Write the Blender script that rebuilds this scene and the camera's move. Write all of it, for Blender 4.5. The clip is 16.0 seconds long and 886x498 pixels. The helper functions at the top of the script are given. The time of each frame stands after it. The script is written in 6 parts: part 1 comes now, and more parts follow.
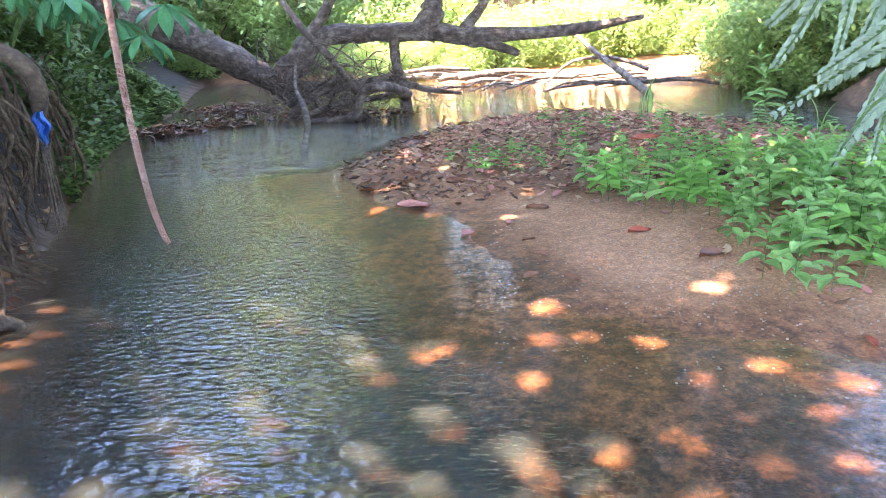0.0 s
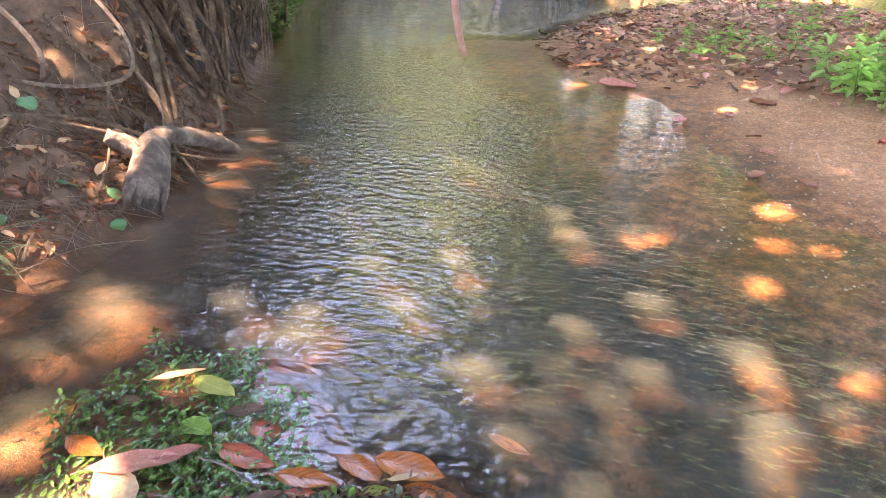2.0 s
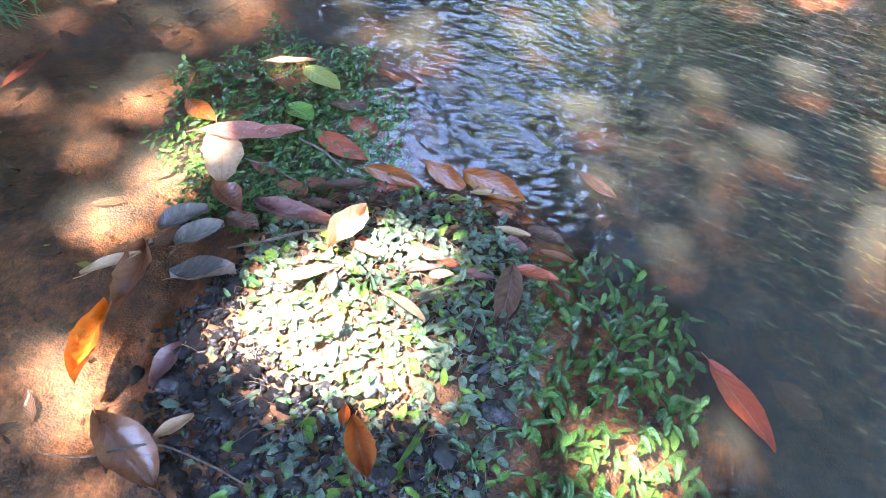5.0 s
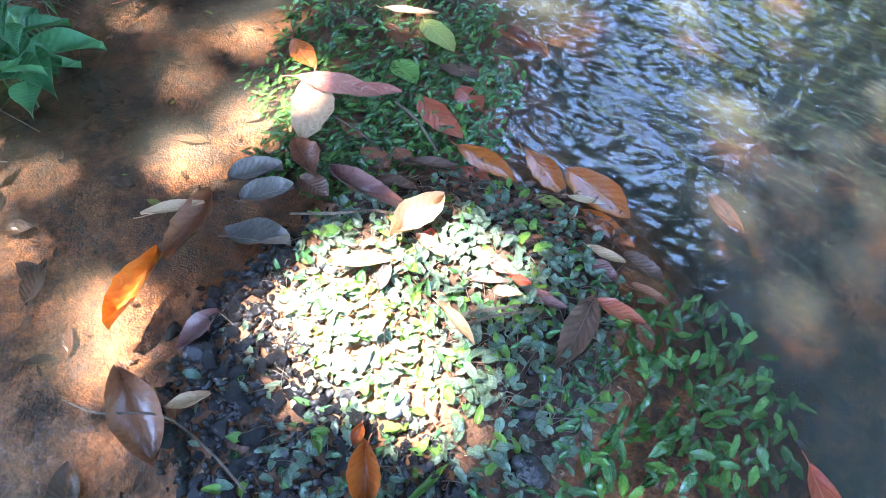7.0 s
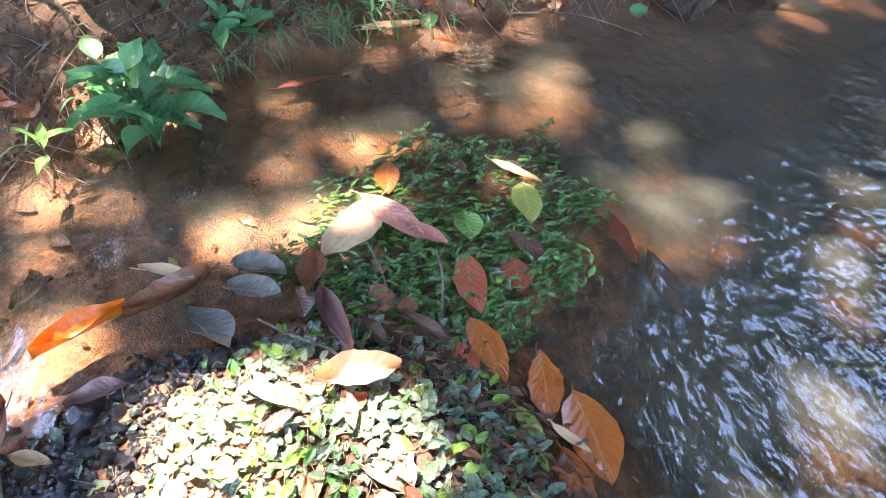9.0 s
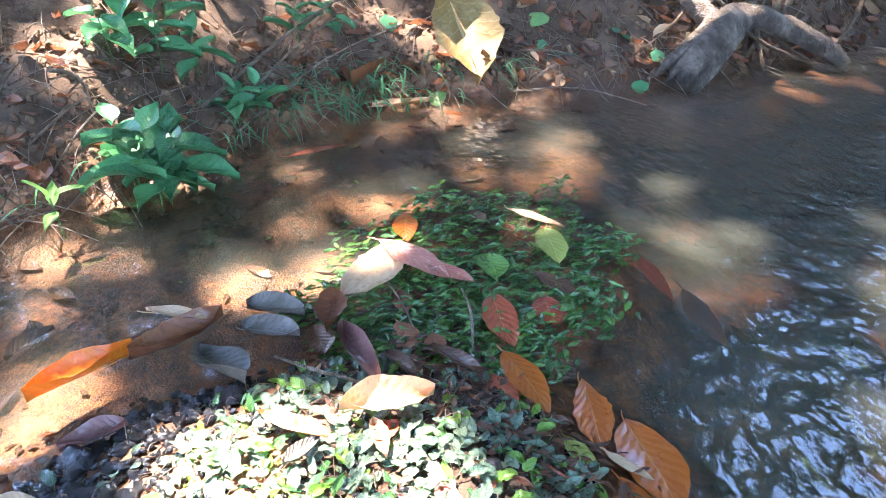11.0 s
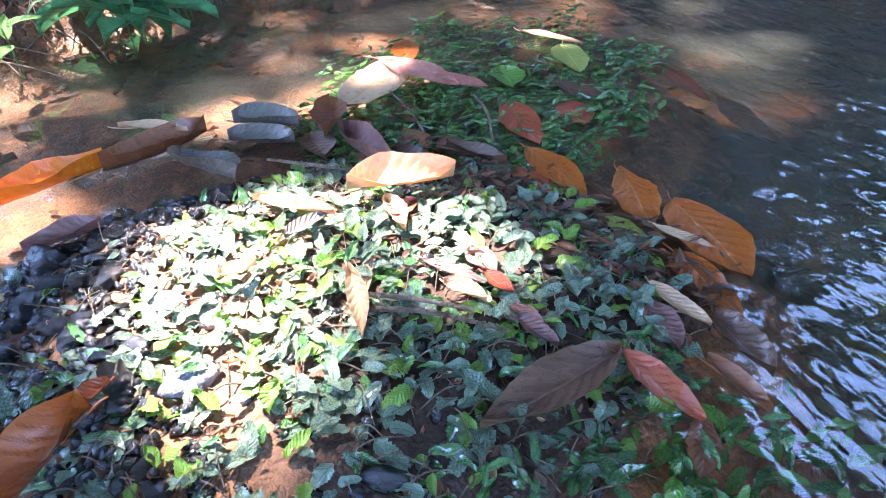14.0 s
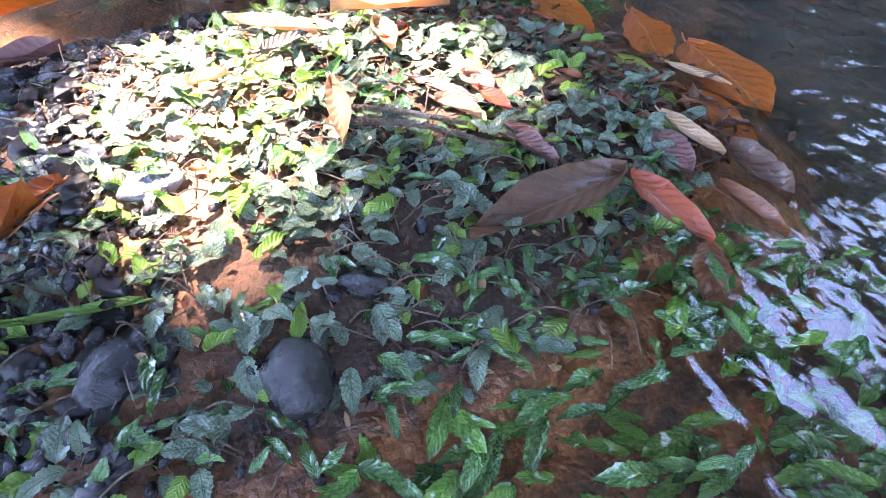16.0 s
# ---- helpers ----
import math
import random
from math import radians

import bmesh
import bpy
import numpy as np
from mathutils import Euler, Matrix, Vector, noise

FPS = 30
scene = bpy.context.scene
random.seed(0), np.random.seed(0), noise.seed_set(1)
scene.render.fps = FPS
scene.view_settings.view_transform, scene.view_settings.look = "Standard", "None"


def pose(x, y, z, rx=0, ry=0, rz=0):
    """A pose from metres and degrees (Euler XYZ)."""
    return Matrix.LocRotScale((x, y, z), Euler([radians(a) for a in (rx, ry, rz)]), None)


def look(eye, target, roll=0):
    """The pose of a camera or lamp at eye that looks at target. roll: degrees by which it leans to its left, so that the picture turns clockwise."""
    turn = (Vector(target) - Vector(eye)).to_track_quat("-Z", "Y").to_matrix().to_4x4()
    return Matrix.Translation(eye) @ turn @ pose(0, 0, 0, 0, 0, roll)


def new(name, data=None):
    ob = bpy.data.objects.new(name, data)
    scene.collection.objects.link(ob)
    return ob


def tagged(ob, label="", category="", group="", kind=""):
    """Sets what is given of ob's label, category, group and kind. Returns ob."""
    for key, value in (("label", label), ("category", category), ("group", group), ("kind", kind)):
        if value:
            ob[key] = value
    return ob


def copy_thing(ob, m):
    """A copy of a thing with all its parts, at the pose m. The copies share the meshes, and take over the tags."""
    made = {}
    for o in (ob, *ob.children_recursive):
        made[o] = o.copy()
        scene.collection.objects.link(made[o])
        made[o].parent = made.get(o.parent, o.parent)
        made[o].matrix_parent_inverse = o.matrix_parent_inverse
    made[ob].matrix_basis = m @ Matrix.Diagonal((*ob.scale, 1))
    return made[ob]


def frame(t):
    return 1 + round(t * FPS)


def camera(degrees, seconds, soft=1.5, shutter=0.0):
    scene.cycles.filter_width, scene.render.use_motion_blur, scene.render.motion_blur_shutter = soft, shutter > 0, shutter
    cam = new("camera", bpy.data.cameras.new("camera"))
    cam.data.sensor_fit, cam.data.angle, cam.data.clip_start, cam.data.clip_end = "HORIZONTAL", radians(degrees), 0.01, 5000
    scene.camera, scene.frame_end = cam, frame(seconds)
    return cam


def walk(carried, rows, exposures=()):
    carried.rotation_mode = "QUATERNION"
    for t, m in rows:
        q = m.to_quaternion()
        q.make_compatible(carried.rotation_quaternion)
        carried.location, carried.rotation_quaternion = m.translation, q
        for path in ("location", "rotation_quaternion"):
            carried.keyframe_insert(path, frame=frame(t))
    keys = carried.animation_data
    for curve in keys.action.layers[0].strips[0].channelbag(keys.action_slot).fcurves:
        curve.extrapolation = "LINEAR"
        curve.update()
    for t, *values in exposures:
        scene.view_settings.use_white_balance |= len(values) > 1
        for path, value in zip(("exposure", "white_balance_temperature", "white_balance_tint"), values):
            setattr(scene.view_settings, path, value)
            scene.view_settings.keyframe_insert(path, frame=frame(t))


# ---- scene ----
cam = camera(66.3, 16.0, soft=0.65)
PATH = [
    (0, (0.466, 0.036, 1.352), (0.342, 1.936, 0.738), -2.2),
    (0.5, (0.357, 0.057, 1.35), (0.295, 1.954, 0.722), -3.2),
    (1, (0.265, 0.104, 1.313), (0.099, 1.988, 0.66), -0.9),
    (1.5, (0.163, 0.091, 1.243), (-0.11, 1.89, 0.412), 0.7),
    (2, (0.146, 0.119, 1.204), (-0.364, 1.823, 0.289), 1.7),
    (2.5, (0.214, 0.161, 1.167), (-0.353, 1.761, 0.108), 4.8),
    (3, (0.23, 0.161, 1.144), (-0.362, 1.617, -0.093), 5.1),
    (3.5, (0.23, 0.141, 1.123), (-0.395, 1.433, -0.27), 3.9),
    (4, (0.244, 0.129, 1.123), (-0.379, 1.34, -0.342), 4.3),
    (6.5, (0.186, 0.241, 1.095), (-0.567, 1.241, -0.465), 3.4),
    (7, (0.19, 0.363, 1.068), (-0.654, 1.187, -0.547), 2.0),
    (7.5, (0.193, 0.412, 1.075), (-0.74, 1.228, -0.495), 2.7),
    (8, (0.232, 0.599, 1.03), (-1.069, 1.062, -0.417), 0.1),
    (8.5, (0.258, 0.785, 0.975), (-1.109, 1.202, -0.423), 4.2),
    (9, (0.272, 0.825, 0.969), (-1.153, 1.232, -0.374), 2.2),
    (11.5, (0.316, 0.746, 0.718), (-1.345, 1.265, -0.268), 0.7),
    (12, (0.318, 0.734, 0.662), (-1.336, 1.309, -0.304), 0.6),
    (12.5, (0.317, 0.718, 0.635), (-1.33, 1.246, -0.369), -0.2),
    (13, (0.318, 0.711, 0.59), (-1.325, 1.213, -0.433), -0.3),
    (13.5, (0.316, 0.716, 0.552), (-1.283, 1.197, -0.548), -1.4),
    (14, (0.312, 0.722, 0.512), (-1.228, 1.178, -0.679), -1.8),
    (14.5, (0.31, 0.726, 0.476), (-1.192, 1.148, -0.775), -2.2),
    (15, (0.317, 0.726, 0.448), (-1.148, 1.148, -0.846), -1.8),
    (15.5, (0.321, 0.724, 0.422), (-1.111, 1.139, -0.911), -1.3),
    (16, (0.33, 0.721, 0.401), (-1.063, 1.141, -0.971), -0.2),
]
walk(cam, [(t, look(e, g, r)) for t, e, g, r in PATH], [(0, 5.38, 7200, 28), (1, 5.48, 7600, 28), (2, 5.62, 9500, 38), (3.3, 5.75, 10300, 42), (4.2, 5.55, 8300, 36), (6.5, 5.45, 6300, 18), (9, 5.4, 7600, 26), (12.5, 5.4, 6000, 17), (14, 5.2, 6300, 26), (15, 5.25, 6300, 28), (16, 5.45, 7200, 36)])

# ---- light ----
SUN = Vector((-0.62, -0.30, 1.15)).normalized()      # towards the sun
world = bpy.data.worlds.new("sky")
world.use_nodes = True
scene.world = world
sky = world.node_tree.nodes.new("ShaderNodeTexSky")
sky.sky_type, sky.sun_disc = "NISHITA", False
sky.sun_elevation = math.asin(SUN.z)
sky.sun_rotation = math.atan2(SUN.x, SUN.y)
sky.altitude = 1500
sky.air_density, sky.dust_density, sky.ozone_density = 1.2, 0.1, 3.0
world.node_tree.nodes["Background"].inputs["Strength"].default_value = 0.15
world.node_tree.links.new(sky.outputs[0], world.node_tree.nodes["Background"].inputs["Color"])
lamp = bpy.data.lights.new("sun", "SUN")
lamp.energy, lamp.angle, lamp.color = 2.3, radians(0.53), (1.0, 0.93, 0.82)
new("sun", lamp).matrix_world = look(SUN * 40, (0, 0, 0))

# ---- lie of the land (heights in metres over the water) ----
LEFT_Y = [-6, -1.0, 0.2, 0.55, 0.8, 1.1, 1.5, 2.3, 3.2, 3.65, 5.0, 6.3, 8.3, 9.8, 14.2, 17, 24, 60]
LEFT_X = [-1.0, -1.05, -1.27, -1.52, -1.72, -1.86, -1.87, -1.86, -2.05, -2.3, -2.86, -3.45, -4.3, -4.75, -5.9, -6.9, -9, -20]
BAR = np.array([(7.5, 2.2), (4, 2.45), (2.1, 2.67), (1.46, 2.9), (0.92, 3.12), (0.62, 3.78), (0.2, 5.05), (-0.36, 5.5), (-1.0, 6.9),
                (-0.55, 8.7), (-0.1, 10.0), (0.88, 11.1), (2.3, 11.6), (3.9, 9.9), (5.0, 8.0), (7.0, 6.4), (9.0, 5.0)])
MOUND = (-0.24, 0.75)
MOUND_ANGLE = [-109, -45, 0, 38, 84, 130, 180, 205, 251, 315, 360]
MOUND_REACH = [0.42, 0.44, 0.33, 0.34, 0.40, 0.42, 0.35, 0.36, 0.42, 0.44, 0.33]


def smooth(a, b, v):
    u = np.clip((v - a) / (b - a), 0, 1)
    return u * u * (3 - 2 * u)


def inside_distance(px, py, poly):
    """Metres to the outline of a polygon, positive inside."""
    best, inside = np.full(px.shape, 1e9), np.zeros(px.shape, bool)
    for (ax, ay), (bx, by) in zip(poly, np.roll(poly, -1, 0)):
        ex, ey = bx - ax, by - ay
        u = np.clip(((px - ax) * ex + (py - ay) * ey) / (ex * ex + ey * ey), 0, 1)
        best = np.minimum(best, np.hypot(px - ax - u * ex, py - ay - u * ey))
        crosses = (ay > py) != (by > py)
        inside ^= crosses & (px < ex * (py - ay) / (ey if ey else 1e-9) + ax)
    return np.where(inside, best, -best)


def ripple(px, py, scale, seed):
    """Cheap rolling unevenness between -1 and 1."""
    k = 2 * math.pi / scale
    a = np.sin(k * (px + 0.37 * py) + seed) * np.cos(k * (0.83 * py - 0.31 * px) + 2.1 * seed)
    b = np.sin(2.3 * k * (0.74 * px - py) + 3.7 * seed) * np.cos(1.9 * k * (px + 0.6 * py) + 0.7 * seed)
    return 0.65 * a + 0.35 * b


def mound_ratio(px, py):
    dx, dy = px - MOUND[0], py - MOUND[1]
    ang = np.degrees(np.arctan2(dy, dx))
    ang = np.where(ang < -109, ang + 360, ang)
    reach = np.interp(ang, MOUND_ANGLE, MOUND_REACH)
    return np.hypot(dx, dy) / (reach * (1 + 0.05 * ripple(px, py, 0.17, 4.0)))


def height(px, py):
    px, py = np.asarray(px, float), np.asarray(py, float)
    left = np.interp(py, LEFT_Y, LEFT_X) - px + 0.05 * ripple(px, py, 0.6, 1.0)
    bar = inside_distance(px, py, BAR) + 0.08 * ripple(px, py, 0.9, 2.0)
    # bed of the stream, shallow under the left bank and in front of the bar
    bed = -0.17 + 0.02 * ripple(px, py, 1.3, 5.0)
    front = np.interp(-bar, [0, 0.25, 0.8, 1.6, 2.4], [0, -0.012, -0.03, -0.06, -0.13])
    front = front * (1 + 2.4 * smooth(1.3, 0.2, px) * smooth(0.5, 1.2, -bar))
    bed = np.where(py < 7, np.maximum(bed, np.where(bar < 0, front, 0)), np.maximum(bed, np.interp(-bar, [0, 0.6], [0, -0.17])))
    nook = np.interp(np.hypot((px + 1.05) / 0.95, (py - 0.55) / 0.75), [0.7, 1.5], [-0.045, -0.17])
    bed = np.maximum(bed, np.where(left < 0, np.maximum(nook, np.interp(-left, [0, 0.15, 0.5, 1.1], [0, -0.045, -0.09, -0.17])), bed))
    # the small planted mound and its half-drowned tail
    m = mound_ratio(px, py)
    hill = np.interp(m, [0, 0.5, 0.85, 1.0, 1.2, 1.6], [0.056, 0.046, 0.018, 0, -0.03, -0.12])
    tail = np.interp(np.hypot((px + 0.86) / 0.36, (py - 1.2) / 0.30), [0, 0.8, 1.2, 1.7], [-0.016, -0.028, -0.08, -0.2])
    apron = np.interp(np.hypot((px - 0.12) / 0.34, (py - 0.78) / 0.42), [0, 0.7, 1.5], [-0.022, -0.035, -0.2])
    bed = np.maximum.reduce([bed, hill + 0.006 * ripple(px, py, 0.11, 7.0), tail, apron])
    # the sand bar and the banks
    sand = np.interp(bar, [0, 0.3, 1.2, 2.5], [0, 0.03, 0.10, 0.15]) + 0.012 * ripple(px, py, 0.35, 3.0) * smooth(0.2, 1, bar)
    z = np.where(bar > 0, sand, bed)
    near = np.interp(left, [0, 0.06, 0.2, 0.7, 1.6, 4, 12], [0, 0.045, 0.11, 0.38, 1.0, 2.0, 3.5])
    steep = np.interp(left, [0, 0.12, 0.35, 0.7, 1.6, 4, 12], [0, 0.10, 0.45, 1.0, 1.5, 2.5, 4])
    bank = near + (steep - near) * smooth(2.6, 3.8, py) * (1 - smooth(11, 15, py))
    bank = bank + 0.05 * ripple(px, py, 0.5, 6.0) * smooth(0.05, 0.6, left)
    z = np.where(left > 0, bank, z)
    # far shore, right-hand slope and the ground behind
    shore = 18.4 + 2.6 * smooth(0.5, -3.0, px) - 0.75 * np.clip(px - 1.5, 0, 7)
    far = py - np.where(px > 8.5, 13.2, shore) + 0.3 * ripple(px, py, 4, 8.0)
    z = np.where(far > 0, np.maximum(z, np.interp(far, [0, 1, 5, 12, 60], [0, 0.25, 0.7, 4, 10])), z)
    right = px - np.interp(py, [-6, 2, 6, 9, 12, 14], [4.5, 5.2, 6.2, 6.3, 6.2, 9])
    z = np.where((right > 0) & (py < 14), np.maximum(z, np.interp(right, [0, 0.5, 2, 8, 60], [0.0, 0.35, 1.2, 3.5, 8])), z)
    back = -0.6 - py
    return np.where(back > 0, np.maximum(z, np.interp(back, [0, 0.5, 3, 60], [-0.2, 0.05, 0.8, 6])), z)


def height_at(x, y):
    return float(height(np.array([x]), np.array([y]))[0])


def steps(fine_from, fine_to, fine, grow, low, high):
    """Grid lines, close together in the middle and wider outwards."""
    out, d, v = list(np.arange(fine_from, fine_to, fine)), fine, fine_to
    while v < high:
        out.append(v)
        d *= grow
        v += d
    d, v = fine, fine_from
    while v > low:
        d *= grow
        v -= d
        out.append(v)
    return sorted(out)

# ---- materials ----
def material(name):
    m = bpy.data.materials.new(name)
    m.use_nodes = True
    m.node_tree.nodes.clear()
    return m, m.node_tree.nodes, m.node_tree.links


def node(nodes, kind, links=None, **given):
    n = nodes.new(kind)
    for key, value in given.items():
        n.inputs[key.replace("_", " ")].default_value = value
    return n


def ramp(nodes, links, fac, stops):
    r = nodes.new("ShaderNodeValToRGB")
    el = r.color_ramp.elements
    while len(el) < len(stops):
        el.new(0.5)
    for e, (p, c) in zip(el, stops):
        e.position, e.color = p, (*c, 1) if len(c) == 3 else c
    links.new(fac, r.inputs[0])
    return r.outputs[0]


def mix_colour(nodes, links, fac, a, b, kind="MIX"):
    n = nodes.new("ShaderNodeMix")
    n.data_type, n.blend_type = "RGBA", kind
    for socket, v in ((n.inputs[0], fac), (n.inputs[6], a), (n.inputs[7], b)):
        if isinstance(v, (int, float)):
            socket.default_value = v
        elif isinstance(v, tuple):
            socket.default_value = (*v, 1)
        else:
            links.new(v, socket)
    return n.outputs[2]


def maths(nodes, links, op, a, b=0.5, c=None):
    n = nodes.new("ShaderNodeMath")
    n.operation = op
    for socket, v in zip(n.inputs, (a, b, c)):
        if v is None:
            continue
        if isinstance(v, (int, float)):
            socket.default_value = v
        else:
            links.new(v, socket)
    return n.outputs[0]


def grain(nodes, links, scale, detail=4, rough=0.6, stretch=None, coords="Object"):
    tc = nodes.new("ShaderNodeTexCoord")
    n = node(nodes, "ShaderNodeTexNoise", Scale=scale, Detail=detail, Roughness=rough)
    src = tc.outputs[coords]
    if stretch:
        mp = nodes.new("ShaderNodeMapping")
        mp.inputs["Scale"].default_value = stretch
        links.new(src, mp.inputs[0])
        src = mp.outputs[0]
    links.new(src, n.inputs["Vector"])
    return n.outputs["Fac"]


def finish(m, nodes, links, colour, rough, height_=None, depth=0.01, strength=0.6, translucent=0.0, glow_tint=None, spec=0.5, coat=0.0, film=0.12):
    out = nodes.new("ShaderNodeOutputMaterial")
    p = node(nodes, "ShaderNodeBsdfPrincipled")
    p.inputs["Specular IOR Level"].default_value = spec
    p.inputs["Coat Weight"].default_value = coat
    p.inputs["Coat Roughness"].default_value = film
    for socket, v in (("Base Color", colour), ("Roughness", rough)):
        if isinstance(v, (int, float)):
            p.inputs[socket].default_value = v
        elif isinstance(v, tuple):
            p.inputs[socket].default_value = (*v, 1)
        else:
            links.new(v, p.inputs[socket])
    if height_ is not None:
        b = node(nodes, "ShaderNodeBump", Strength=strength, Distance=depth)
        links.new(height_, b.inputs["Height"])
        links.new(b.outputs[0], p.inputs["Normal"])
    shader = p.outputs[0]
    if translucent:
        t = nodes.new("ShaderNodeBsdfTranslucent")
        if isinstance(colour, tuple):
            t.inputs[0].default_value = (*colour, 1)
        elif glow_tint:
            links.new(mix_colour(nodes, links, 0.6, colour, glow_tint), t.inputs[0])
        else:
            links.new(colour, t.inputs[0])
        x = node(nodes, "ShaderNodeMixShader", Fac=translucent)
        links.new(shader, x.inputs[1])
        links.new(t.outputs[0], x.inputs[2])
        shader = x.outputs[0]
    links.new(shader, out.inputs[0])
    return m


def leaf_material(name, dark, light, rough=0.45, translucent=0.3, spots=None, vein=None, pucker=0.0, coat=0.0, glow_tint=None, blotch=0.62, ribs=0.45, crinkles=2.0, blister=(6.0, 11.0, 1.0), film=0.12, relief_mottle=0.4):
    """A leaf blade: its UV runs across (x) and along (y), with a midrib, side veins, blotches and a shade of its own per leaf."""
    m, n, l = material(name)
    uv = n.new("ShaderNodeUVMap")
    xyz = n.new("ShaderNodeSeparateXYZ")
    l.new(uv.outputs[0], xyz.inputs[0])
    across = maths(n, l, "ABSOLUTE", maths(n, l, "SUBTRACT", xyz.outputs[0], 0.5))
    obj = n.new("ShaderNodeObjectInfo")
    geo = n.new("ShaderNodeNewGeometry")
    own = maths(n, l, "FRACT", maths(n, l, "ADD", obj.outputs["Random"], geo.outputs["Random Per Island"]))
    big = grain(n, l, 28, 3)
    shift = n.new("ShaderNodeVectorMath")
    shift.operation = "MULTIPLY_ADD"
    l.new(uv.outputs[0], shift.inputs[0])
    shift.inputs[1].default_value = blister
    l.new(maths(n, l, "MULTIPLY", own, 57.0), shift.inputs[2])
    crinkle = node(n, "ShaderNodeTexNoise", Scale=1.0, Detail=3.0, Roughness=0.6)
    l.new(shift.outputs[0], crinkle.inputs["Vector"])
    fine = crinkle.outputs["Fac"]
    tone = maths(n, l, "ADD", maths(n, l, "MULTIPLY", own, 0.55), maths(n, l, "MULTIPLY", big, 0.45))
    # tone follows the crinkles: dark hollows and light ridges stand in for relief shading
    tone = maths(n, l, "ADD", tone, maths(n, l, "MULTIPLY", maths(n, l, "SUBTRACT", fine, 0.42), relief_mottle * 2))
    col = ramp(n, l, tone, [(0.15, dark), (0.9, light)])
    wave = maths(n, l, "SINE", maths(n, l, "MULTIPLY", maths(n, l, "ADD", maths(n, l, "SUBTRACT", xyz.outputs[1], maths(n, l, "MULTIPLY", across, 0.5)), maths(n, l, "MULTIPLY", fine, 0.10)), 54.0))
    side = maths(n, l, "GREATER_THAN", wave, 0.93)
    rib = maths(n, l, "LESS_THAN", across, 0.022)
    lines = maths(n, l, "MAXIMUM", maths(n, l, "MULTIPLY", side, 0.6 * ribs), maths(n, l, "MULTIPLY", rib, 0.8))
    if vein:
        col = mix_colour(n, l, lines, col, vein)
    if spots:
        patch = ramp(n, l, grain(n, l, 75, 4, 0.7), [(blotch, (0, 0, 0)), (blotch + 0.06, (1, 1, 1))])
        col = mix_colour(n, l, patch, col, spots)
    hgt = maths(n, l, "ADD", maths(n, l, "MULTIPLY", wave, ribs + pucker), maths(n, l, "ADD", maths(n, l, "MULTIPLY", lines, -0.8), maths(n, l, "MULTIPLY", fine, crinkles)))
    r = maths(n, l, "ADD", maths(n, l, "MULTIPLY", big, 0.25), rough - 0.12)
    return finish(m, n, l, col, r, hgt, 0.0012, 0.7, translucent, glow_tint, coat=coat, film=film)


def bark_material(name, dark, mid, light, scale=14.0, moss=None):
    m, n, l = material(name)
    long = grain(n, l, scale, 6, 0.72, (0.45, 1, 0.8))
    spots = grain(n, l, scale * 0.35, 3)
    fine = grain(n, l, scale * 6, 4)
    col = ramp(n, l, maths(n, l, "ADD", maths(n, l, "MULTIPLY", long, 0.6), maths(n, l, "MULTIPLY", spots, 0.45)), [(0.35, dark), (0.52, mid), (0.72, light)])
    if moss:
        col = mix_colour(n, l, ramp(n, l, grain(n, l, scale * 0.5, 4), [(0.56, (0, 0, 0)), (0.66, (1, 1, 1))]), col, moss)
    return finish(m, n, l, col, 0.85, maths(n, l, "ADD", long, maths(n, l, "MULTIPLY", fine, 0.5)), 0.05, 1.0)


def stone_material(name, dark, light, rough):
    m, n, l = material(name)
    obj = n.new("ShaderNodeObjectInfo")
    geo = n.new("ShaderNodeNewGeometry")
    own = maths(n, l, "FRACT", maths(n, l, "ADD", obj.outputs["Random"], geo.outputs["Random Per Island"]))
    g = grain(n, l, 60, 4)
    f = grain(n, l, 400, 3)
    col = ramp(n, l, maths(n, l, "ADD", maths(n, l, "MULTIPLY", own, 0.5), maths(n, l, "MULTIPLY", g, 0.5)), [(0.2, dark), (0.95, light)])
    return finish(m, n, l, col, maths(n, l, "ADD", maths(n, l, "MULTIPLY", g, 0.3), rough - 0.15), maths(n, l, "ADD", g, maths(n, l, "MULTIPLY", f, 0.35)), 0.008, 0.8, coat=0.1)


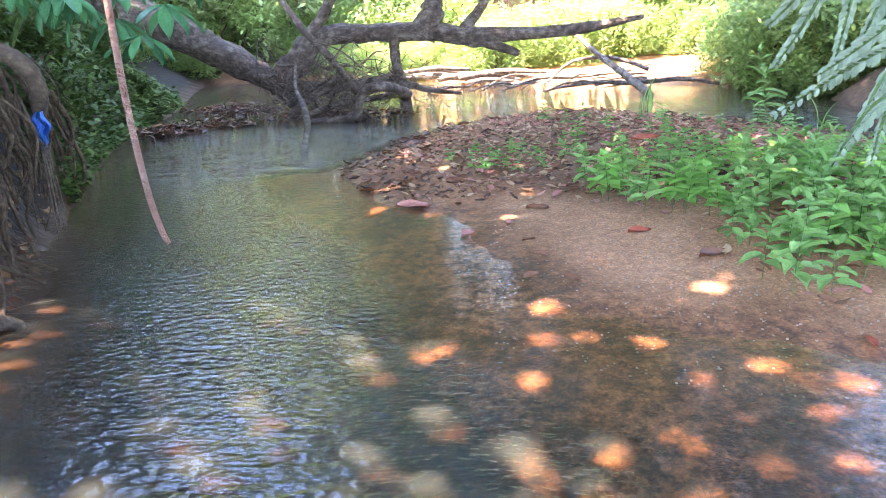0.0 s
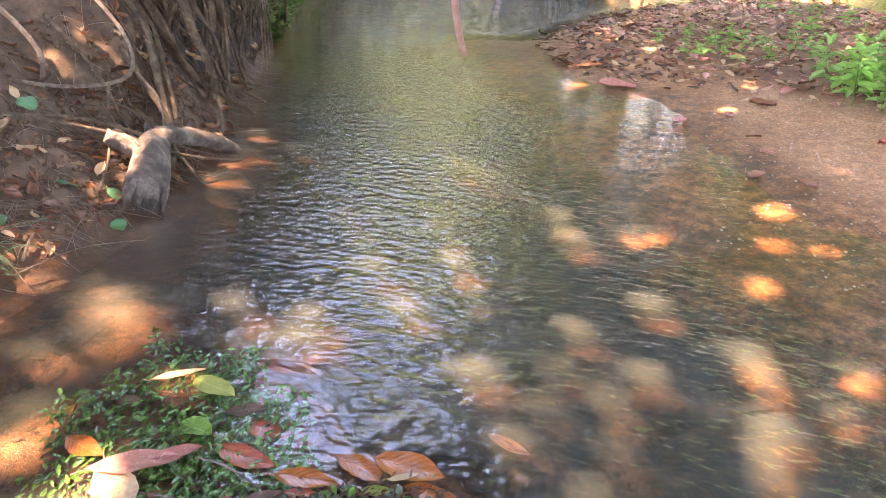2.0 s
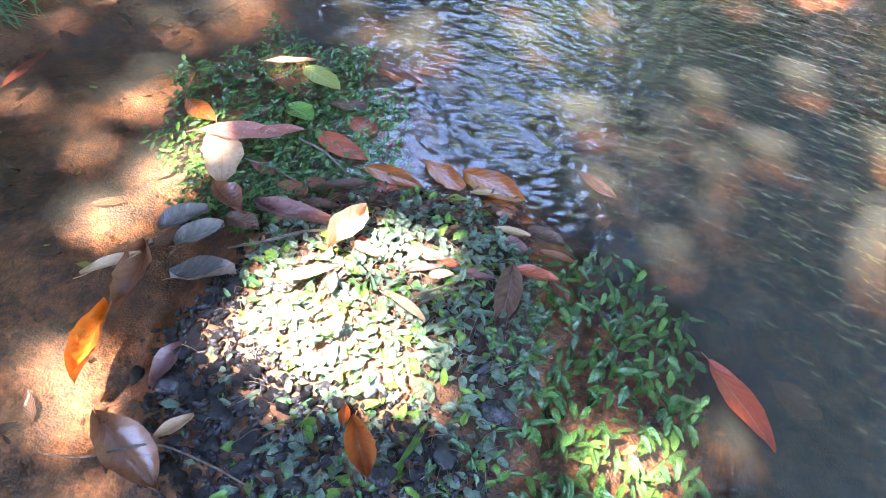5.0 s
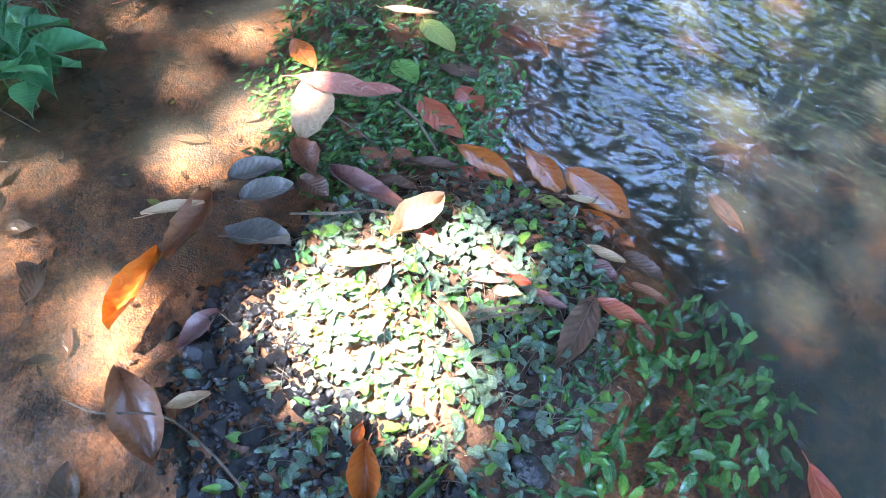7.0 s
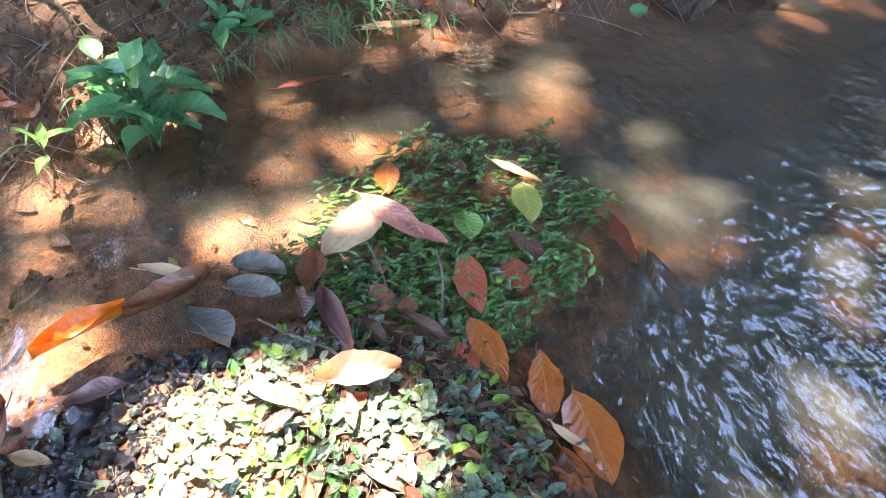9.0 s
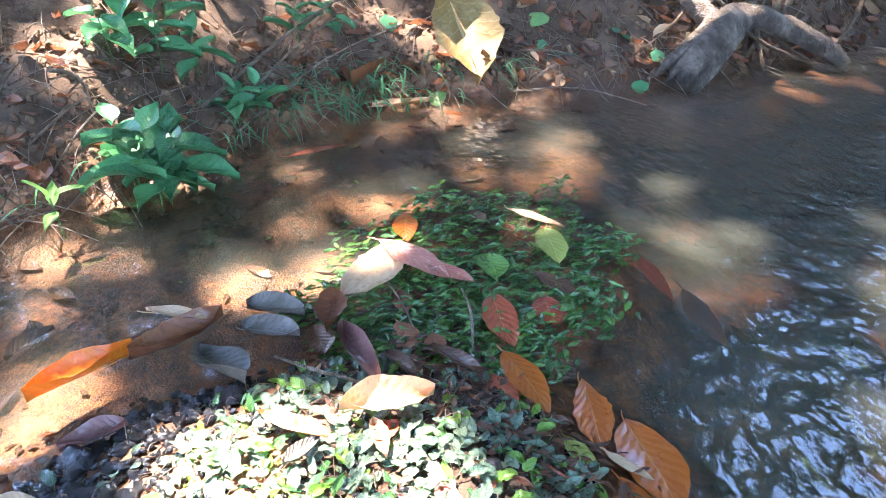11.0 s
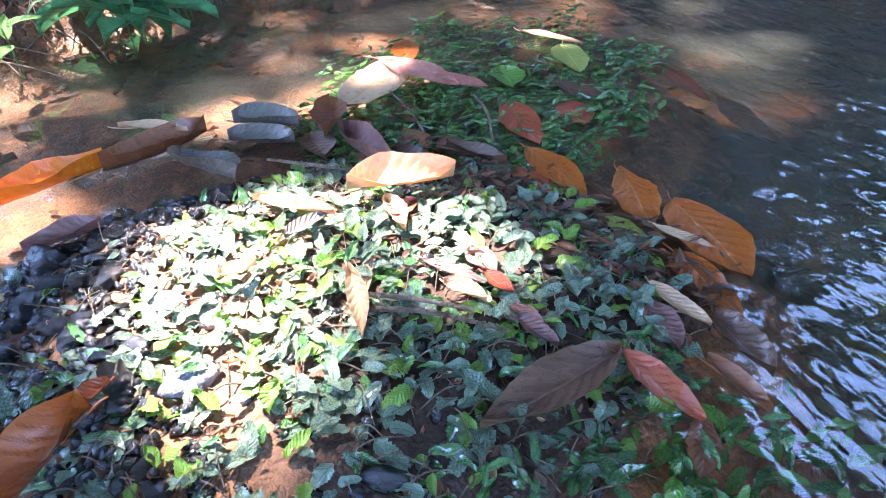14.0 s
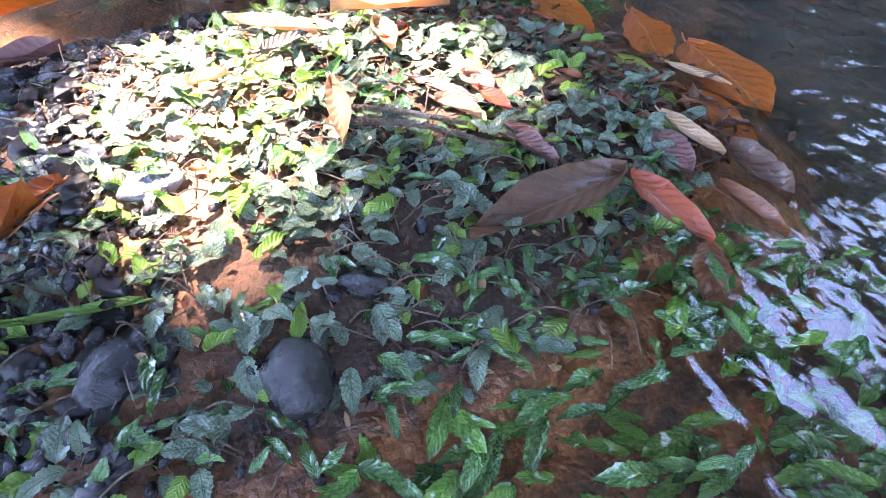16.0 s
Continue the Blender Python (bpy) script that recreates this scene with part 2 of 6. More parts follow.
def ground_material():
    m, n, l = material("ground_sand_and_soil")
    soil, wet, lit = (n.new("ShaderNodeAttribute") for _ in range(3))
    soil.attribute_name, wet.attribute_name, lit.attribute_name = "soil", "wet", "litter"
    coarse, mid, fine = grain(n, l, 1.7, 4), grain(n, l, 14, 5, 0.65), grain(n, l, 170, 3, 0.7)
    grit = node(n, "ShaderNodeTexVoronoi", Scale=190.0)
    tc = n.new("ShaderNodeTexCoord")
    l.new(tc.outputs["Object"], grit.inputs["Vector"])
    sand = ramp(n, l, maths(n, l, "ADD", maths(n, l, "MULTIPLY", coarse, 0.4), maths(n, l, "MULTIPLY", mid, 0.6)),
                [(0.3, (0.26, 0.115, 0.055)), (0.52, (0.43, 0.21, 0.105)), (0.75, (0.56, 0.32, 0.18))])
    specks = ramp(n, l, grit.outputs["Color"], [(0.0, (0.55, 0.5, 0.45)), (0.5, (1, 1, 1)), (1.0, (1.5, 1.4, 1.3))])
    sand = mix_colour(n, l, 0.5, sand, specks, "MULTIPLY")
    coarse_grit = node(n, "ShaderNodeTexVoronoi", Scale=75.0)
    l.new(tc.outputs["Object"], coarse_grit.inputs["Vector"])
    sand = mix_colour(n, l, 0.55, sand, ramp(n, l, coarse_grit.outputs["Color"], [(0.0, (0.45, 0.42, 0.4)), (0.55, (1, 1, 1)), (1.0, (1.8, 1.65, 1.5))]), "MULTIPLY")
    silt = ramp(n, l, maths(n, l, "ADD", maths(n, l, "MULTIPLY", grain(n, l, 13, 7, 0.78), 0.75), maths(n, l, "MULTIPLY", coarse, 0.25)), [(0.44, (0.20, 0.19, 0.17)), (0.52, (0.62, 0.58, 0.52)), (0.60, (1.1, 1.1, 1.1))])
    sand = mix_colour(n, l, wet.outputs["Fac"], sand, mix_colour(n, l, 1.0, sand, silt, "MULTIPLY"))
    earth = ramp(n, l, maths(n, l, "ADD", maths(n, l, "MULTIPLY", mid, 0.7), maths(n, l, "MULTIPLY", fine, 0.3)),
                 [(0.3, (0.03, 0.017, 0.009)), (0.5, (0.09, 0.050, 0.026)), (0.72, (0.19, 0.115, 0.064))])
    mould = ramp(n, l, maths(n, l, "ADD", maths(n, l, "MULTIPLY", mid, 0.5), maths(n, l, "MULTIPLY", fine, 0.5)),
                 [(0.35, (0.008, 0.006, 0.005)), (0.55, (0.03, 0.021, 0.015)), (0.72, (0.10, 0.066, 0.047))])
    col = mix_colour(n, l, soil.outputs["Fac"], sand, earth)
    col = mix_colour(n, l, lit.outputs["Fac"], col, mould)
    damp = mix_colour(n, l, wet.outputs["Fac"], (1, 1, 1), (0.76, 0.60, 0.46))
    col = mix_colour(n, l, 1.0, col, damp, "MULTIPLY")
    rough = maths(n, l, "SUBTRACT", 0.92, maths(n, l, "MULTIPLY", wet.outputs["Fac"], 0.45))
    lumps = grain(n, l, 60, 4, 0.65)
    hgt = maths(n, l, "ADD", maths(n, l, "ADD", maths(n, l, "MULTIPLY", mid, 1.4), maths(n, l, "MULTIPLY", lumps, 0.8)), maths(n, l, "ADD", maths(n, l, "MULTIPLY", fine, 0.35), maths(n, l, "MULTIPLY", grit.outputs["Distance"], -0.25)))
    return finish(m, n, l, col, rough, hgt, 0.009, 0.7)


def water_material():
    """Clear, slightly murky water: murk, and a darkening tint for lost light, grow with the depth stored on the sheet.
    """
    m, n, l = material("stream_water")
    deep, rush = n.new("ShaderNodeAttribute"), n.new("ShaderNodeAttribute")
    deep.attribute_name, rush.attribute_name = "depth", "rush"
    r1 = grain(n, l, 26.0, 1, 0.45, (0.6, 1.0, 1))
    r2 = grain(n, l, 60.0, 1, 0.4, (0.6, 1.0, 1))
    r3 = grain(n, l, 2.2, 2)
    hgt = maths(n, l, "ADD", maths(n, l, "MULTIPLY", r1, 1.0), maths(n, l, "MULTIPLY", r2, 0.32))
    swell = maths(n, l, "MULTIPLY", grain(n, l, 5.0, 2, 0.5, (0.55, 1.0, 1)), ramp(n, l, rush.outputs["Fac"], [(0.72, (0, 0, 0)), (0.95, (3.0, 3.0, 3.0))]))
    hgt = maths(n, l, "ADD", hgt, swell)
    hgt = maths(n, l, "MULTIPLY", hgt, maths(n, l, "ADD", maths(n, l, "MULTIPLY", rush.outputs["Fac"], maths(n, l, "ADD", r3, 0.5)), 0.025))
    b = node(n, "ShaderNodeBump", Strength=1.0, Distance=0.022)
    l.new(hgt, b.inputs["Height"])
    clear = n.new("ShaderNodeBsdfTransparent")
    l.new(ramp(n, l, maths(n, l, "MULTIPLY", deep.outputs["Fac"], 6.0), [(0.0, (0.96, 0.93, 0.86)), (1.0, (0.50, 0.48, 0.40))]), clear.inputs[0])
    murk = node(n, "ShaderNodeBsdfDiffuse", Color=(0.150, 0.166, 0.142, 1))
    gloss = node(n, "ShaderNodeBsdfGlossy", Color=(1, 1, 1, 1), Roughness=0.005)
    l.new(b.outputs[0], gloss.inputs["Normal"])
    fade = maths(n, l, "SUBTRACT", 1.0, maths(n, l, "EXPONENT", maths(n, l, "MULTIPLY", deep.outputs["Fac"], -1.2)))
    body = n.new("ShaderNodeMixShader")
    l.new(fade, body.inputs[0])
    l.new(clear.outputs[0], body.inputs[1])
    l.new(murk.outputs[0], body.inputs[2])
    facing = node(n, "ShaderNodeLayerWeight", Blend=0.5)
    l.new(b.outputs[0], facing.inputs["Normal"])
    mirror = maths(n, l, "MULTIPLY_ADD", maths(n, l, "POWER", facing.outputs["Facing"], 4.4), 0.97, 0.027)
    top = n.new("ShaderNodeMixShader")
    l.new(mirror, top.inputs[0])
    l.new(body.outputs[0], top.inputs[1])
    l.new(gloss.outputs[0], top.inputs[2])
    out = n.new("ShaderNodeOutputMaterial")
    l.new(top.outputs[0], out.inputs[0])
    return m


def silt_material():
    """Flat sheets standing in for sunlit haze in silty water, thicker where the stream is deep."""
    m, n, l = material("silt_haze")
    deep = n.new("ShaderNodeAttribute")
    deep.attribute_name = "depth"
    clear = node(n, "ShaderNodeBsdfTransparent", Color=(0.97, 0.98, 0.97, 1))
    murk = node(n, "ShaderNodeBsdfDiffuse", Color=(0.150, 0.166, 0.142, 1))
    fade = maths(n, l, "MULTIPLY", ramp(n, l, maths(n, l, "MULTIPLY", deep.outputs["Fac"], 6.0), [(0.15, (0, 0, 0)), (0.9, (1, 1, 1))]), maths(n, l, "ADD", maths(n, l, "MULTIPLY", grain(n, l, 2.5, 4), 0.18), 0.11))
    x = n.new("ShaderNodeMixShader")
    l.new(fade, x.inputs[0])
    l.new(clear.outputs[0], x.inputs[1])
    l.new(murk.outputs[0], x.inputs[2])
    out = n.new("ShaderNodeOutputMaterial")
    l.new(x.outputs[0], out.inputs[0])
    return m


GROUND, WATER, SILT = ground_material(), water_material(), silt_material()
BARK = bark_material("weathered_bark", (0.018, 0.011, 0.007), (0.115, 0.076, 0.052), (0.36, 0.285, 0.22), 17)
DRIFT = bark_material("bleached_driftwood", (0.03, 0.020, 0.013), (0.145, 0.105, 0.075), (0.40, 0.32, 0.25), 22)
ROOT = bark_material("brown_root", (0.03, 0.019, 0.010), (0.13, 0.082, 0.042), (0.32, 0.22, 0.125), 30)
VINE = bark_material("pink_aerial_root", (0.28, 0.13, 0.09), (0.48, 0.24, 0.17), (0.62, 0.38, 0.28), 40)
TWIG = bark_material("dry_twig", (0.10, 0.07, 0.05), (0.26, 0.19, 0.13), (0.50, 0.40, 0.29), 60)
PEBBLE = stone_material("black_wet_pebble", (0.004, 0.004, 0.0045), (0.026, 0.026, 0.028), 0.25)
GREYSTONE = stone_material("grey_pebble", (0.10, 0.105, 0.12), (0.30, 0.30, 0.31), 0.5)
CREEPER = leaf_material("puckered_creeper_leaf", (0.022, 0.070, 0.037), (0.17, 0.25, 0.16), 0.36, 0.12, vein=(0.03, 0.08, 0.035), pucker=0.25, coat=0.5, ribs=0.1, crinkles=4.0, blister=(9.0, 16.0, 1.0), relief_mottle=1.1)
CREEPER_WET = leaf_material("wet_creeper_leaf", (0.014, 0.065, 0.02), (0.085, 0.23, 0.065), 0.2, 0.12, vein=(0.05, 0.14, 0.03), pucker=0.3, coat=1.0, ribs=0.1, crinkles=4.5, blister=(8.0, 15.0, 1.0), relief_mottle=1.1, film=0.05)
CREEPER_LIGHT = leaf_material("young_creeper_leaf", (0.07, 0.20, 0.02), (0.19, 0.36, 0.05), 0.34, 0.25, vein=(0.22, 0.38, 0.10), pucker=0.45, coat=0.4, ribs=0.15, crinkles=1.6, blister=(9.0, 18.0, 1.0), relief_mottle=1.1)
CREEPER_DROWNED = leaf_material("drowned_creeper_leaf", (0.022, 0.095, 0.012), (0.11, 0.31, 0.04), 0.3, 0.22, vein=(0.12, 0.28, 0.06), pucker=0.3, coat=1.0, ribs=0.12, crinkles=5.0, blister=(7.0, 14.0, 1.0), relief_mottle=1.1, film=0.05)
HERB = leaf_material("herb_leaf", (0.11, 0.27, 0.05), (0.29, 0.50, 0.16), 0.42, 0.35, vein=(0.16, 0.38, 0.10))
HERB_YOUNG = leaf_material("pale_herb_leaf", (0.14, 0.38, 0.06), (0.25, 0.50, 0.12), 0.45, 0.4, vein=(0.3, 0.52, 0.18))
# leaf colour darkened to carry the shade on the banks
UNDERGROWTH = leaf_material("shade_dark_leaf", (0.020, 0.058, 0.008), (0.11, 0.20, 0.03), 0.45, 0.3)
BROAD = leaf_material("broad_green_leaf", (0.028, 0.13, 0.05), (0.09, 0.30, 0.12), 0.36, 0.25, vein=(0.09, 0.24, 0.10))
# leaf colour lifted to stand for strong sun on the far bank
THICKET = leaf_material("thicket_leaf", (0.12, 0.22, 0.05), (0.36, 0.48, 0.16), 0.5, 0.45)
# dark leaf colour, which also stands for shaded undersides mirrored in the water
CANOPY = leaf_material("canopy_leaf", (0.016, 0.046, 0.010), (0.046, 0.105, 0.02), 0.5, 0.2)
FROND = leaf_material("grey_green_frond", (0.15, 0.22, 0.13), (0.34, 0.42, 0.28), 0.5, 0.3)
STEM = bark_material("green_stem", (0.06, 0.13, 0.03), (0.12, 0.22, 0.06), (0.2, 0.3, 0.1), 30)
DEAD = dict(
    orange=leaf_material("wet_orange_leaf", (0.32, 0.065, 0.008), (0.46, 0.118, 0.016), 0.30, 0.3, (0.20, 0.06, 0.02), (0.50, 0.20, 0.07), coat=0.5, blotch=0.68),
    bright=leaf_material("bright_orange_leaf", (0.65, 0.16, 0.01), (0.75, 0.30, 0.02), 0.35, 0.35, (0.7, 0.45, 0.06), (0.7, 0.3, 0.04), coat=0.4),
    red=leaf_material("brick_red_leaf", (0.34, 0.055, 0.022), (0.50, 0.115, 0.05), 0.34, 0.3, (0.18, 0.04, 0.03), (0.5, 0.2, 0.1), coat=0.4, blotch=0.66),
    pink=leaf_material("pinkish_red_leaf", (0.42, 0.13, 0.09), (0.60, 0.27, 0.20), 0.42, 0.3, (0.62, 0.42, 0.34), coat=0.3, blotch=0.58),
    tan=leaf_material("pale_tan_leaf", (0.46, 0.27, 0.14), (0.62, 0.42, 0.25), 0.5, 0.3, (0.33, 0.18, 0.09), (0.5, 0.3, 0.16), blotch=0.68),
    brown=leaf_material("dark_brown_leaf", (0.060, 0.028, 0.014), (0.155, 0.072, 0.036), 0.42, 0.15, (0.04, 0.022, 0.016), (0.2, 0.11, 0.07), coat=0.15),
    russet=leaf_material("russet_leaf", (0.17, 0.055, 0.022), (0.29, 0.11, 0.045), 0.38, 0.25, (0.12, 0.05, 0.03), (0.3, 0.13, 0.07), coat=0.3),
    grey=leaf_material("grey_wet_leaf", (0.060, 0.050, 0.040), (0.17, 0.14, 0.11), 0.5, 0.1, (0.05, 0.04, 0.035), (0.25, 0.22, 0.2), coat=0.2),
    purple=leaf_material("purple_leaf", (0.13, 0.055, 0.045), (0.27, 0.12, 0.10), 0.38, 0.2, (0.09, 0.035, 0.04), (0.3, 0.15, 0.15), coat=0.4),
    yellow=leaf_material("yellow_green_leaf", (0.22, 0.26, 0.04), (0.36, 0.38, 0.09), 0.4, 0.35, (0.30, 0.20, 0.06), (0.5, 0.5, 0.16), blotch=0.66),
    green=leaf_material("spotted_green_leaf", (0.07, 0.18, 0.025), (0.14, 0.28, 0.05), 0.38, 0.3, (0.025, 0.06, 0.015), (0.2, 0.4, 0.1), blotch=0.56),
    ochre=leaf_material("withered_ochre_leaf", (0.20, 0.125, 0.035), (0.36, 0.25, 0.085), 0.6, 0.25, (0.24, 0.14, 0.05), (0.52, 0.38, 0.18), blotch=0.64),
)

# ---- building helpers ----
def part(name, mesh, mat, parent=None, label="", at=None):
    """Links a bmesh or a mesh as one object, under a thing or a part if one is given."""
    if isinstance(mesh, bmesh.types.BMesh):
        data = bpy.data.meshes.new(name)
        mesh.to_mesh(data)
        mesh.free()
    else:
        data = mesh
    if mat and not data.materials:
        data.materials.append(mat)
    ob = new(name, data)
    ob.parent = parent
    if at is not None:
        ob.matrix_basis = at
    if label:
        ob["label"] = label
    return ob


def sheet(name, verts, faces, uvs=None, shade=True):
    data = bpy.data.meshes.new(name)
    data.from_pydata([tuple(v) for v in verts], [], [tuple(q) for q in faces])
    if uvs is not None:
        layer = data.uv_layers.new(name="UVMap")
        idx = np.empty(len(data.loops), np.int32)
        data.loops.foreach_get("vertex_index", idx)
        layer.data.foreach_set("uv", np.asarray(uvs, np.float32)[idx].ravel())
    if shade:
        data.polygons.foreach_set("use_smooth", np.ones(len(data.polygons), bool))
    data.update()
    return data


def leaf_points(length, width, nu, nv, tip=1.0, cup=0.1, bend=0.1, wavy=0.0, fold=0.06, rng=random, fat=0.45, ragged=0.0, teeth=0.0):
    """A leaf blade along +x from the stalk, with its UV (across, along)."""
    verts, uvs, faces = [], [], []
    ph, ph2 = rng.uniform(0, 6.28), rng.uniform(0, 6.28)
    rag = [[1 + ragged * rng.uniform(-1, 1) - teeth * (k % 2) for k in range(nu + 1)] for _ in range(2)]
    for i in range(nu + 1):
        u = i / nu
        w = 0.5 * width * max(0.015, math.sin(math.pi * u ** (math.log(0.5) / math.log(fat))) ** tip)
        sway = 0.04 * length * math.sin(2.6 * u + ph)
        for j in range(nv + 1):
            v = 2 * j / nv - 1
            edge = wavy * width * math.sin(9 * u + ph2 + 1.5 * v) * abs(v)
            z = cup * width * v * v - bend * length * (u - 0.3) ** 2 + fold * width * abs(v) + edge
            verts.append((u * length, v * w * rag[v > 0][i] + sway, z + ragged * width * 0.25 * math.sin(13 * u + 7 * v + ph)))
            uvs.append((0.5 + 0.5 * v, u))
    for i in range(nu):
        for j in range(nv):
            a = i * (nv + 1) + j
            faces.append((a, a + nv + 1, a + nv + 2, a + 1))
    return verts, faces, uvs


def leaf_mesh(name, *args, thick=0.0, **kw):
    v, q, uv = leaf_points(*args, **kw)
    if thick:
        n = len(v)
        v = v + [(x, y, z - thick) for x, y, z in v]
        q = q + [tuple(reversed([k + n for k in face])) for face in q]
        uv = uv + uv
    return sheet(name, v, q, uv)


def tube_points(path, radii, sides=8, rough=0.0, rng=random, cap=True):
    """A round, tapering, uneven rod along a path that is rounded off between its points."""
    pts = [Vector(p) for p in path]
    fine, rad = [], []
    n = len(pts)
    sub = 4 if n > 2 else 2
    for i in range(n - 1):
        p0, p1, p2, p3 = pts[max(i - 1, 0)], pts[i], pts[i + 1], pts[min(i + 2, n - 1)]
        for k in range(sub):
            t = k / sub
            fine.append(0.5 * (2 * p1 + (p2 - p0) * t + (2 * p0 - 5 * p1 + 4 * p2 - p3) * t * t + (3 * p1 - p0 - 3 * p2 + p3) * t ** 3))
            rad.append(radii[i] * (1 - t) + radii[i + 1] * t)
    fine.append(pts[-1])
    rad.append(radii[-1])
    verts, faces = [], []
    side = None
    for i, p in enumerate(fine):
        d = (fine[min(i + 1, len(fine) - 1)] - fine[max(i - 1, 0)]).normalized()
        if side is None:
            side = d.orthogonal().normalized()
        side = (side - d * side.dot(d)).normalized()
        up = d.cross(side)
        for k in range(sides):
            a = 2 * math.pi * k / sides
            r = rad[i] * (1 + rough * (noise.noise(p * (1.2 / max(rad[i], 1e-3)) * 0.35 + Vector((math.cos(a), math.sin(a), 0)) * 1.3) + rng.uniform(-0.3, 0.3)))
            verts.append(p + (side * math.cos(a) + up * math.sin(a)) * r)
    for i in range(len(fine) - 1):
        for k in range(sides):
            a, b = i * sides + k, i * sides + (k + 1) % sides
            faces.append((a, b, b + sides, a + sides))
    if cap:
        faces.append(tuple(range(sides))[::-1])
        faces.append(tuple(range(len(verts) - sides, len(verts))))
    return verts, faces


def tube(name, path, radii, sides=8, rough=0.0, rng=random):
    if isinstance(radii, (int, float)):
        radii = [radii] * len(path)
    elif len(radii) == 2 and len(path) > 2:
        radii = [radii[0] + (radii[1] - radii[0]) * i / (len(path) - 1) for i in range(len(path))]
    return sheet(name, *tube_points(path, radii, sides, rough, rng))


def joined(pieces):
    """Several (verts, faces, uvs) laid into one."""
    V, F, U, n = [], [], [], 0
    for v, q, uv in pieces:
        V += [tuple(p) for p in v]
        F += [tuple(k + n for k in face) for face in q]
        U += list(uv)
        n += len(v)
    return V, F, U


def moved(piece, m):
    return [m @ Vector(p) for p in piece[0]], piece[1], piece[2]


def lumpy_stone(name, sx, sy, sz, seed, rings=6, around=9, rough=0.28):
    rng = random.Random(seed)
    off = Vector((rng.uniform(0, 50), rng.uniform(0, 50), rng.uniform(0, 50)))
    verts, faces = [Vector((0, 0, 1))], []
    for i in range(1, rings):
        th = math.pi * i / rings
        verts += [Vector((math.sin(th) * math.cos(a), math.sin(th) * math.sin(a), math.cos(th))) for a in (2 * math.pi * k / around for k in range(around))]
    verts.append(Vector((0, 0, -1)))
    for k in range(around):
        faces.append((0, 1 + k, 1 + (k + 1) % around))
        for i in range(rings - 2):
            a, b = 1 + i * around + k, 1 + i * around + (k + 1) % around
            faces.append((a, a + around, b + around, b))
        a = 1 + (rings - 2) * around
        faces.append((a + k, len(verts) - 1, a + (k + 1) % around))
    out = []
    for v in verts:
        r = 1 + rough * noise.noise(v * 1.1 + off) + 0.4 * rough * noise.noise(v * 2.7 + off)
        v = v * r
        v.z = v.z * (0.8 if v.z < 0 else 1)
        out.append((v.x * sx, v.y * sy, v.z * sz))
    return sheet(name, out, faces)


# ---- ground and water ----
def height_field(name, xs, ys, func):
    gx, gy = np.meshgrid(xs, ys)
    gz = func(gx, gy)
    nx = len(xs)
    verts = np.stack([gx.ravel(), gy.ravel(), gz.ravel()], 1)
    i, j = np.meshgrid(np.arange(len(xs) - 1), np.arange(len(ys) - 1))
    a = (j * nx + i).ravel()
    faces = np.stack([a, a + 1, a + nx + 1, a + nx], 1)
    data = bpy.data.meshes.new(name)
    data.vertices.add(len(verts))
    data.vertices.foreach_set("co", verts.astype(np.float32).ravel())
    data.loops.add(faces.size)
    data.loops.foreach_set("vertex_index", faces.astype(np.int32).ravel())
    data.polygons.add(len(faces))
    data.polygons.foreach_set("loop_start", np.arange(0, faces.size, 4, dtype=np.int32))
    data.polygons.foreach_set("use_smooth", np.ones(len(faces), bool))
    data.update(calc_edges=True)
    return data, gx.ravel(), gy.ravel(), gz.ravel()


def store(data, name, values):
    data.attributes.new(name, "FLOAT", "POINT").data.foreach_set("value", np.asarray(values, np.float32))


gx_lines = steps(-2.4, 1.3, 0.018, 1.06, -70, 70)
gy_lines = steps(-0.1, 2.6, 0.018, 1.045, -40, 90)
data, gx, gy, gz = height_field("ground", gx_lines, gy_lines, height)
bank_in = np.interp(gy, LEFT_Y, LEFT_X) - gx
bar_in = inside_distance(gx, gy, BAR)
store(data, "soil", np.clip(np.maximum(smooth(-0.05, 0.15, bank_in), 0.8 * smooth(-1.0, -0.15, bank_in) * smooth(1.3, 1.8, gy) + 0.5 * smooth(-0.88, -1.12, gx) * smooth(1.6, 1.2, gy) * smooth(-0.25, 0.1, gy)) + smooth(5.5, 6.5, gx) + smooth(-0.3, -1, gy), 0, 1))
store(data, "wet", 1 - smooth(0.004, 0.05, gz))
# past y 3 the left bank's dark mould also stands for its shadow
store(data, "litter", np.clip(smooth(0.2, 1.4, bar_in) * smooth(4.9, 5.9, gy + 0.25 * gx) * 0.55 + (1 - smooth(0.85, 1.02, mound_ratio(gx, gy))) * (0.5 + 0.42 * smooth(0.60, 0.74, gy + 0.25 * gx)) + smooth(-0.1, 0.2, bank_in) * smooth(3, 4, gy), 0, 1))
tagged(part("ground", data, GROUND), "brown sand and soil of the stream bed and banks", "ground", kind="structure")

wx_lines = steps(-2.2, 1.6, 0.035, 1.08, -14, 16)
wy_lines = steps(-0.5, 3.0, 0.035, 1.05, -8, 40)
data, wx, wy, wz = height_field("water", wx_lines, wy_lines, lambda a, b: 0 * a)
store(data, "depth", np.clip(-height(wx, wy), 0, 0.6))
calm = smooth(1.0, 0.6, np.hypot((wx + 1.15) / 0.9, (wy - 0.55) / 0.95))
shallow = smooth(0.02, 0.12, -height(wx, wy))
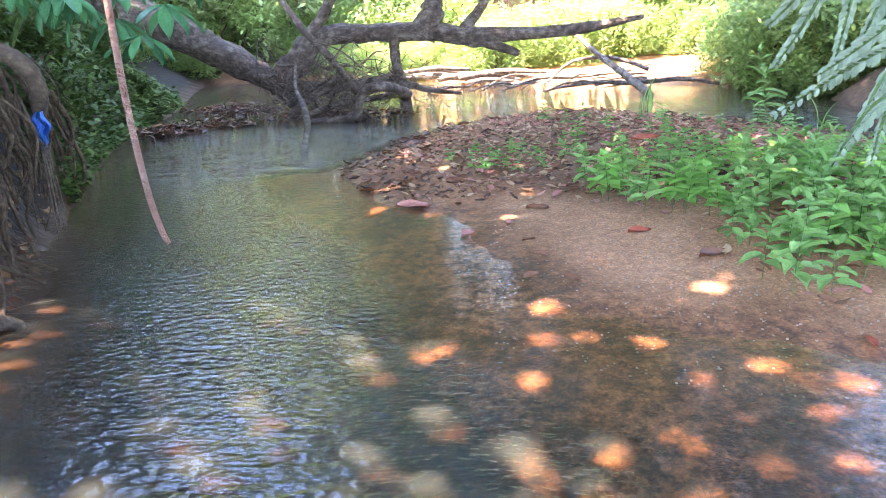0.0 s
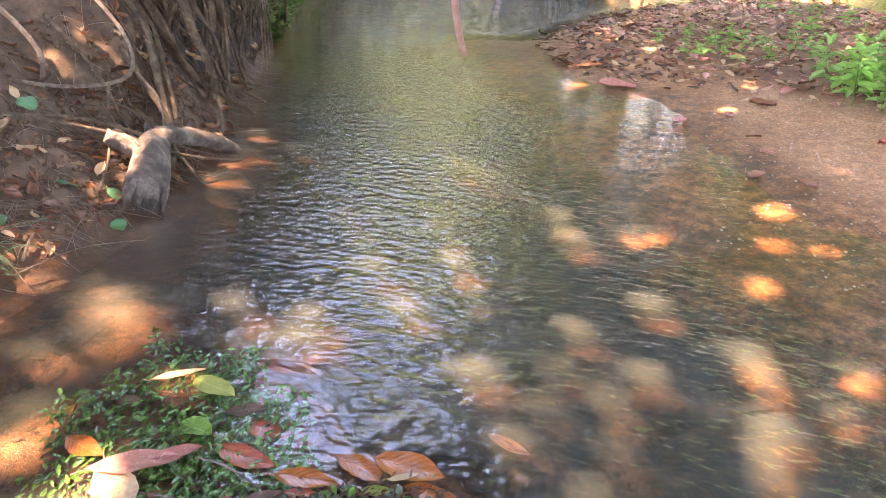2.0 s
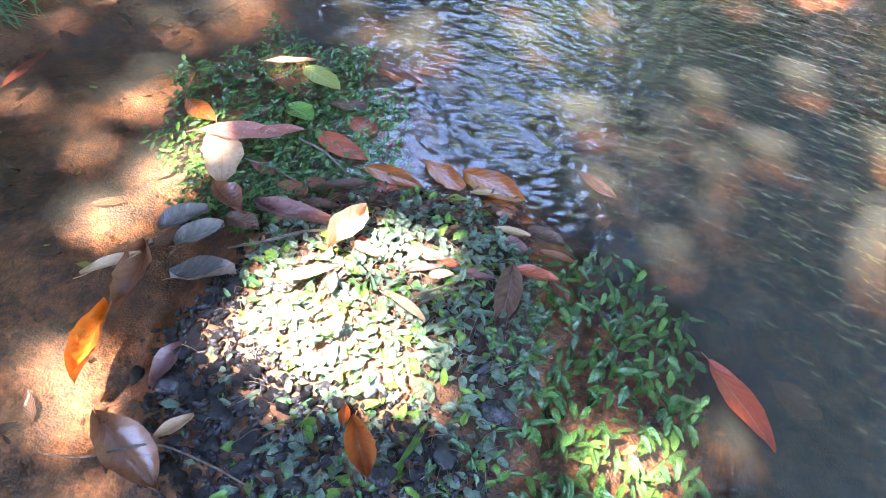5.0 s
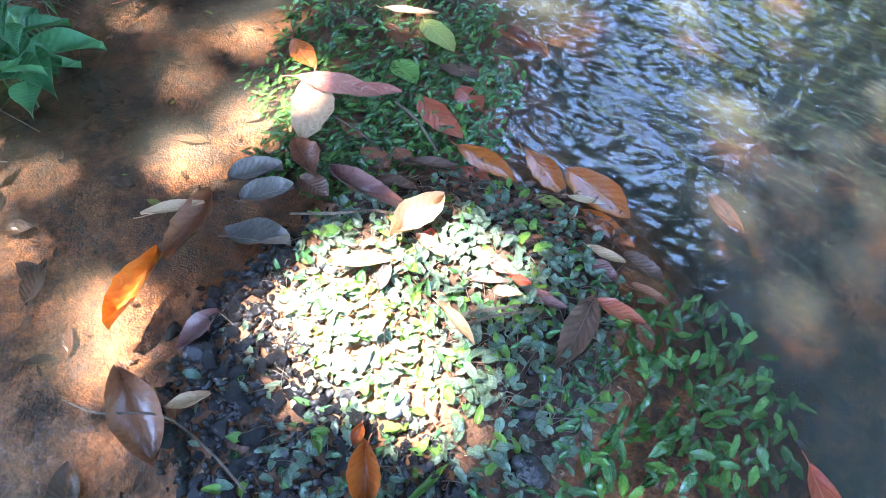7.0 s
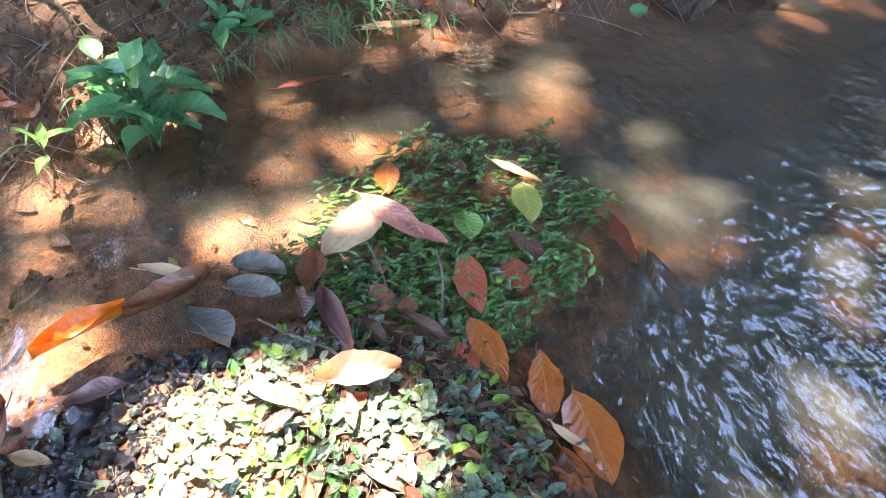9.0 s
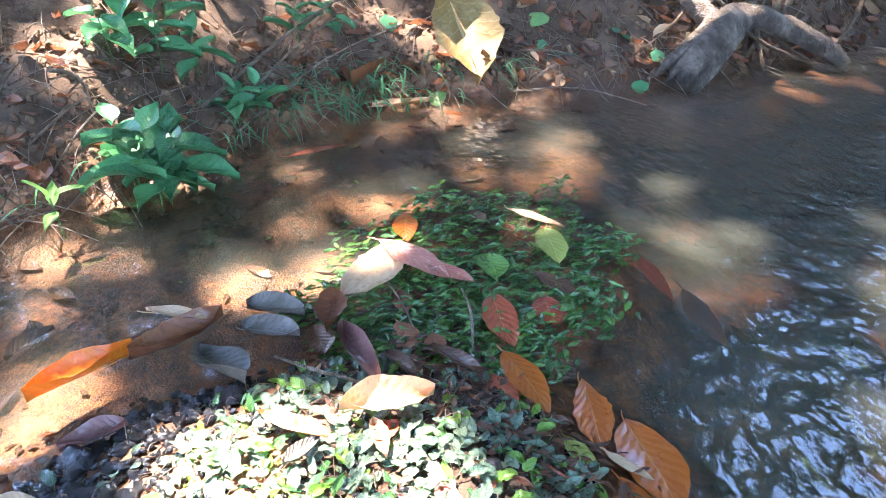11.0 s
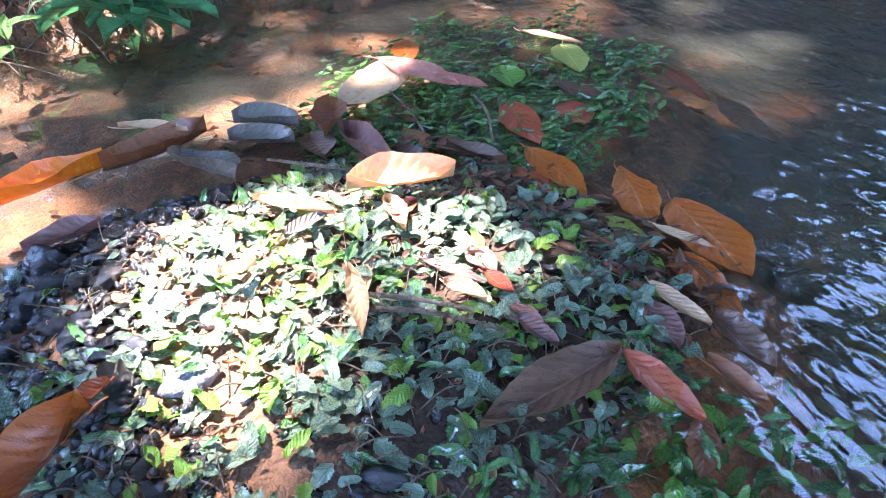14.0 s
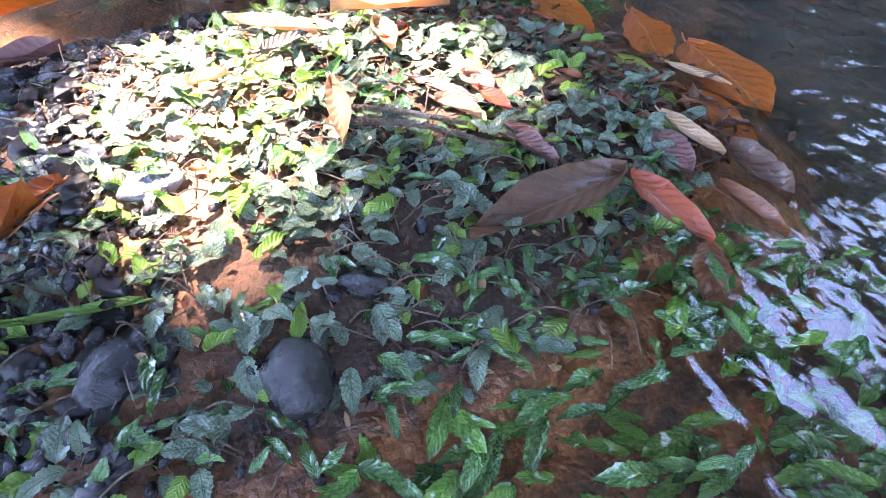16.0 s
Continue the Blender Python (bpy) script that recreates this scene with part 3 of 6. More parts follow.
store(data, "rush", np.clip((0.44 + 0.22 * smooth(0.1, 0.6, wx) * smooth(0.7, 1.3, wy) + 0.14 * smooth(1.8, 3.2, wy) + 0.45 * smooth(5.5, 7.5, wy) * (1 - smooth(9.5, 12, wy))) * (1 - 0.97 * calm) * (0.25 + 0.75 * shallow) * (1 - 0.6 * smooth(11, 14, wy)), 0, 1))
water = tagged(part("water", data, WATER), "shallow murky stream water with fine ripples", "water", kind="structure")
# three flat sheets stand in for haze through the water's depth
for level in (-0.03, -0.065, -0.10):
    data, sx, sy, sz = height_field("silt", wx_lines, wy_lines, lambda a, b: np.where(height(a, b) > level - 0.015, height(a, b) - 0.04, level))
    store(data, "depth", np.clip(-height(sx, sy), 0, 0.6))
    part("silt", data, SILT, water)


def dead_leaf(a, b, wide, colour, cup=0.12, roll=0.0, seed=1, label=""):
    """A fallen leaf from its stalk end a to its tip b; wide: its breadth against its length."""
    r = random.Random(seed)
    a, b = Vector(a), Vector(b)
    length = (b - a).length
    ex = (b - a).normalized()
    ez = (Vector((0, 0, 1)) - ex * ex.z).normalized()
    ey = ez.cross(ex)
    m = Matrix.Translation(a) @ Matrix((ex, ey, ez)).transposed().to_4x4() @ Matrix.Rotation(radians(roll), 4, "X")
    blade = leaf_mesh("fallen_leaf", length, length * wide * 0.92, 16, 6, ragged=0.05 + 0.05 * (r.random() < 0.3), tip=0.82, cup=cup, bend=r.uniform(-0.05, 0.12) * min(1, cup / 0.1), wavy=0.015 + 0.08 * cup, fold=r.uniform(0, 0.6) * cup, rng=r, fat=r.uniform(0.42, 0.52), thick=0.0006)
    ob = tagged(part("fallen_leaf", blade, DEAD[colour], at=m), label or "fallen leaf", "leaf", "fallen leaves round the mound")
    d = -0.0004
    part("stalk", tube("stalk", [(-0.12 * length, r.uniform(-.05, .05) * length, r.uniform(-.02, .03) * length), (0, 0, d), (0.35 * length, 0.02 * length, d)], [0.0011, 0.0012, 0.0007], 5), DEAD[colour], ob)
    return ob

# ---- shading trees overhead, with gaps where the sun comes through ----
# gaps in the crowns: where the sun's ray meets the water's level (x, y), half length, half breadth, turn in degrees
STREAM_A = [(-1.89, 2.94, 0.088, 0.065, 167), (-1.64, 3.25, 0.057, 0.024, 120), (-1.08, 1.78, 0.096, 0.024, 123), (-0.81, 1.82, 0.035, 0.024, 117), (-0.57, 1.97, 0.024, 0.024, 19), (-0.51, 1.93, 0.036, 0.024, 106), (-0.76, 3.34, 0.076, 0.064, 59), (-0.58, 3.22, 0.08, 0.024, 101), (-0.37, 3.0, 0.049, 0.024, 98), (-0.16, 2.88, 0.155, 0.064, 93), (-0.04, 2.66, 0.058, 0.024, 89), (-0.62, 2.57, 0.038, 0.024, 26), (-0.74, 2.2, 0.031, 0.024, 19), (-0.47, 2.31, 0.059, 0.051, 72), (-0.36, 2.13, 0.043, 0.024, 102), (0.02, 2.02, 0.051, 0.024, 87), (0.24, 2.24, 0.086, 0.05, 44), (0.24, 2.83, 0.086, 0.032, 83), (0.64, 2.52, 0.137, 0.04, 78)]
STREAM_B = [(0.76, 3.24, 0.191, 0.086, 34), (0.71, 2.88, 0.134, 0.062, 38), (0.55, 2.02, 0.074, 0.031, 39), (0.87, 2.05, 0.086, 0.024, 67), (-0.21, 1.72, 0.061, 0.034, 26), (-0.01, 1.77, 0.038, 0.024, 78), (-0.04, 1.43, 0.028, 0.024, 94), (-0.02, 1.58, 0.024, 0.024, 91), (0.19, 1.5, 0.024, 0.024, 70), (0.17, 1.68, 0.026, 0.024, 44), (0.6, 1.68, 0.034, 0.024, 56), (0.55, 1.57, 0.024, 0.024, 48), (0.78, 1.84, 0.065, 0.024, 49), (-0.09, 2.68, 0.066, 0.032, 82), (0.28, 1.84, 0.024, 0.024, 78), (0.15, 1.32, 0.052, 0.024, 104), (0.58, 1.73, 0.047, 0.024, 93), (0.57, 1.49, 0.045, 0.024, 89), (0.55, 2.06, 0.031, 0.024, 71)]
BAR_EDGE = [(0.87, 2.02, 0.067, 0.029, 68), (1.65, 3.36, 0.121, 0.07, 58), (1.61, 2.6, 0.145, 0.042, 179), (1.64, 1.97, 0.079, 0.025, 48), (1.11, 1.81, 0.053, 0.024, 9), (1.69, 2.27, 0.076, 0.037, 23), (1.88, 2.46, 0.074, 0.036, 26), (1.19, 2.83, 0.089, 0.038, 0), (0.93, 2.91, 0.046, 0.038, 44), (0.58, 1.96, 0.045, 0.038, 51), (1.38, 1.96, 0.037, 0.024, 46), (1.11, 2.11, 0.04, 0.024, 63)]
TAIL = [(-1.61, 1.72, 0.026, 0.024, 151), (-1.51, 1.65, 0.047, 0.024, 86), (-1.49, 1.33, 0.049, 0.024, 163), (-1.41, 1.46, 0.03, 0.024, 151), (-1.38, 1.56, 0.024, 0.024, 140), (-1.26, 1.14, 0.057, 0.024, 78), (-1.09, 1.76, 0.053, 0.029, 129), (-0.81, 1.77, 0.024, 0.024, 95), (-0.93, 1.6, 0.024, 0.024, 95), (-0.83, 1.64, 0.024, 0.024, 102), (-0.73, 1.67, 0.024, 0.024, 114), (-0.26, 1.68, 0.029, 0.024, 81), (-0.73, 2.16, 0.024, 0.024, 115), (-1.75, 2.76, 0.046, 0.024, 115), (-1.68, 2.55, 0.024, 0.024, 105), (-1.87, 2.69, 0.04, 0.024, 104), (-1.85, 3.07, 0.056, 0.024, 117), (-1.88, 1.22, 0.069, 0.024, 80), (-1.79, 1.39, 0.024, 0.024, 89)]
POOL = [(-0.98, 1.36, 0.04, 0.03, 45), (-0.96, 0.66, 0.085, 0.04, 70), (-0.96, 0.78, 0.12, 0.04, 75), (-1.0, 0.88, 0.07, 0.05, 67), (-0.93, 0.97, 0.045, 0.02, 173), (-1.16, 0.25, 0.04, 0.02, 65), (-0.74, 0.36, 0.06, 0.03, 57), (-0.62, 0.28, 0.05, 0.03, 17), (-1.21, 0.82, 0.02, 0.02, 59)]
MOUND_LIGHT = [(-0.21, 0.76, 0.035, 0.03, 20), (-0.14, 0.71, 0.024, 0.02, 20), (-0.22, 0.62, 0.03, 0.02, 40), (-0.39, 0.73, 0.106, 0.081, 18), (-0.30, 0.57, 0.065, 0.034, 135), (-0.36, 0.89, 0.072, 0.045, 28), (-0.19, 0.68, 0.022, 0.016, 17), (-0.29, 0.73, 0.06, 0.05, 19), (-0.43, 0.56, 0.02, 0.02, 19), (-0.24, 0.92, 0.024, 0.02, 33), (-0.92, 0.97, 0.098, 0.024, 136), (0.29, 0.77, 0.091, 0.03, 36), (-0.08, 0.655, 0.026, 0.02, 30), (-0.12, 0.74, 0.02, 0.02, 30), (-0.25, 0.93, 0.02, 0.02, 162), (-0.18, 0.91, 0.02, 0.02, 149)]
BANK_LIGHT = [(-1.47, 0.48, 0.09, 0.06, 0), (-1.62, 0.30, 0.08, 0.05, 40), (-1.36, 0.40, 0.05, 0.04, 0), (-1.70, 0.55, 0.05, 0.035, 0), (-1.75, 0.45, 0.05, 0.03, 0), (-2.0, 0.7, 0.06, 0.035, 0), (-2.2, 0.9, 0.08, 0.05, 0), (-1.98, 1.5, 0.06, 0.05, 0), (-1.92, 2.45, 0.06, 0.06, 0), (-2.15, 1.3, 0.05, 0.06, 0)]
flecks = random.Random(9)          # small stray gaps over the bar and the bank
FLECKS = [(flecks.uniform(-0.5, 5.2), flecks.uniform(4.8, 11), flecks.uniform(0.03, 0.10), flecks.uniform(0.03, 0.06), 0) for _ in range(70)]
FLECKS += [(flecks.uniform(-3.1, -1.75), flecks.uniform(-0.2, 3.4), flecks.uniform(0.03, 0.06), flecks.uniform(0.025, 0.05), 0) for _ in range(46)]
FLECKS = [g for g in FLECKS if not (-2.0 < g[0] < -1.0 and 0.45 < g[1] < 1.6)]


def narrowed(gaps, share, least):
    """Each gap is cut smaller, since the sun's disc and the leaves' edges widen its patch of light."""
    return [(x, y, max(least, share * rx), max(least, share * ry), turn) for x, y, rx, ry, turn in gaps]


GAPS = narrowed(STREAM_A + STREAM_B, 0.30, 0.006) + narrowed(TAIL, 0.36, 0.008) + narrowed(BAR_EDGE, 0.30, 0.006) + narrowed(POOL, 0.50, 0.008) + narrowed(MOUND_LIGHT, 0.78, 0.008) + narrowed(BANK_LIGHT, 0.7, 0.006) + narrowed(FLECKS, 0.3, 0.005)


def touches(quads, ax, ay, rx, ry, turn):
    """Which leaves, seen along the sun's rays, reach into a gap."""
    c, d = math.cos(radians(turn)), math.sin(radians(turn))
    near = np.hypot(quads[:, :, 0].mean(1) - ax, quads[:, :, 1].mean(1) - ay) < 0.35 + max(rx, ry)
    hit = np.zeros(len(quads), bool)
    q = quads[near] - (ax, ay)
    q = np.stack([(q[..., 0] * c + q[..., 1] * d) / rx, (q[..., 1] * c - q[..., 0] * d) / ry], -1)
    e = np.roll(q, -1, 1) - q
    u = np.clip(-(q * e).sum(-1) / np.maximum((e * e).sum(-1), 1e-9), 0, 1)
    gap = np.hypot(*np.moveaxis(q + e * u[..., None], -1, 0)).min(1)
    cross = q[..., 0] * e[..., 1] - q[..., 1] * e[..., 0]
    hit[near] = (gap < 1) | (cross > 0).all(1) | (cross < 0).all(1)
    return hit


def overhead_crown(name, seed, x0, x1, y0, y1, count, low, high, size, clearings=()):
    """Leaves of a crown; none hangs in the line of the gaps."""
    rng = np.random.default_rng(seed)
    c = np.stack([rng.uniform(x0, x1, count), rng.uniform(y0, y1, count), rng.uniform(low, high, count)], 1)
    edge = 0.8 * ripple(c[:, 0], c[:, 1], 3.1, 1.7)
    c = c[(c[:, 1] < y1 - 0.9 + edge) & (c[:, 0] < x1 - 0.9 + edge)]
    for cx, cy, rx, ry, left in clearings:
        c = c[(np.hypot((c[:, 0] - cx) / rx, (c[:, 1] - cy) / ry) > 1 + 0.22 * ripple(c[:, 0], c[:, 1], 1.5, 0.4)) | (rng.random(len(c)) < left)]
    n = len(c)
    yaw, tilt = rng.uniform(0, 6.28, n), rng.uniform(-0.7, 0.7, n)
    length = size * rng.uniform(0.7, 1.3, n)
    along = np.stack([np.cos(yaw), np.sin(yaw), tilt], 1) * length[:, None] / 2
    across = np.stack([-np.sin(yaw), np.cos(yaw), rng.uniform(-0.5, 0.5, n)], 1) * length[:, None] * 0.26
    corners = np.stack([c - along, c - across + 0.15 * along, c + along, c + across + 0.15 * along], 1)
    keep = np.ones(n, bool)
    flat = np.stack([corners[..., k] - corners[..., 2] * SUN[k] / SUN.z for k in (0, 1)], -1)
    for gap in GAPS:
        keep &= ~touches(flat, *gap)
    corners = corners[keep]
    verts = corners.reshape(-1, 3)
    faces = np.arange(len(verts)).reshape(-1, 4)
    return sheet(name, verts.tolist(), faces.tolist(), np.tile([(0.5, 0), (0, 0.5), (0.5, 1), (1, 0.5)], (len(corners), 1)), False)


shade_tree = tagged(part("shade_tree", tube("shade_tree", [(-8.6, -5.2, 1.5), (-9.0, -4.5, 4.5), (-9.6, -2.5, 8.0), (-9.8, 1.0, 10.4), (-9.5, 4.0, 11.4)], [0.34, 0.28, 0.22, 0.14, 0.05], 10, 0.15), BARK),
                    "tall shade tree leaning over the stream", "tree")
part("limb", tube("limb", [(-9.4, -3.4, 6.8), (-8.6, -5.2, 9.6), (-6.0, -6.6, 11.2)], [0.15, 0.03], 8, 0.15), BARK, shade_tree)
part("limb", tube("limb", [(-9.7, -1.0, 9.2), (-8.0, 3.6, 10.8), (-6.4, 6.8, 11.2)], [0.14, 0.03], 8, 0.15), BARK, shade_tree)
tagged(part("crown", overhead_crown("crown", 3, -13.0, 1.0, -4.8, 9.0, 90000, 10.0, 11.8, 0.18, [(-8.7, -2.7, 2.0, 1.9, 0.93), (-1.4, -4.6, 1.6, 1.4, 0)]), CANOPY, shade_tree), kind="stuff")


# higher crown, out of view, added to keep sun off the fallen tree
part("limb", tube("limb", [(-9.8, 1.0, 10.3), (-9.6, 5.0, 12.0), (-8.4, 8.6, 13.6)], [0.12, 0.02], 8, 0.15), BARK, shade_tree)
tagged(part("crown", overhead_crown("crown", 5, -11.8, -4.2, 5.0, 12.4, 9000, 13.0, 14.6, 0.34), CANOPY, shade_tree), kind="stuff")

over_tree = tagged(part("shade_tree", tube("shade_tree", [(7.6, -1.5, 1.6), (7.2, -1.0, 4.0), (5.6, 0.6, 6.6), (2.6, 2.6, 7.8)], [0.3, 0.24, 0.16, 0.05], 10, 0.15), BARK),
                   "broad shade tree spreading over the stream", "tree")
tagged(part("crown", overhead_crown("crown", 8, -19.0, 9.5, -7.0, 15.2, 142000, 7.4, 8.8, 0.25, [(-5.0, 10.0, 2.5, 2.9, 0), (-6.2, -1.9, 1.3, 1.6, 0.12), (-7.6, -3.8, 1.1, 1.0, 0), (-1.0, -3.6, 1.3, 1.0, 0)]), CANOPY, over_tree), kind="stuff")


# ---- fallen tree across the stream ----
rng = random.Random(11)
fallen = tagged(part("fallen_tree", tube("fallen_tree", [(-3.05, 12.5, 0.55), (-2.97, 12.5, 0.76), (-2.62, 12.5, 1.14), (-2.21, 12.5, 1.34), (-1.06, 12.5, 1.35), (0.06, 12.5, 1.28), (1.18, 12.5, 1.24), (2.29, 12.5, 1.31), (3.25, 12.5, 1.45)],
                                             [0.26, 0.25, 0.2, 0.17, 0.165, 0.14, 0.11, 0.085, 0.04], 18, 0.34), BARK),
                "weathered grey tree fallen across the stream", "fallen tree")
for name, path, radii in (
        ("trunk", [(-7.0, 12.6, 2.5), (-5.56, 12.5, 1.81), (-4.97, 12.5, 1.5), (-4.4, 12.5, 1.18), (-3.83, 12.5, 0.88), (-3.2, 12.5, 0.54), (-2.9, 12.4, 0.2)], [0.3, 0.29, 0.28, 0.26, 0.24, 0.2, 0.16]),
        ("branch", [(-0.2, 12.5, 1.26), (0.3, 12.45, 1.16), (0.62, 12.4, 1.1), (1.12, 12.4, 0.92)], [0.11, 0.1, 0.085, 0.06]),
        ("branch", [(-1.07, 12.5, 1.36), (-1.06, 12.45, 1.05), (-1.04, 12.4, 0.8), (-0.92, 12.3, 0.35), (-0.86, 12.2, -0.1)], [0.11, 0.085, 0.09, 0.10, 0.09]),
        ("branch", [(-0.86, 12.0, 0.28), (-0.8, 11.4, 0.40), (-1.13, 11.0, 0.54), (-1.44, 11.0, 0.44), (-1.57, 11.0, 0.12), (-1.79, 11.0, 0.04), (-2.32, 10.9, 0.03)], [0.09, 0.085, 0.08, 0.08, 0.07, 0.06, 0.045]),
        ("branch", [(-1.78, 8.2, -0.15), (-1.83, 8.9, 0.2), (-2.05, 9.6, 0.42), (-2.3, 10.2, 0.62), (-2.36, 10.6, 0.95)], [0.05, 0.045, 0.04, 0.03, 0.015]),
        ("branch", [(-2.95, 11.6, 2.2), (-2.4, 11.5, 1.4), (-2.02, 11.5, 0.99), (-1.54, 11.5, 0.3)], [0.05, 0.055, 0.06, 0.06]),
        ("branch", [(-2.66, 12.5, 1.2), (-2.28, 12.5, 1.71), (-1.97, 12.5, 2.3), (-1.8, 12.5, 2.9)], [0.12, 0.09, 0.07, 0.05]),
        ("branch", [(-0.6, 12.5, 1.3), (-0.4, 12.5, 1.6), (-0.34, 12.5, 1.9), (-0.1, 12.5, 2.5)], [0.26, 0.2, 0.16, 0.12]),
        ("branch", [(0.1, 12.5, 1.3), (0.35, 12.5, 1.55), (0.53, 12.5, 1.85), (0.68, 12.5, 2.5)], [0.1, 0.09, 0.085, 0.07]),
        ("branch", [(-3.3, 12.4, 0.5), (-2.4, 12.3, 0.45), (-1.75, 12.3, 0.48), (-1.0, 12.3, 0.62)], [0.14, 0.11, 0.09, 0.07]),
        ("branch", [(-1.0, 12.4, 0.5), (-0.5, 12.4, 0.36), (0.1, 12.4, 0.27)], [0.06, 0.05, 0.03]),
        ("branch", [(-2.75, 11.3, 0.08), (-2.4, 11.5, 0.35), (-1.9, 11.6, 0.66)], [0.05, 0.065, 0.06]),
        ("branch", [(-2.5, 11.2, 0.05), (-1.9, 11.4, 0.25), (-1.3, 11.8, 0.3), (-0.7, 12.0, 0.45)], [0.05, 0.06, 0.05, 0.03])):
    part(name, tube(name, path, radii, 14, 0.34, rng), BARK, fallen)
for k in range(90):
    a = Vector((rng.uniform(-3.3, -0.9), rng.uniform(11.2, 12.5), rng.uniform(0.1, 0.9)))
    b = a + Vector((rng.uniform(-0.8, 0.8), rng.uniform(-0.4, 0.4), rng.uniform(-0.2, 0.7)))
    part("twig", tube("twig", [a, (a + b) / 2 + Vector((rng.uniform(-.1, .1), 0, rng.uniform(-.12, .12))), b], [rng.choice([0.008, 0.012, 0.02, 0.03]), 0.005], 5), BARK if k % 3 else DRIFT, fallen)

# fine twig tangle, drifted litter and tufts caught under the fallen tree
pieces = []
for k in range(420):
    a = Vector((rng.gauss(-2.0, 0.75), rng.uniform(10.9, 12.6), abs(rng.gauss(0, 0.4)) + 0.03))
    b = a + Vector((rng.uniform(-0.5, 0.5), rng.uniform(-0.3, 0.3), rng.uniform(-0.25, 0.35)))
    v, q = tube_points([a, (a + b) / 2 + Vector((rng.uniform(-.06, .06), 0, rng.uniform(-.08, .08))), b], [rng.choice([0.004, 0.006, 0.01, 0.016]), 0.006, 0.003], 4)
    pieces.append((v, q, [(0, 0)] * len(v)))
tagged(part("twig_tangle", sheet("twig_tangle", *joined(pieces)), DRIFT), "tangle of thin dry twigs caught under the fallen tree", "twigs", kind="stuff")
for colour, count in (("brown", 900), ("russet", 420), ("tan", 120)):
    pieces = []
    for k in range(count):
        cx, cy, rx, ry = rng.choice([(-1.9, 11.6, 1.15, 0.5), (-1.9, 11.6, 1.15, 0.5), (-4.3, 10.1, 0.55, 0.3), (-3.7, 10.9, 0.6, 0.16), (-4.5, 13.2, 0.8, 0.3), (0.9, 17.2, 2.2, 0.5)])
        x, y = rng.gauss(cx, rx * 0.55), rng.gauss(cy, ry * 0.6)
        p = leaf_points(L := rng.uniform(0.05, 0.16), L * rng.uniform(0.3, 0.6), 4, 2, cup=rng.uniform(-.2, .4), bend=rng.uniform(-0.4, 0.5), wavy=0.1, rng=rng)
        pieces.append(moved(p, pose(x, y, max(0.0, height_at(x, y)) + abs(rng.gauss(0, 0.05)) + 0.012, rng.uniform(-30, 30), rng.uniform(-30, 30), rng.uniform(0, 360))))
    tagged(part("drift_litter", sheet("drift_litter", *joined(pieces)), DEAD[colour]), "dark leaf litter drifted together on the water", "leaf litter", kind="stuff")

# driftwood and branches beyond and at the far shore
def stray_branch(path, radii, label, mat=DRIFT):
    return tagged(part("driftwood", tube("driftwood", path, radii, 8, 0.2, rng), mat), label, "driftwood", "driftwood in the far water")


for k in range(16):
    x, y = rng.uniform(-1.0, 1.2), rng.uniform(17.2, 18.8)
    a = rng.uniform(-0.5, 0.5)
    d = Vector((math.cos(a), math.sin(a), 0)) * rng.uniform(0.4, 1.1)
    p = Vector((x, y, max(0.04, height_at(x, y)) + rng.uniform(0, 0.35)))
    stray_branch([p - d, p + Vector((0, 0, 0.06)), p + d], [0.05, 0.08, 0.03], "pale sunlit driftwood branch on the far shore")
stray_branch([(2.0, 16.5, 0.1), (2.6, 16.6, 0.55), (3.5, 16.4, 0.6), (4.2, 16, 0.35)], [0.03, 0.04, 0.05, 0.05], "arched grey branch standing in the water")
stray_branch([(2.5, 17.4, 1.4), (3.0, 16.4, 0.8), (3.5, 14.9, 0.3), (3.75, 13.9, 0.0)], [0.04, 0.06, 0.08, 0.09], "grey branch slanting down into the water")
stray_branch([(2.2, 15.6, 0.05), (3.0, 15.3, 0.16), (3.8, 15.5, 0.1), (4.6, 15.0, 0.2), (5.4, 14.8, 0.08)], [0.03, 0.05, 0.055, 0.05, 0.03], "grey crooked branch lying along the far water's edge")
stray_branch([(1.2, 16.8, 0.05), (1.9, 16.6, 0.2), (2.7, 17.0, 0.16), (4.0, 16.8, 0.28)], [0.03, 0.045, 0.04, 0.02], "grey crooked branch lying along the far water's edge")
for k in range(26):
    x, y = rng.uniform(-0.6, 4.6), rng.uniform(15.2, 17.6)
    a, ln = rng.uniform(-0.7, 0.7), rng.uniform(0.2, 0.7)
    d = Vector((math.cos(a), math.sin(a), rng.uniform(-0.1, 0.3))) * ln
    p = Vector((x, y, max(0.02, height_at(x, y)) + rng.uniform(0.02, 0.12)))
    stray_branch([p - d, p + Vector((0, 0, rng.uniform(0.0, 0.1))), p + d], [0.012, 0.025, 0.01], "thin bleached stick drifted into the far shallows")


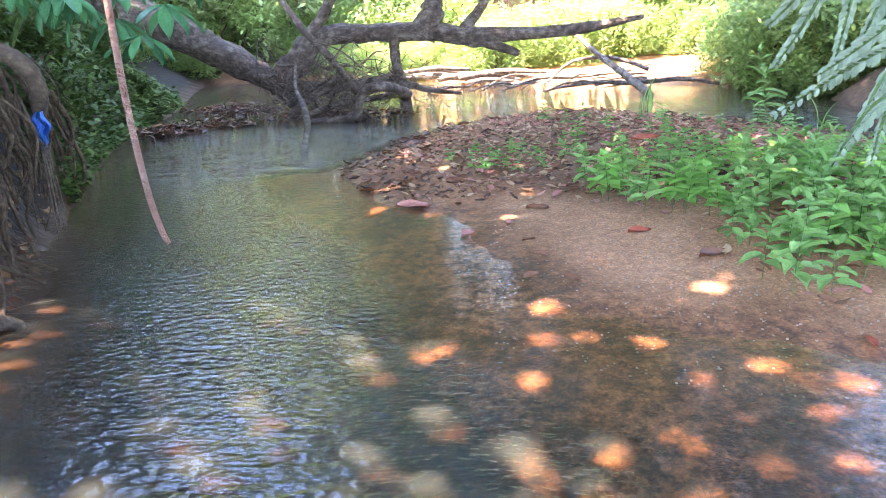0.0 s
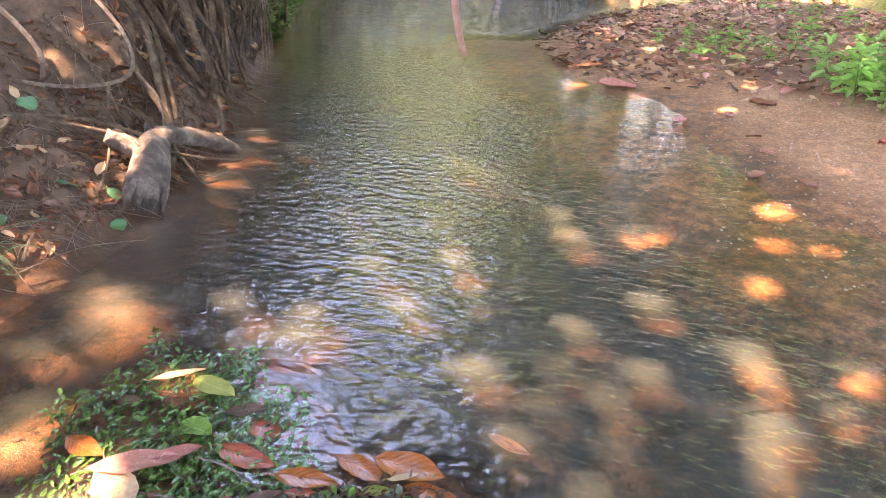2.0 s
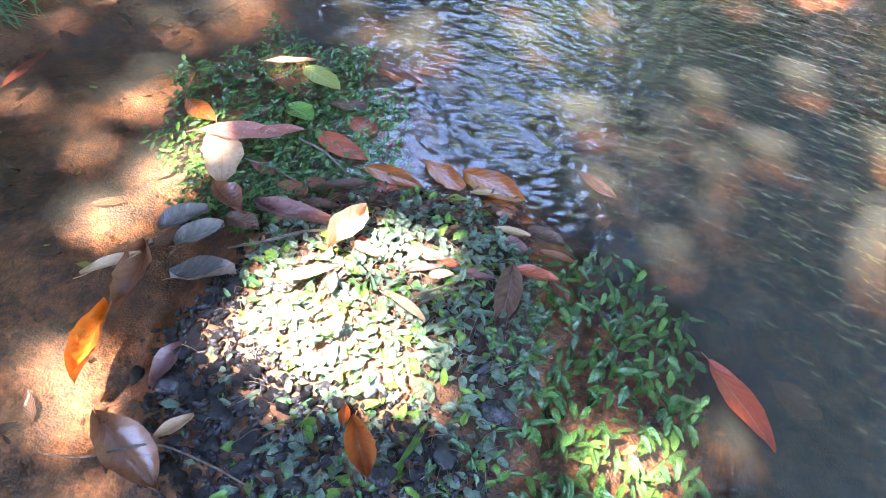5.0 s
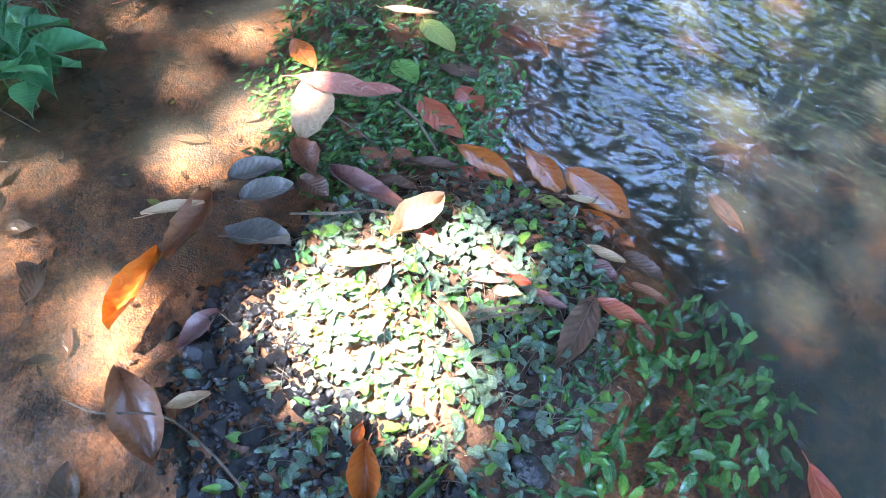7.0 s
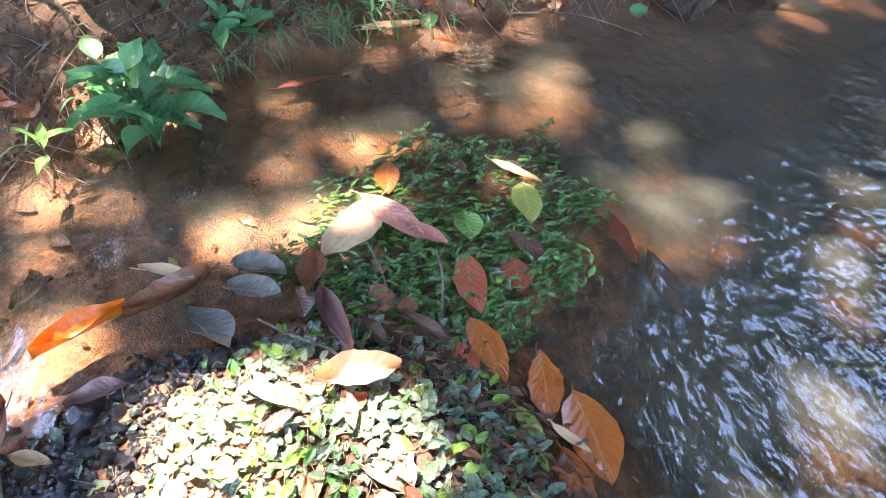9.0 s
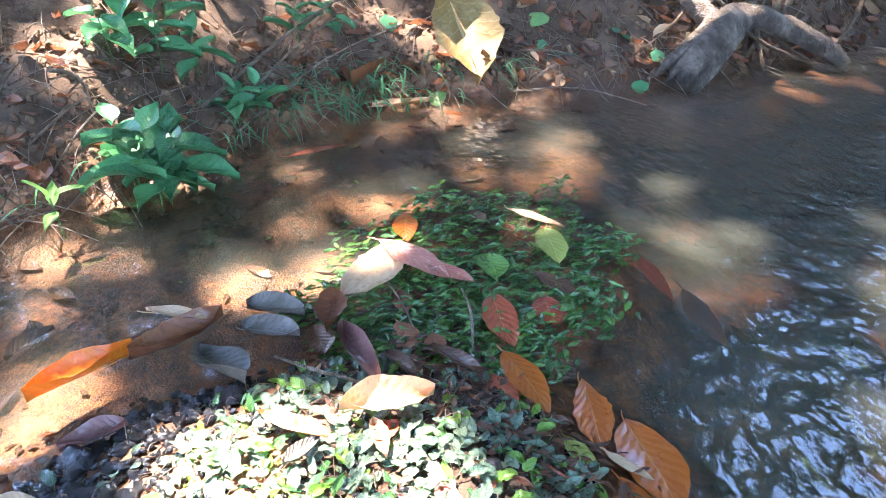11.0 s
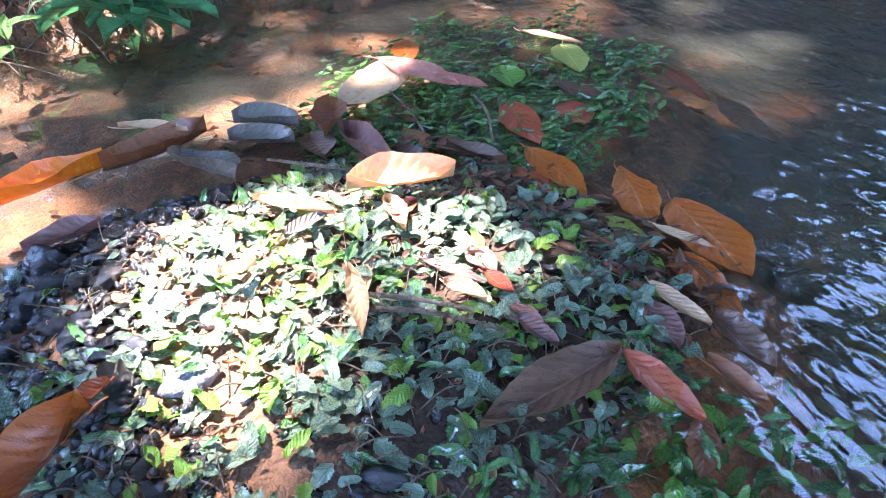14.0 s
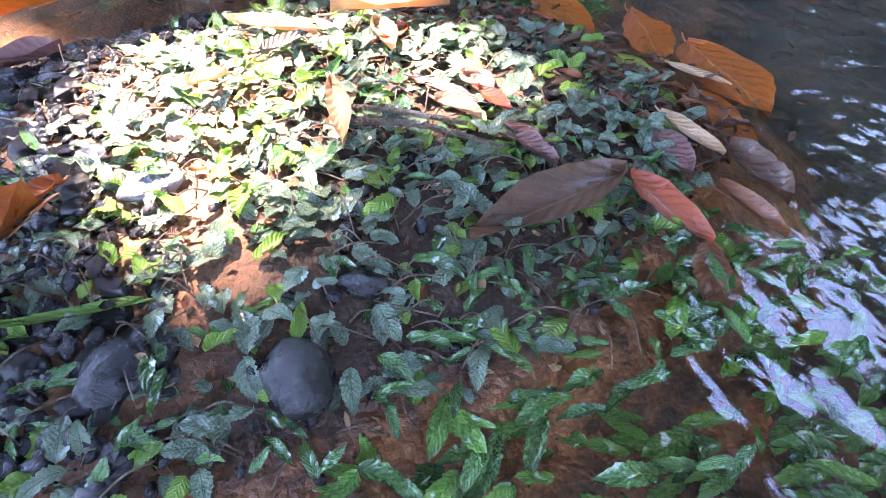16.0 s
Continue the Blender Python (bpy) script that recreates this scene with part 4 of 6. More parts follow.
# ---- thickets and trees ----
def leaf_ball(name, seed, count, rx, ry, rz, size, ragged=0.35):
    """A heap of small leaves with an uneven outline and gaps."""
    r = np.random.default_rng(seed)
    lobes = np.stack([r.uniform(-0.7, 0.7, 14) * rx, r.uniform(-0.7, 0.7, 14) * ry, r.uniform(0.1, 0.9, 14) * rz], 1)
    c = lobes[r.integers(0, 14, count)] + r.normal(0, 0.5, (count, 3)) * np.array([rx, ry, rz]) * ragged
    c[:, 2] = np.abs(c[:, 2])
    n = len(c)
    yaw, tilt = r.uniform(0, 6.28, n), r.uniform(-0.9, 0.4, n)
    length = size * r.uniform(0.6, 1.4, n)
    along = np.stack([np.cos(yaw), np.sin(yaw), tilt], 1) * length[:, None] / 2
    across = np.stack([-np.sin(yaw), np.cos(yaw), r.uniform(-0.6, 0.6, n)], 1) * length[:, None] * 0.24
    drop = np.array([0, 0, -0.12]) * length[:, None]
    v = np.stack([c - along, c - across, c, c + across, c + along + drop], 1).reshape(-1, 3)
    k = np.arange(n)[:, None] * 5
    f = np.concatenate([k + [0, 1, 2], k + [0, 2, 3], k + [1, 4, 2], k + [2, 4, 3]])
    return sheet(name, v.tolist(), f.tolist(), np.tile([(0.5, 0), (0, 0.5), (0.5, 0.5), (1, 0.5), (0.5, 1)], (n, 1)))


def bush(name, seed, count, rx, ry, rz, size, mat, label):
    b = tagged(new(name), label, "bush")
    r = random.Random(seed)
    for k in range(4):
        part("stem", tube("stem", [(0.1 * k - 0.15, 0, -0.1), (r.uniform(-.3, .3) * rx, r.uniform(-.3, .3) * ry, 0.5 * rz), (r.uniform(-.6, .6) * rx, r.uniform(-.6, .6) * ry, rz)], [0.03, 0.008], 5), ROOT, b)
    tagged(part("foliage", leaf_ball("foliage", seed, count, rx, ry, rz, size), mat, b), kind="stuff")
    return b


def scatter(first, places, group):
    first["group"] = group
    for n, (x, y, s, turn) in enumerate(places):
        m = Matrix.Translation((x, y, height_at(x, y) - 0.05)) @ Matrix.Rotation(turn, 4, "Z")
        if n == 0:
            first.matrix_basis = m @ Matrix.Scale(s, 4)
        else:
            c = copy_thing(first, m)
            c.scale = (s, s, s)


rng = random.Random(5)
# low growth over the left bank beyond the roots
r = np.random.default_rng(77)
gy_ = r.uniform(5.6, 14.5, 25000)
gx_ = np.interp(gy_, LEFT_Y, LEFT_X) - np.abs(r.normal(0, 1.0, 25000)) + 0.06
keep = ripple(gx_, gy_, 1.1, 3.3) > -0.45
gx_, gy_ = gx_[keep], gy_[keep]
n_ = len(gx_)
c_ = np.stack([gx_, gy_, height(gx_, gy_) + np.abs(r.normal(0, 0.13, n_)) + 0.03], 1)
yaw_ = r.uniform(0, 6.28, n_)
len_ = r.uniform(0.05, 0.15, n_)[:, None]
al_ = np.stack([np.cos(yaw_), np.sin(yaw_), r.uniform(-0.6, 0.5, n_)], 1) * len_ / 2
ac_ = np.stack([-np.sin(yaw_), np.cos(yaw_), r.uniform(-0.6, 0.6, n_)], 1) * len_ * 0.26
v_ = np.stack([c_ - al_, c_ - ac_, c_ + al_, c_ + ac_], 1).reshape(-1, 3)
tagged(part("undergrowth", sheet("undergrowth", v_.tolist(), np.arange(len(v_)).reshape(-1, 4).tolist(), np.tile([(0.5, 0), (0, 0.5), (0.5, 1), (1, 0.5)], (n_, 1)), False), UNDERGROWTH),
       "tangled small green leaves on the bank, darkened for its shade", "undergrowth", kind="stuff")
thick = [bush("bush", 20 + k, 8000, 1.3, 1.1, 1.5, 0.085, THICKET, "dense green bush on the far bank, its leaves brightened for sun") for k in range(3)]
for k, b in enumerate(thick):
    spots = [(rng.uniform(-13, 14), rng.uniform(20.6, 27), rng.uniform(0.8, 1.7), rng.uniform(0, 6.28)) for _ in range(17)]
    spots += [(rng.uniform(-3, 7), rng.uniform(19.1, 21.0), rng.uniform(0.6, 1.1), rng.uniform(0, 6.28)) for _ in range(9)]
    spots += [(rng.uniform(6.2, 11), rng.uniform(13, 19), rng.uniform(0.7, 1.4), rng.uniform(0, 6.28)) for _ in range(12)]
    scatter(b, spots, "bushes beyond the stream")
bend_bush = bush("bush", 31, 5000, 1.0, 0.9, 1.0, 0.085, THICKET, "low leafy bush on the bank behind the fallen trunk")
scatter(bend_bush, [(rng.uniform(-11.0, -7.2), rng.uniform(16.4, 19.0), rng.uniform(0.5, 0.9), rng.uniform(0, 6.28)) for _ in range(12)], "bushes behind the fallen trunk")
shade_bushes = [bush("bush", 40 + k, 3200, 0.9, 0.9, 0.9, 0.10, UNDERGROWTH, "green bush on the bank, its leaves darkened for shade") for k in range(2)]
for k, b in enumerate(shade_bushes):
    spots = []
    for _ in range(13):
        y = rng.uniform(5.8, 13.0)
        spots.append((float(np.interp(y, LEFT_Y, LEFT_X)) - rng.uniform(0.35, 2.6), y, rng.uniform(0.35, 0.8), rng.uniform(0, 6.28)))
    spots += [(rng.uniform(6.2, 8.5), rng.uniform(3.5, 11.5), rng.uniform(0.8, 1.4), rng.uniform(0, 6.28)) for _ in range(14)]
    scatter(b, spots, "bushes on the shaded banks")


def tree(seed, h, label, leaf=CANOPY, count=4200, base=0.25, top=0.8):
    r = random.Random(seed)
    t = tagged(part("tree", tube("tree", [(0, 0, -0.3), (0.1, 0.1, h * 0.3), (r.uniform(-.4, .4), 0.2, h * 0.65), (r.uniform(-.6, .6), 0.3, h)], [0.22, 0.17, 0.11, 0.03], 9, 0.15, r), BARK), label, "tree")
    for k in range(5):
        z = h * (0.35 + 0.12 * k)
        a = r.uniform(0, 6.28)
        part("limb", tube("limb", [(0.05, 0.1, z), (math.cos(a) * 0.9, math.sin(a) * 0.9, z + 0.5), (math.cos(a) * 1.9, math.sin(a) * 1.9, z + 0.8)], [0.07, 0.015], 6, 0.1, r), BARK, t)
    tagged(part("crown", leaf_ball("crown", seed, count, 2.4, 2.4, h * top, 0.26, 0.42), leaf, t, at=Matrix.Translation((0, 0, h * base))), kind="stuff")
    return t


# pale leaf colour puts bright sun into these crowns and their reflection
LIME = leaf_material("sunlit_lime_leaf", (0.30, 0.39, 0.15), (0.56, 0.64, 0.32), 0.5, 0.5)
lit_tree = tree(66, 6.5, "yellow-green tree behind the stream, its leaves brightened for sun", LIME)
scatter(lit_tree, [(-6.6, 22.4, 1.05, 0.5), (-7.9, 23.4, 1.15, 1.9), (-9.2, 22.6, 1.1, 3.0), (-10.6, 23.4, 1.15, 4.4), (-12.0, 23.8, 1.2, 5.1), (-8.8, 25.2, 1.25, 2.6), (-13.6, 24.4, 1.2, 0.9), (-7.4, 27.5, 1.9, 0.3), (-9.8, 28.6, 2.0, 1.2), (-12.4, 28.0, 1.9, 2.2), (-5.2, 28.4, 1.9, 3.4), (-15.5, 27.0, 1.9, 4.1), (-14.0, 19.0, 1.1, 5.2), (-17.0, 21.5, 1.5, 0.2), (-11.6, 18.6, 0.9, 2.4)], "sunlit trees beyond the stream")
# added trees whose unseen crowns keep bright sky out of the water's reflection
tall_tree = tree(68, 14.0, "tall tree added beyond the stream, its dark high crown out of view", CANOPY, 2800, 0.66, 0.42)
scatter(tall_tree, [(-1.0, 25.5, 0.9, 2.5), (1.2, 24.5, 0.9, 4.0), (-2.6, 31.0, 1.2, 5.1), (0.4, 28.5, 1.2, 2.1), (3.4, 29.5, 1.2, 0.8), (6.0, 28.0, 1.2, 1.8)], "tall trees beyond the stream")
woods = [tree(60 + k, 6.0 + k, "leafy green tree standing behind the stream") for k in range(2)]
for t in woods:
    spots = [(rng.uniform(-20, 22), rng.uniform(25, 38), rng.uniform(1.3, 2.1), rng.uniform(0, 6.28)) for _ in range(20)]
    spots = [p for p in spots if not -0.56 < math.atan2(p[0], p[1]) < -0.2]
    spots += [(rng.uniform(-13.5, -9.0), rng.uniform(1, 8.5), rng.uniform(0.8, 1.2), rng.uniform(0, 6.28)) for _ in range(7)]
    # trees added at the left to darken what the water mirrors
    spots += [(rng.uniform(-15.5, -12.4), rng.uniform(13.5, 17.8), rng.uniform(1.2, 1.5), rng.uniform(0, 6.28)) for _ in range(4)]
    spots += [(rng.uniform(-12.4, -10.2), rng.uniform(16.8, 19.2), rng.uniform(1.3, 1.5), rng.uniform(0, 6.28)) for _ in range(2)]
    spots += [(rng.uniform(9.5, 15), rng.uniform(-2, 20), rng.uniform(0.8, 1.2), rng.uniform(0, 6.28)) for _ in range(5)]
    spots += [(rng.uniform(-9, 10), rng.uniform(-14, -7), rng.uniform(0.8, 1.2), rng.uniform(0, 6.28)) for _ in range(4)]
    scatter(t, spots, "trees round the stream")

# ---- left bank ----
def bank_x(y, inward=0.0):
    return float(np.interp(y, LEFT_Y, LEFT_X)) - inward


rng = random.Random(31)
# overhanging roots
curtain = tagged(part("root_overhang", tube("root_overhang", [(-4.2, 4.9, 1.5), (-3.51, 4.9, 1.42), (-3.23, 4.9, 1.36), (-2.98, 4.9, 1.32), (-2.81, 4.9, 1.22), (-2.74, 4.9, 1.05), (-2.8, 4.9, 0.75)], [0.08, 0.075, 0.07, 0.07, 0.065, 0.06, 0.045], 12, 0.15, rng), ROOT),
                 "thick brown root arching over the undercut bank", "roots")
for k in range(95):
    y = rng.uniform(3.4, 6.2)
    x = bank_x(y, rng.uniform(-0.02, 0.40))
    top = rng.uniform(0.6, 1.35)
    low = max(0.02, top - rng.uniform(0.35, 1.3))
    w = lambda: rng.uniform(-0.09, 0.09)
    r0 = rng.choice([0.005, 0.007, 0.010, 0.016, 0.028])
    part("root", tube("root", [(x - 0.1, y + w(), top), (x + w(), y + w(), 0.66 * top + 0.34 * low), (x + w(), y + w(), 0.33 * top + 0.67 * low), (x + w() * 0.6, y + w(), low)], [r0, r0 * 0.9, r0 * 0.7, r0 * 0.4], 5, 0.2, rng),
         ROOT, curtain)
for k in range(22):
    y = rng.uniform(2.3, 4.4)
    x = bank_x(y, rng.uniform(0.05, 0.6))
    z = height_at(x, y)
    r0 = rng.uniform(0.006, 0.02)
    d = rng.uniform(-0.4, 0.4)
    part("root", tube("root", [(x - 0.25, y - d, height_at(x - 0.25, y - d) + 0.12), (x - 0.05, y - 0.3 * d, z + 0.16), (x + 0.12, y + 0.3 * d, z + 0.02), (x + 0.25, y + d, max(0.0, height_at(x + 0.25, y + d)) + 0.01)], [r0, r0, r0 * 0.8, r0 * 0.5], 6, 0.2, rng), ROOT, curtain)
tagged(part("log_end", tube("log_end", [(-3.6, 3.5, 1.35), (-2.75, 3.6, 1.08), (-2.42, 3.6, 0.98), (-2.36, 3.6, 0.92)], [0.10, 0.10, 0.095, 0.06], 12, 0.12, rng), DRIFT), "pale cut log end sticking out of the bank", "log")

# creeping vines on the bank behind the snag
for path, r0 in (([(-2.75, 2.95, 0.95), (-2.35, 2.9, 0.62), (-2.25, 2.8, 0.42), (-2.5, 2.7, 0.36), (-2.7, 2.5, 0.42)], 0.016),
                 ([(-2.25, 2.85, 0.42), (-2.1, 2.8, 0.3), (-2.05, 2.72, 0.1)], 0.010),
                 ([(-2.9, 2.7, 0.75), (-2.72, 2.75, 0.5), (-2.62, 2.6, 0.3)], 0.022)):
    tagged(part("bank_vine", tube("bank_vine", path, 0.6 * r0, 7, 0.12, rng), TWIG), "bare woody vine hanging on the bank", "vine", "vines on the bank")

# a scrap of blue plastic hanging with strands of string
bag = bmesh.new()
bmesh.ops.create_grid(bag, x_segments=8, y_segments=14, size=1.0)
for v in bag.verts:
    x, y = v.co.x, v.co.y
    pinch = 0.55 + 0.45 * math.sin(1.2 + 2.2 * y)
    v.co = Vector((0.055 * x * pinch + 0.01 * math.sin(7 * y), 0.035 * math.sin(5 * x + 3 * y) + 0.02 * x * x, 0.125 * y))
plastic, pn, pl = material("blue_plastic")
finish(plastic, pn, pl, ramp(pn, pl, grain(pn, pl, 25), [(0.3, (0.015, 0.11, 0.42)), (0.7, (0.05, 0.25, 0.65))]), 0.3, grain(pn, pl, 60), 0.004, 0.5, 0.3)
scrap = tagged(part("plastic_scrap", bag, plastic, at=pose(-2.55, 4.55, 0.80, 0, 0, 30)), "crumpled blue plastic scrap caught on the bank roots", "litter")
solid = scrap.modifiers.new("thickness", "SOLIDIFY")
solid.thickness = 0.0008
for k in range(4):
    part("strand", tube("strand", [(0.01 * k - 0.02, 0, -0.08), (0.02 * k - 0.03, 0.02, -0.4), (0.025 * k - 0.04, 0.02, -0.8 + 0.05 * k)], [0.007, 0.004], 5), TWIG, scrap)

# the broken snag at the water's edge
snag = tagged(part("snag", tube("snag", [(-1.83, 2.27, -0.04), (-1.88, 2.36, 0.05), (-1.95, 2.50, 0.14), (-2.02, 2.66, 0.17), (-2.02, 2.86, 0.12), (-1.93, 3.04, 0.03), (-1.9, 3.1, -0.03)], [0.06, 0.07, 0.07, 0.055, 0.045, 0.035, 0.025], 14, 0.34, rng), DRIFT),
              "broken bleached tree stump with a splintered end at the water's edge", "stump")
part("limb", tube("limb", [(-1.95, 2.5, 0.13), (-2.04, 2.47, 0.20), (-2.10, 2.42, 0.25)], [0.05, 0.03], 9, 0.25, rng), DRIFT, snag)
part("limb", tube("limb", [(-2.02, 2.62, 0.12), (-2.12, 2.72, 0.17), (-2.2, 2.82, 0.2)], [0.035, 0.02], 9, 0.25, rng), DRIFT, snag)
for k in range(20):
    a = 6.28 * k / 20 + rng.uniform(-0.2, 0.2)
    o = Vector((0.058 * math.cos(a), 0.04 * math.cos(a), 0.048 * math.sin(a)))
    tip = Vector((-1.82, 2.24, -0.03)) + o * rng.uniform(1.0, 1.5) + Vector((rng.uniform(-.02, .02), rng.uniform(-.05, .03), 0))
    part("splinter", tube("splinter", [Vector((-1.97, 2.54, 0.15)) + o * 0.8, Vector((-1.90, 2.40, 0.08)) + o, tip], [0.018, 0.026, 0.006], 6, 0.4, rng), DRIFT, snag)


# small plants
def sprig(name, seed, h, pairs, size, wide, mat, label, group, category="plant", lean=0.15, whorl=2):
    """A soft-stemmed plant: a thin stem with leaves in pairs, the lower ones larger."""
    r = random.Random(seed)
    dx, dy = r.uniform(-lean, lean) * h, r.uniform(-lean, lean) * h
    ob = tagged(part(name, tube(name, [(0, 0, -0.02), (dx * 0.4, dy * 0.4, 0.5 * h), (dx, dy, h)], [0.0028, 0.0015], 5), STEM), label, category, group)
    blade = leaf_mesh("leaf", 1.0, wide, 9, 4, tip=1.15, cup=0.12, bend=0.35, wavy=0.03, fold=0.16, rng=r, fat=0.40)
    blade.materials.append(mat)
    for k in range(pairs):
        u = (k + 1) / pairs
        turn = 90 * k + r.uniform(-25, 25)
        s = size * (1.1 - 0.5 * u) * r.uniform(0.85, 1.15)
        for j in range(whorl):
            m = pose(dx * u * u, dy * u * u, h * (0.18 + 0.8 * u), r.uniform(-12, 12), r.uniform(-40, 25) + (-25 if k == pairs - 1 else 0), turn + 360 * j / whorl + r.uniform(-14, 14))
            part("leaf", blade, None, ob, at=m @ Matrix.Translation((0.012, 0, 0)) @ Matrix.Scale(s, 4))
    return ob


for x, y, h, pairs, size, seed in ((-1.35, 0.47, 0.15, 4, 0.115, 1), (-1.38, 0.52, 0.13, 4, 0.11, 2), (-1.41, 0.43, 0.17, 4, 0.10, 3), (-1.30, 0.50, 0.10, 3, 0.10, 4), (-1.45, 0.51, 0.12, 3, 0.10, 5),
                                   (-1.80, 0.38, 0.16, 4, 0.09, 6), (-1.82, 0.50, 0.17, 4, 0.09, 7), (-1.90, 0.52, 0.18, 4, 0.09, 8), (-1.84, 0.60, 0.12, 3, 0.09, 9),
                                   (-1.74, 0.76, 0.10, 3, 0.08, 10), (-1.72, 0.70, 0.08, 3, 0.08, 11), (-2.06, 0.92, 0.13, 3, 0.07, 12), (-2.1, 1.05, 0.13, 3, 0.07, 13), (-1.95, 0.42, 0.2, 4, 0.1, 14)):
    ob = sprig("bank_plant", seed, h, pairs, size * 1.45, 0.56, BROAD, "leafy green plant with pointed leaves on the muddy bank", "plants on the bank")
    ob.matrix_basis = pose(x, y, max(0, height_at(x, y)), 0, 0, 40 * seed)
ob = sprig("bank_plant", 77, 0.09, 2, 0.10, 0.38, HERB, "small bright green sprig standing in shallow water", "plants on the bank")
ob.matrix_basis = pose(-1.22, 0.29, 0.0, 0, 0, 15)
# drooping grass over the undercut bank
pieces = []
for k in range(220):
    y = rng.gauss(0.95, 0.3)
    x = bank_x(y, rng.uniform(-0.02, 0.16))
    L = rng.uniform(0.06, 0.15)
    p = leaf_points(L, rng.uniform(0.004, 0.008), 6, 2, tip=0.5, cup=0.2, bend=rng.uniform(0.5, 1.3), rng=rng, fat=0.35)
    pieces.append(moved(p, pose(x, y, height_at(x, y) + 0.03, 0, rng.uniform(-25, 30), rng.gauss(10, 50))))
tagged(part("grass", sheet("grass", *joined(pieces)), BROAD), "thin green and dry grass drooping over the bank's edge", "grass", kind="stuff")
# round heart-shaped leaves on thin stalks
for n, (x, y, z, s) in enumerate(((-2.01, 1.37, 0.09, 0.055), (-1.97, 2.24, 0.09, 0.075), (-2.1, 1.83, 0.12, 0.05), (-1.93, 2.06, 0.05, 0.06), (-2.1, 2.12, 0.15, 0.065), (-1.84, 2.12, 0.02, 0.05), (-2.19, 1.86, 0.20, 0.065), (-2.2, 1.25, 0.22, 0.06), (-2.12, 1.2, 0.16, 0.05), (-1.88, 1.36, 0.03, 0.05), (-2.3, 1.5, 0.3, 0.06), (-2.45, 2.35, 0.4, 0.07), (-2.3, 2.2, 0.25, 0.07))):
    s *= 1.25
    me = leaf_mesh("heart_leaf", s, s * 1.0, 8, 6, tip=0.6, cup=-0.1, bend=0.2, wavy=0.03, rng=rng, fat=0.36, thick=0.0005)
    ob = tagged(part("heart_leaf", me, BROAD if n % 3 else HERB, at=pose(x, y, z, rng.uniform(-15, 15), rng.uniform(20, 50), rng.uniform(-60, 60))), "round green leaf on a thin stalk on the bank", "plant", "round leaves on the bank")
    part("stalk", tube("stalk", [(0, 0, 0), (-0.02, 0, -0.04), (-0.03, 0.01, -0.13)], 0.0014, 5), STEM, ob)

# big withered leaf hanging at the water's edge
big = dead_leaf((-2.17, 1.47, 0.27), (-1.885, 1.505, 0.03), 0.72, "ochre", 0.2, 6, 4, "large withered ochre leaf drooping to the water")
big.name = "withered_leaf"
# dry stalks and twigs leaning on the bank
for a, b, r0 in (((-1.70, 0.60, 0.10), (-2.25, 1.18, 0.32), 0.006), ((-1.66, 0.66, 0.06), (-2.15, 1.10, 0.25), 0.005), ((-1.62, 0.70, 0.05), (-2.0, 1.3, 0.24), 0.004), ((-1.47, 0.2, 0.12), (-1.66, 0.36, 0.17), 0.004),
                 ((-1.36, 0.22, 0.03), (-1.60, 0.36, 0.16), 0.0035), ((-1.62, 0.25, 0.26), (-1.58, 0.34, 0.15), 0.006), ((-1.84, 1.62, 0.02), (-1.62, 2.02, 0.008), 0.003), ((-1.88, 1.7, 0.03), (-1.95, 1.95, 0.05), 0.006), ((-2.05, 1.7, 0.1), (-1.9, 1.95, 0.06), 0.005)):
    a, b = Vector(a), Vector(b)
    mid = (a + b) / 2 + Vector((rng.uniform(-.03, .03), rng.uniform(-.03, .03), 0.03))
    tagged(part("dry_stalk", tube("dry_stalk", [a, mid, b], [r0, r0 * 0.6], 6, 0.15, rng), TWIG), "dry pale stalk lying on the bank", "stick", "dry stalks on the bank")
for colour, count in (("tan", 110), ("brown", 120)):
    scraps = []
    for k in range(count):
        y = rng.uniform(1.6, 5.4)
        x = bank_x(y, abs(rng.gauss(0, 0.35)) + 0.01)
        L = rng.uniform(0.04, 0.13)
        p = leaf_points(L, L * rng.uniform(0.35, 0.6), 5, 2, cup=0.3, bend=rng.uniform(-0.4, 0.5), wavy=0.1, rng=rng)
        scraps.append(moved(p, pose(x, y, max(0, height_at(x, y)) + 0.02, rng.uniform(-40, 40), rng.uniform(-20, 60), rng.uniform(0, 360))))
    tagged(part("leaf_scraps", sheet("leaf_scraps", *joined(scraps)), DEAD[colour]), "dry curled leaves caught on the rooty bank", "leaf litter", kind="stuff")
# soil clods, leaf scraps and fine roots on the bank
pieces, scraps = [], []
clods = [lumpy_stone("clod", 1, 0.8, 0.7, 300 + k, 4, 6) for k in range(5)]
for k in range(4200):
    y = rng.uniform(-0.3, 3.4)
    inw = abs(rng.gauss(0, 0.5)) + 0.02
    x = bank_x(y, inw)
    s = rng.choice([0.003, 0.004, 0.005, 0.007, 0.010, 0.016]) * rng.uniform(0.7, 1.2)
    me = clods[k % 5]
    m = pose(x, y, height_at(x, y) + 0.2 * s, rng.uniform(0, 90), rng.uniform(0, 90), rng.uniform(0, 360)) @ Matrix.Scale(s, 4)
    pieces.append(([m @ v.co for v in me.vertices], [tuple(p.vertices) for p in me.polygons], [(0, 0)] * len(me.vertices)))
earth, en, el_ = material("dark_clods")
finish(earth, en, el_, ramp(en, el_, grain(en, el_, 40), [(0.3, (0.045, 0.025, 0.013)), (0.7, (0.19, 0.11, 0.06))]), 0.95, grain(en, el_, 200), 0.004, 0.8)
tagged(part("soil_clods", sheet("soil_clods", *joined(pieces)), earth), "crumbly brown soil clods on the bank", "soil", kind="stuff")
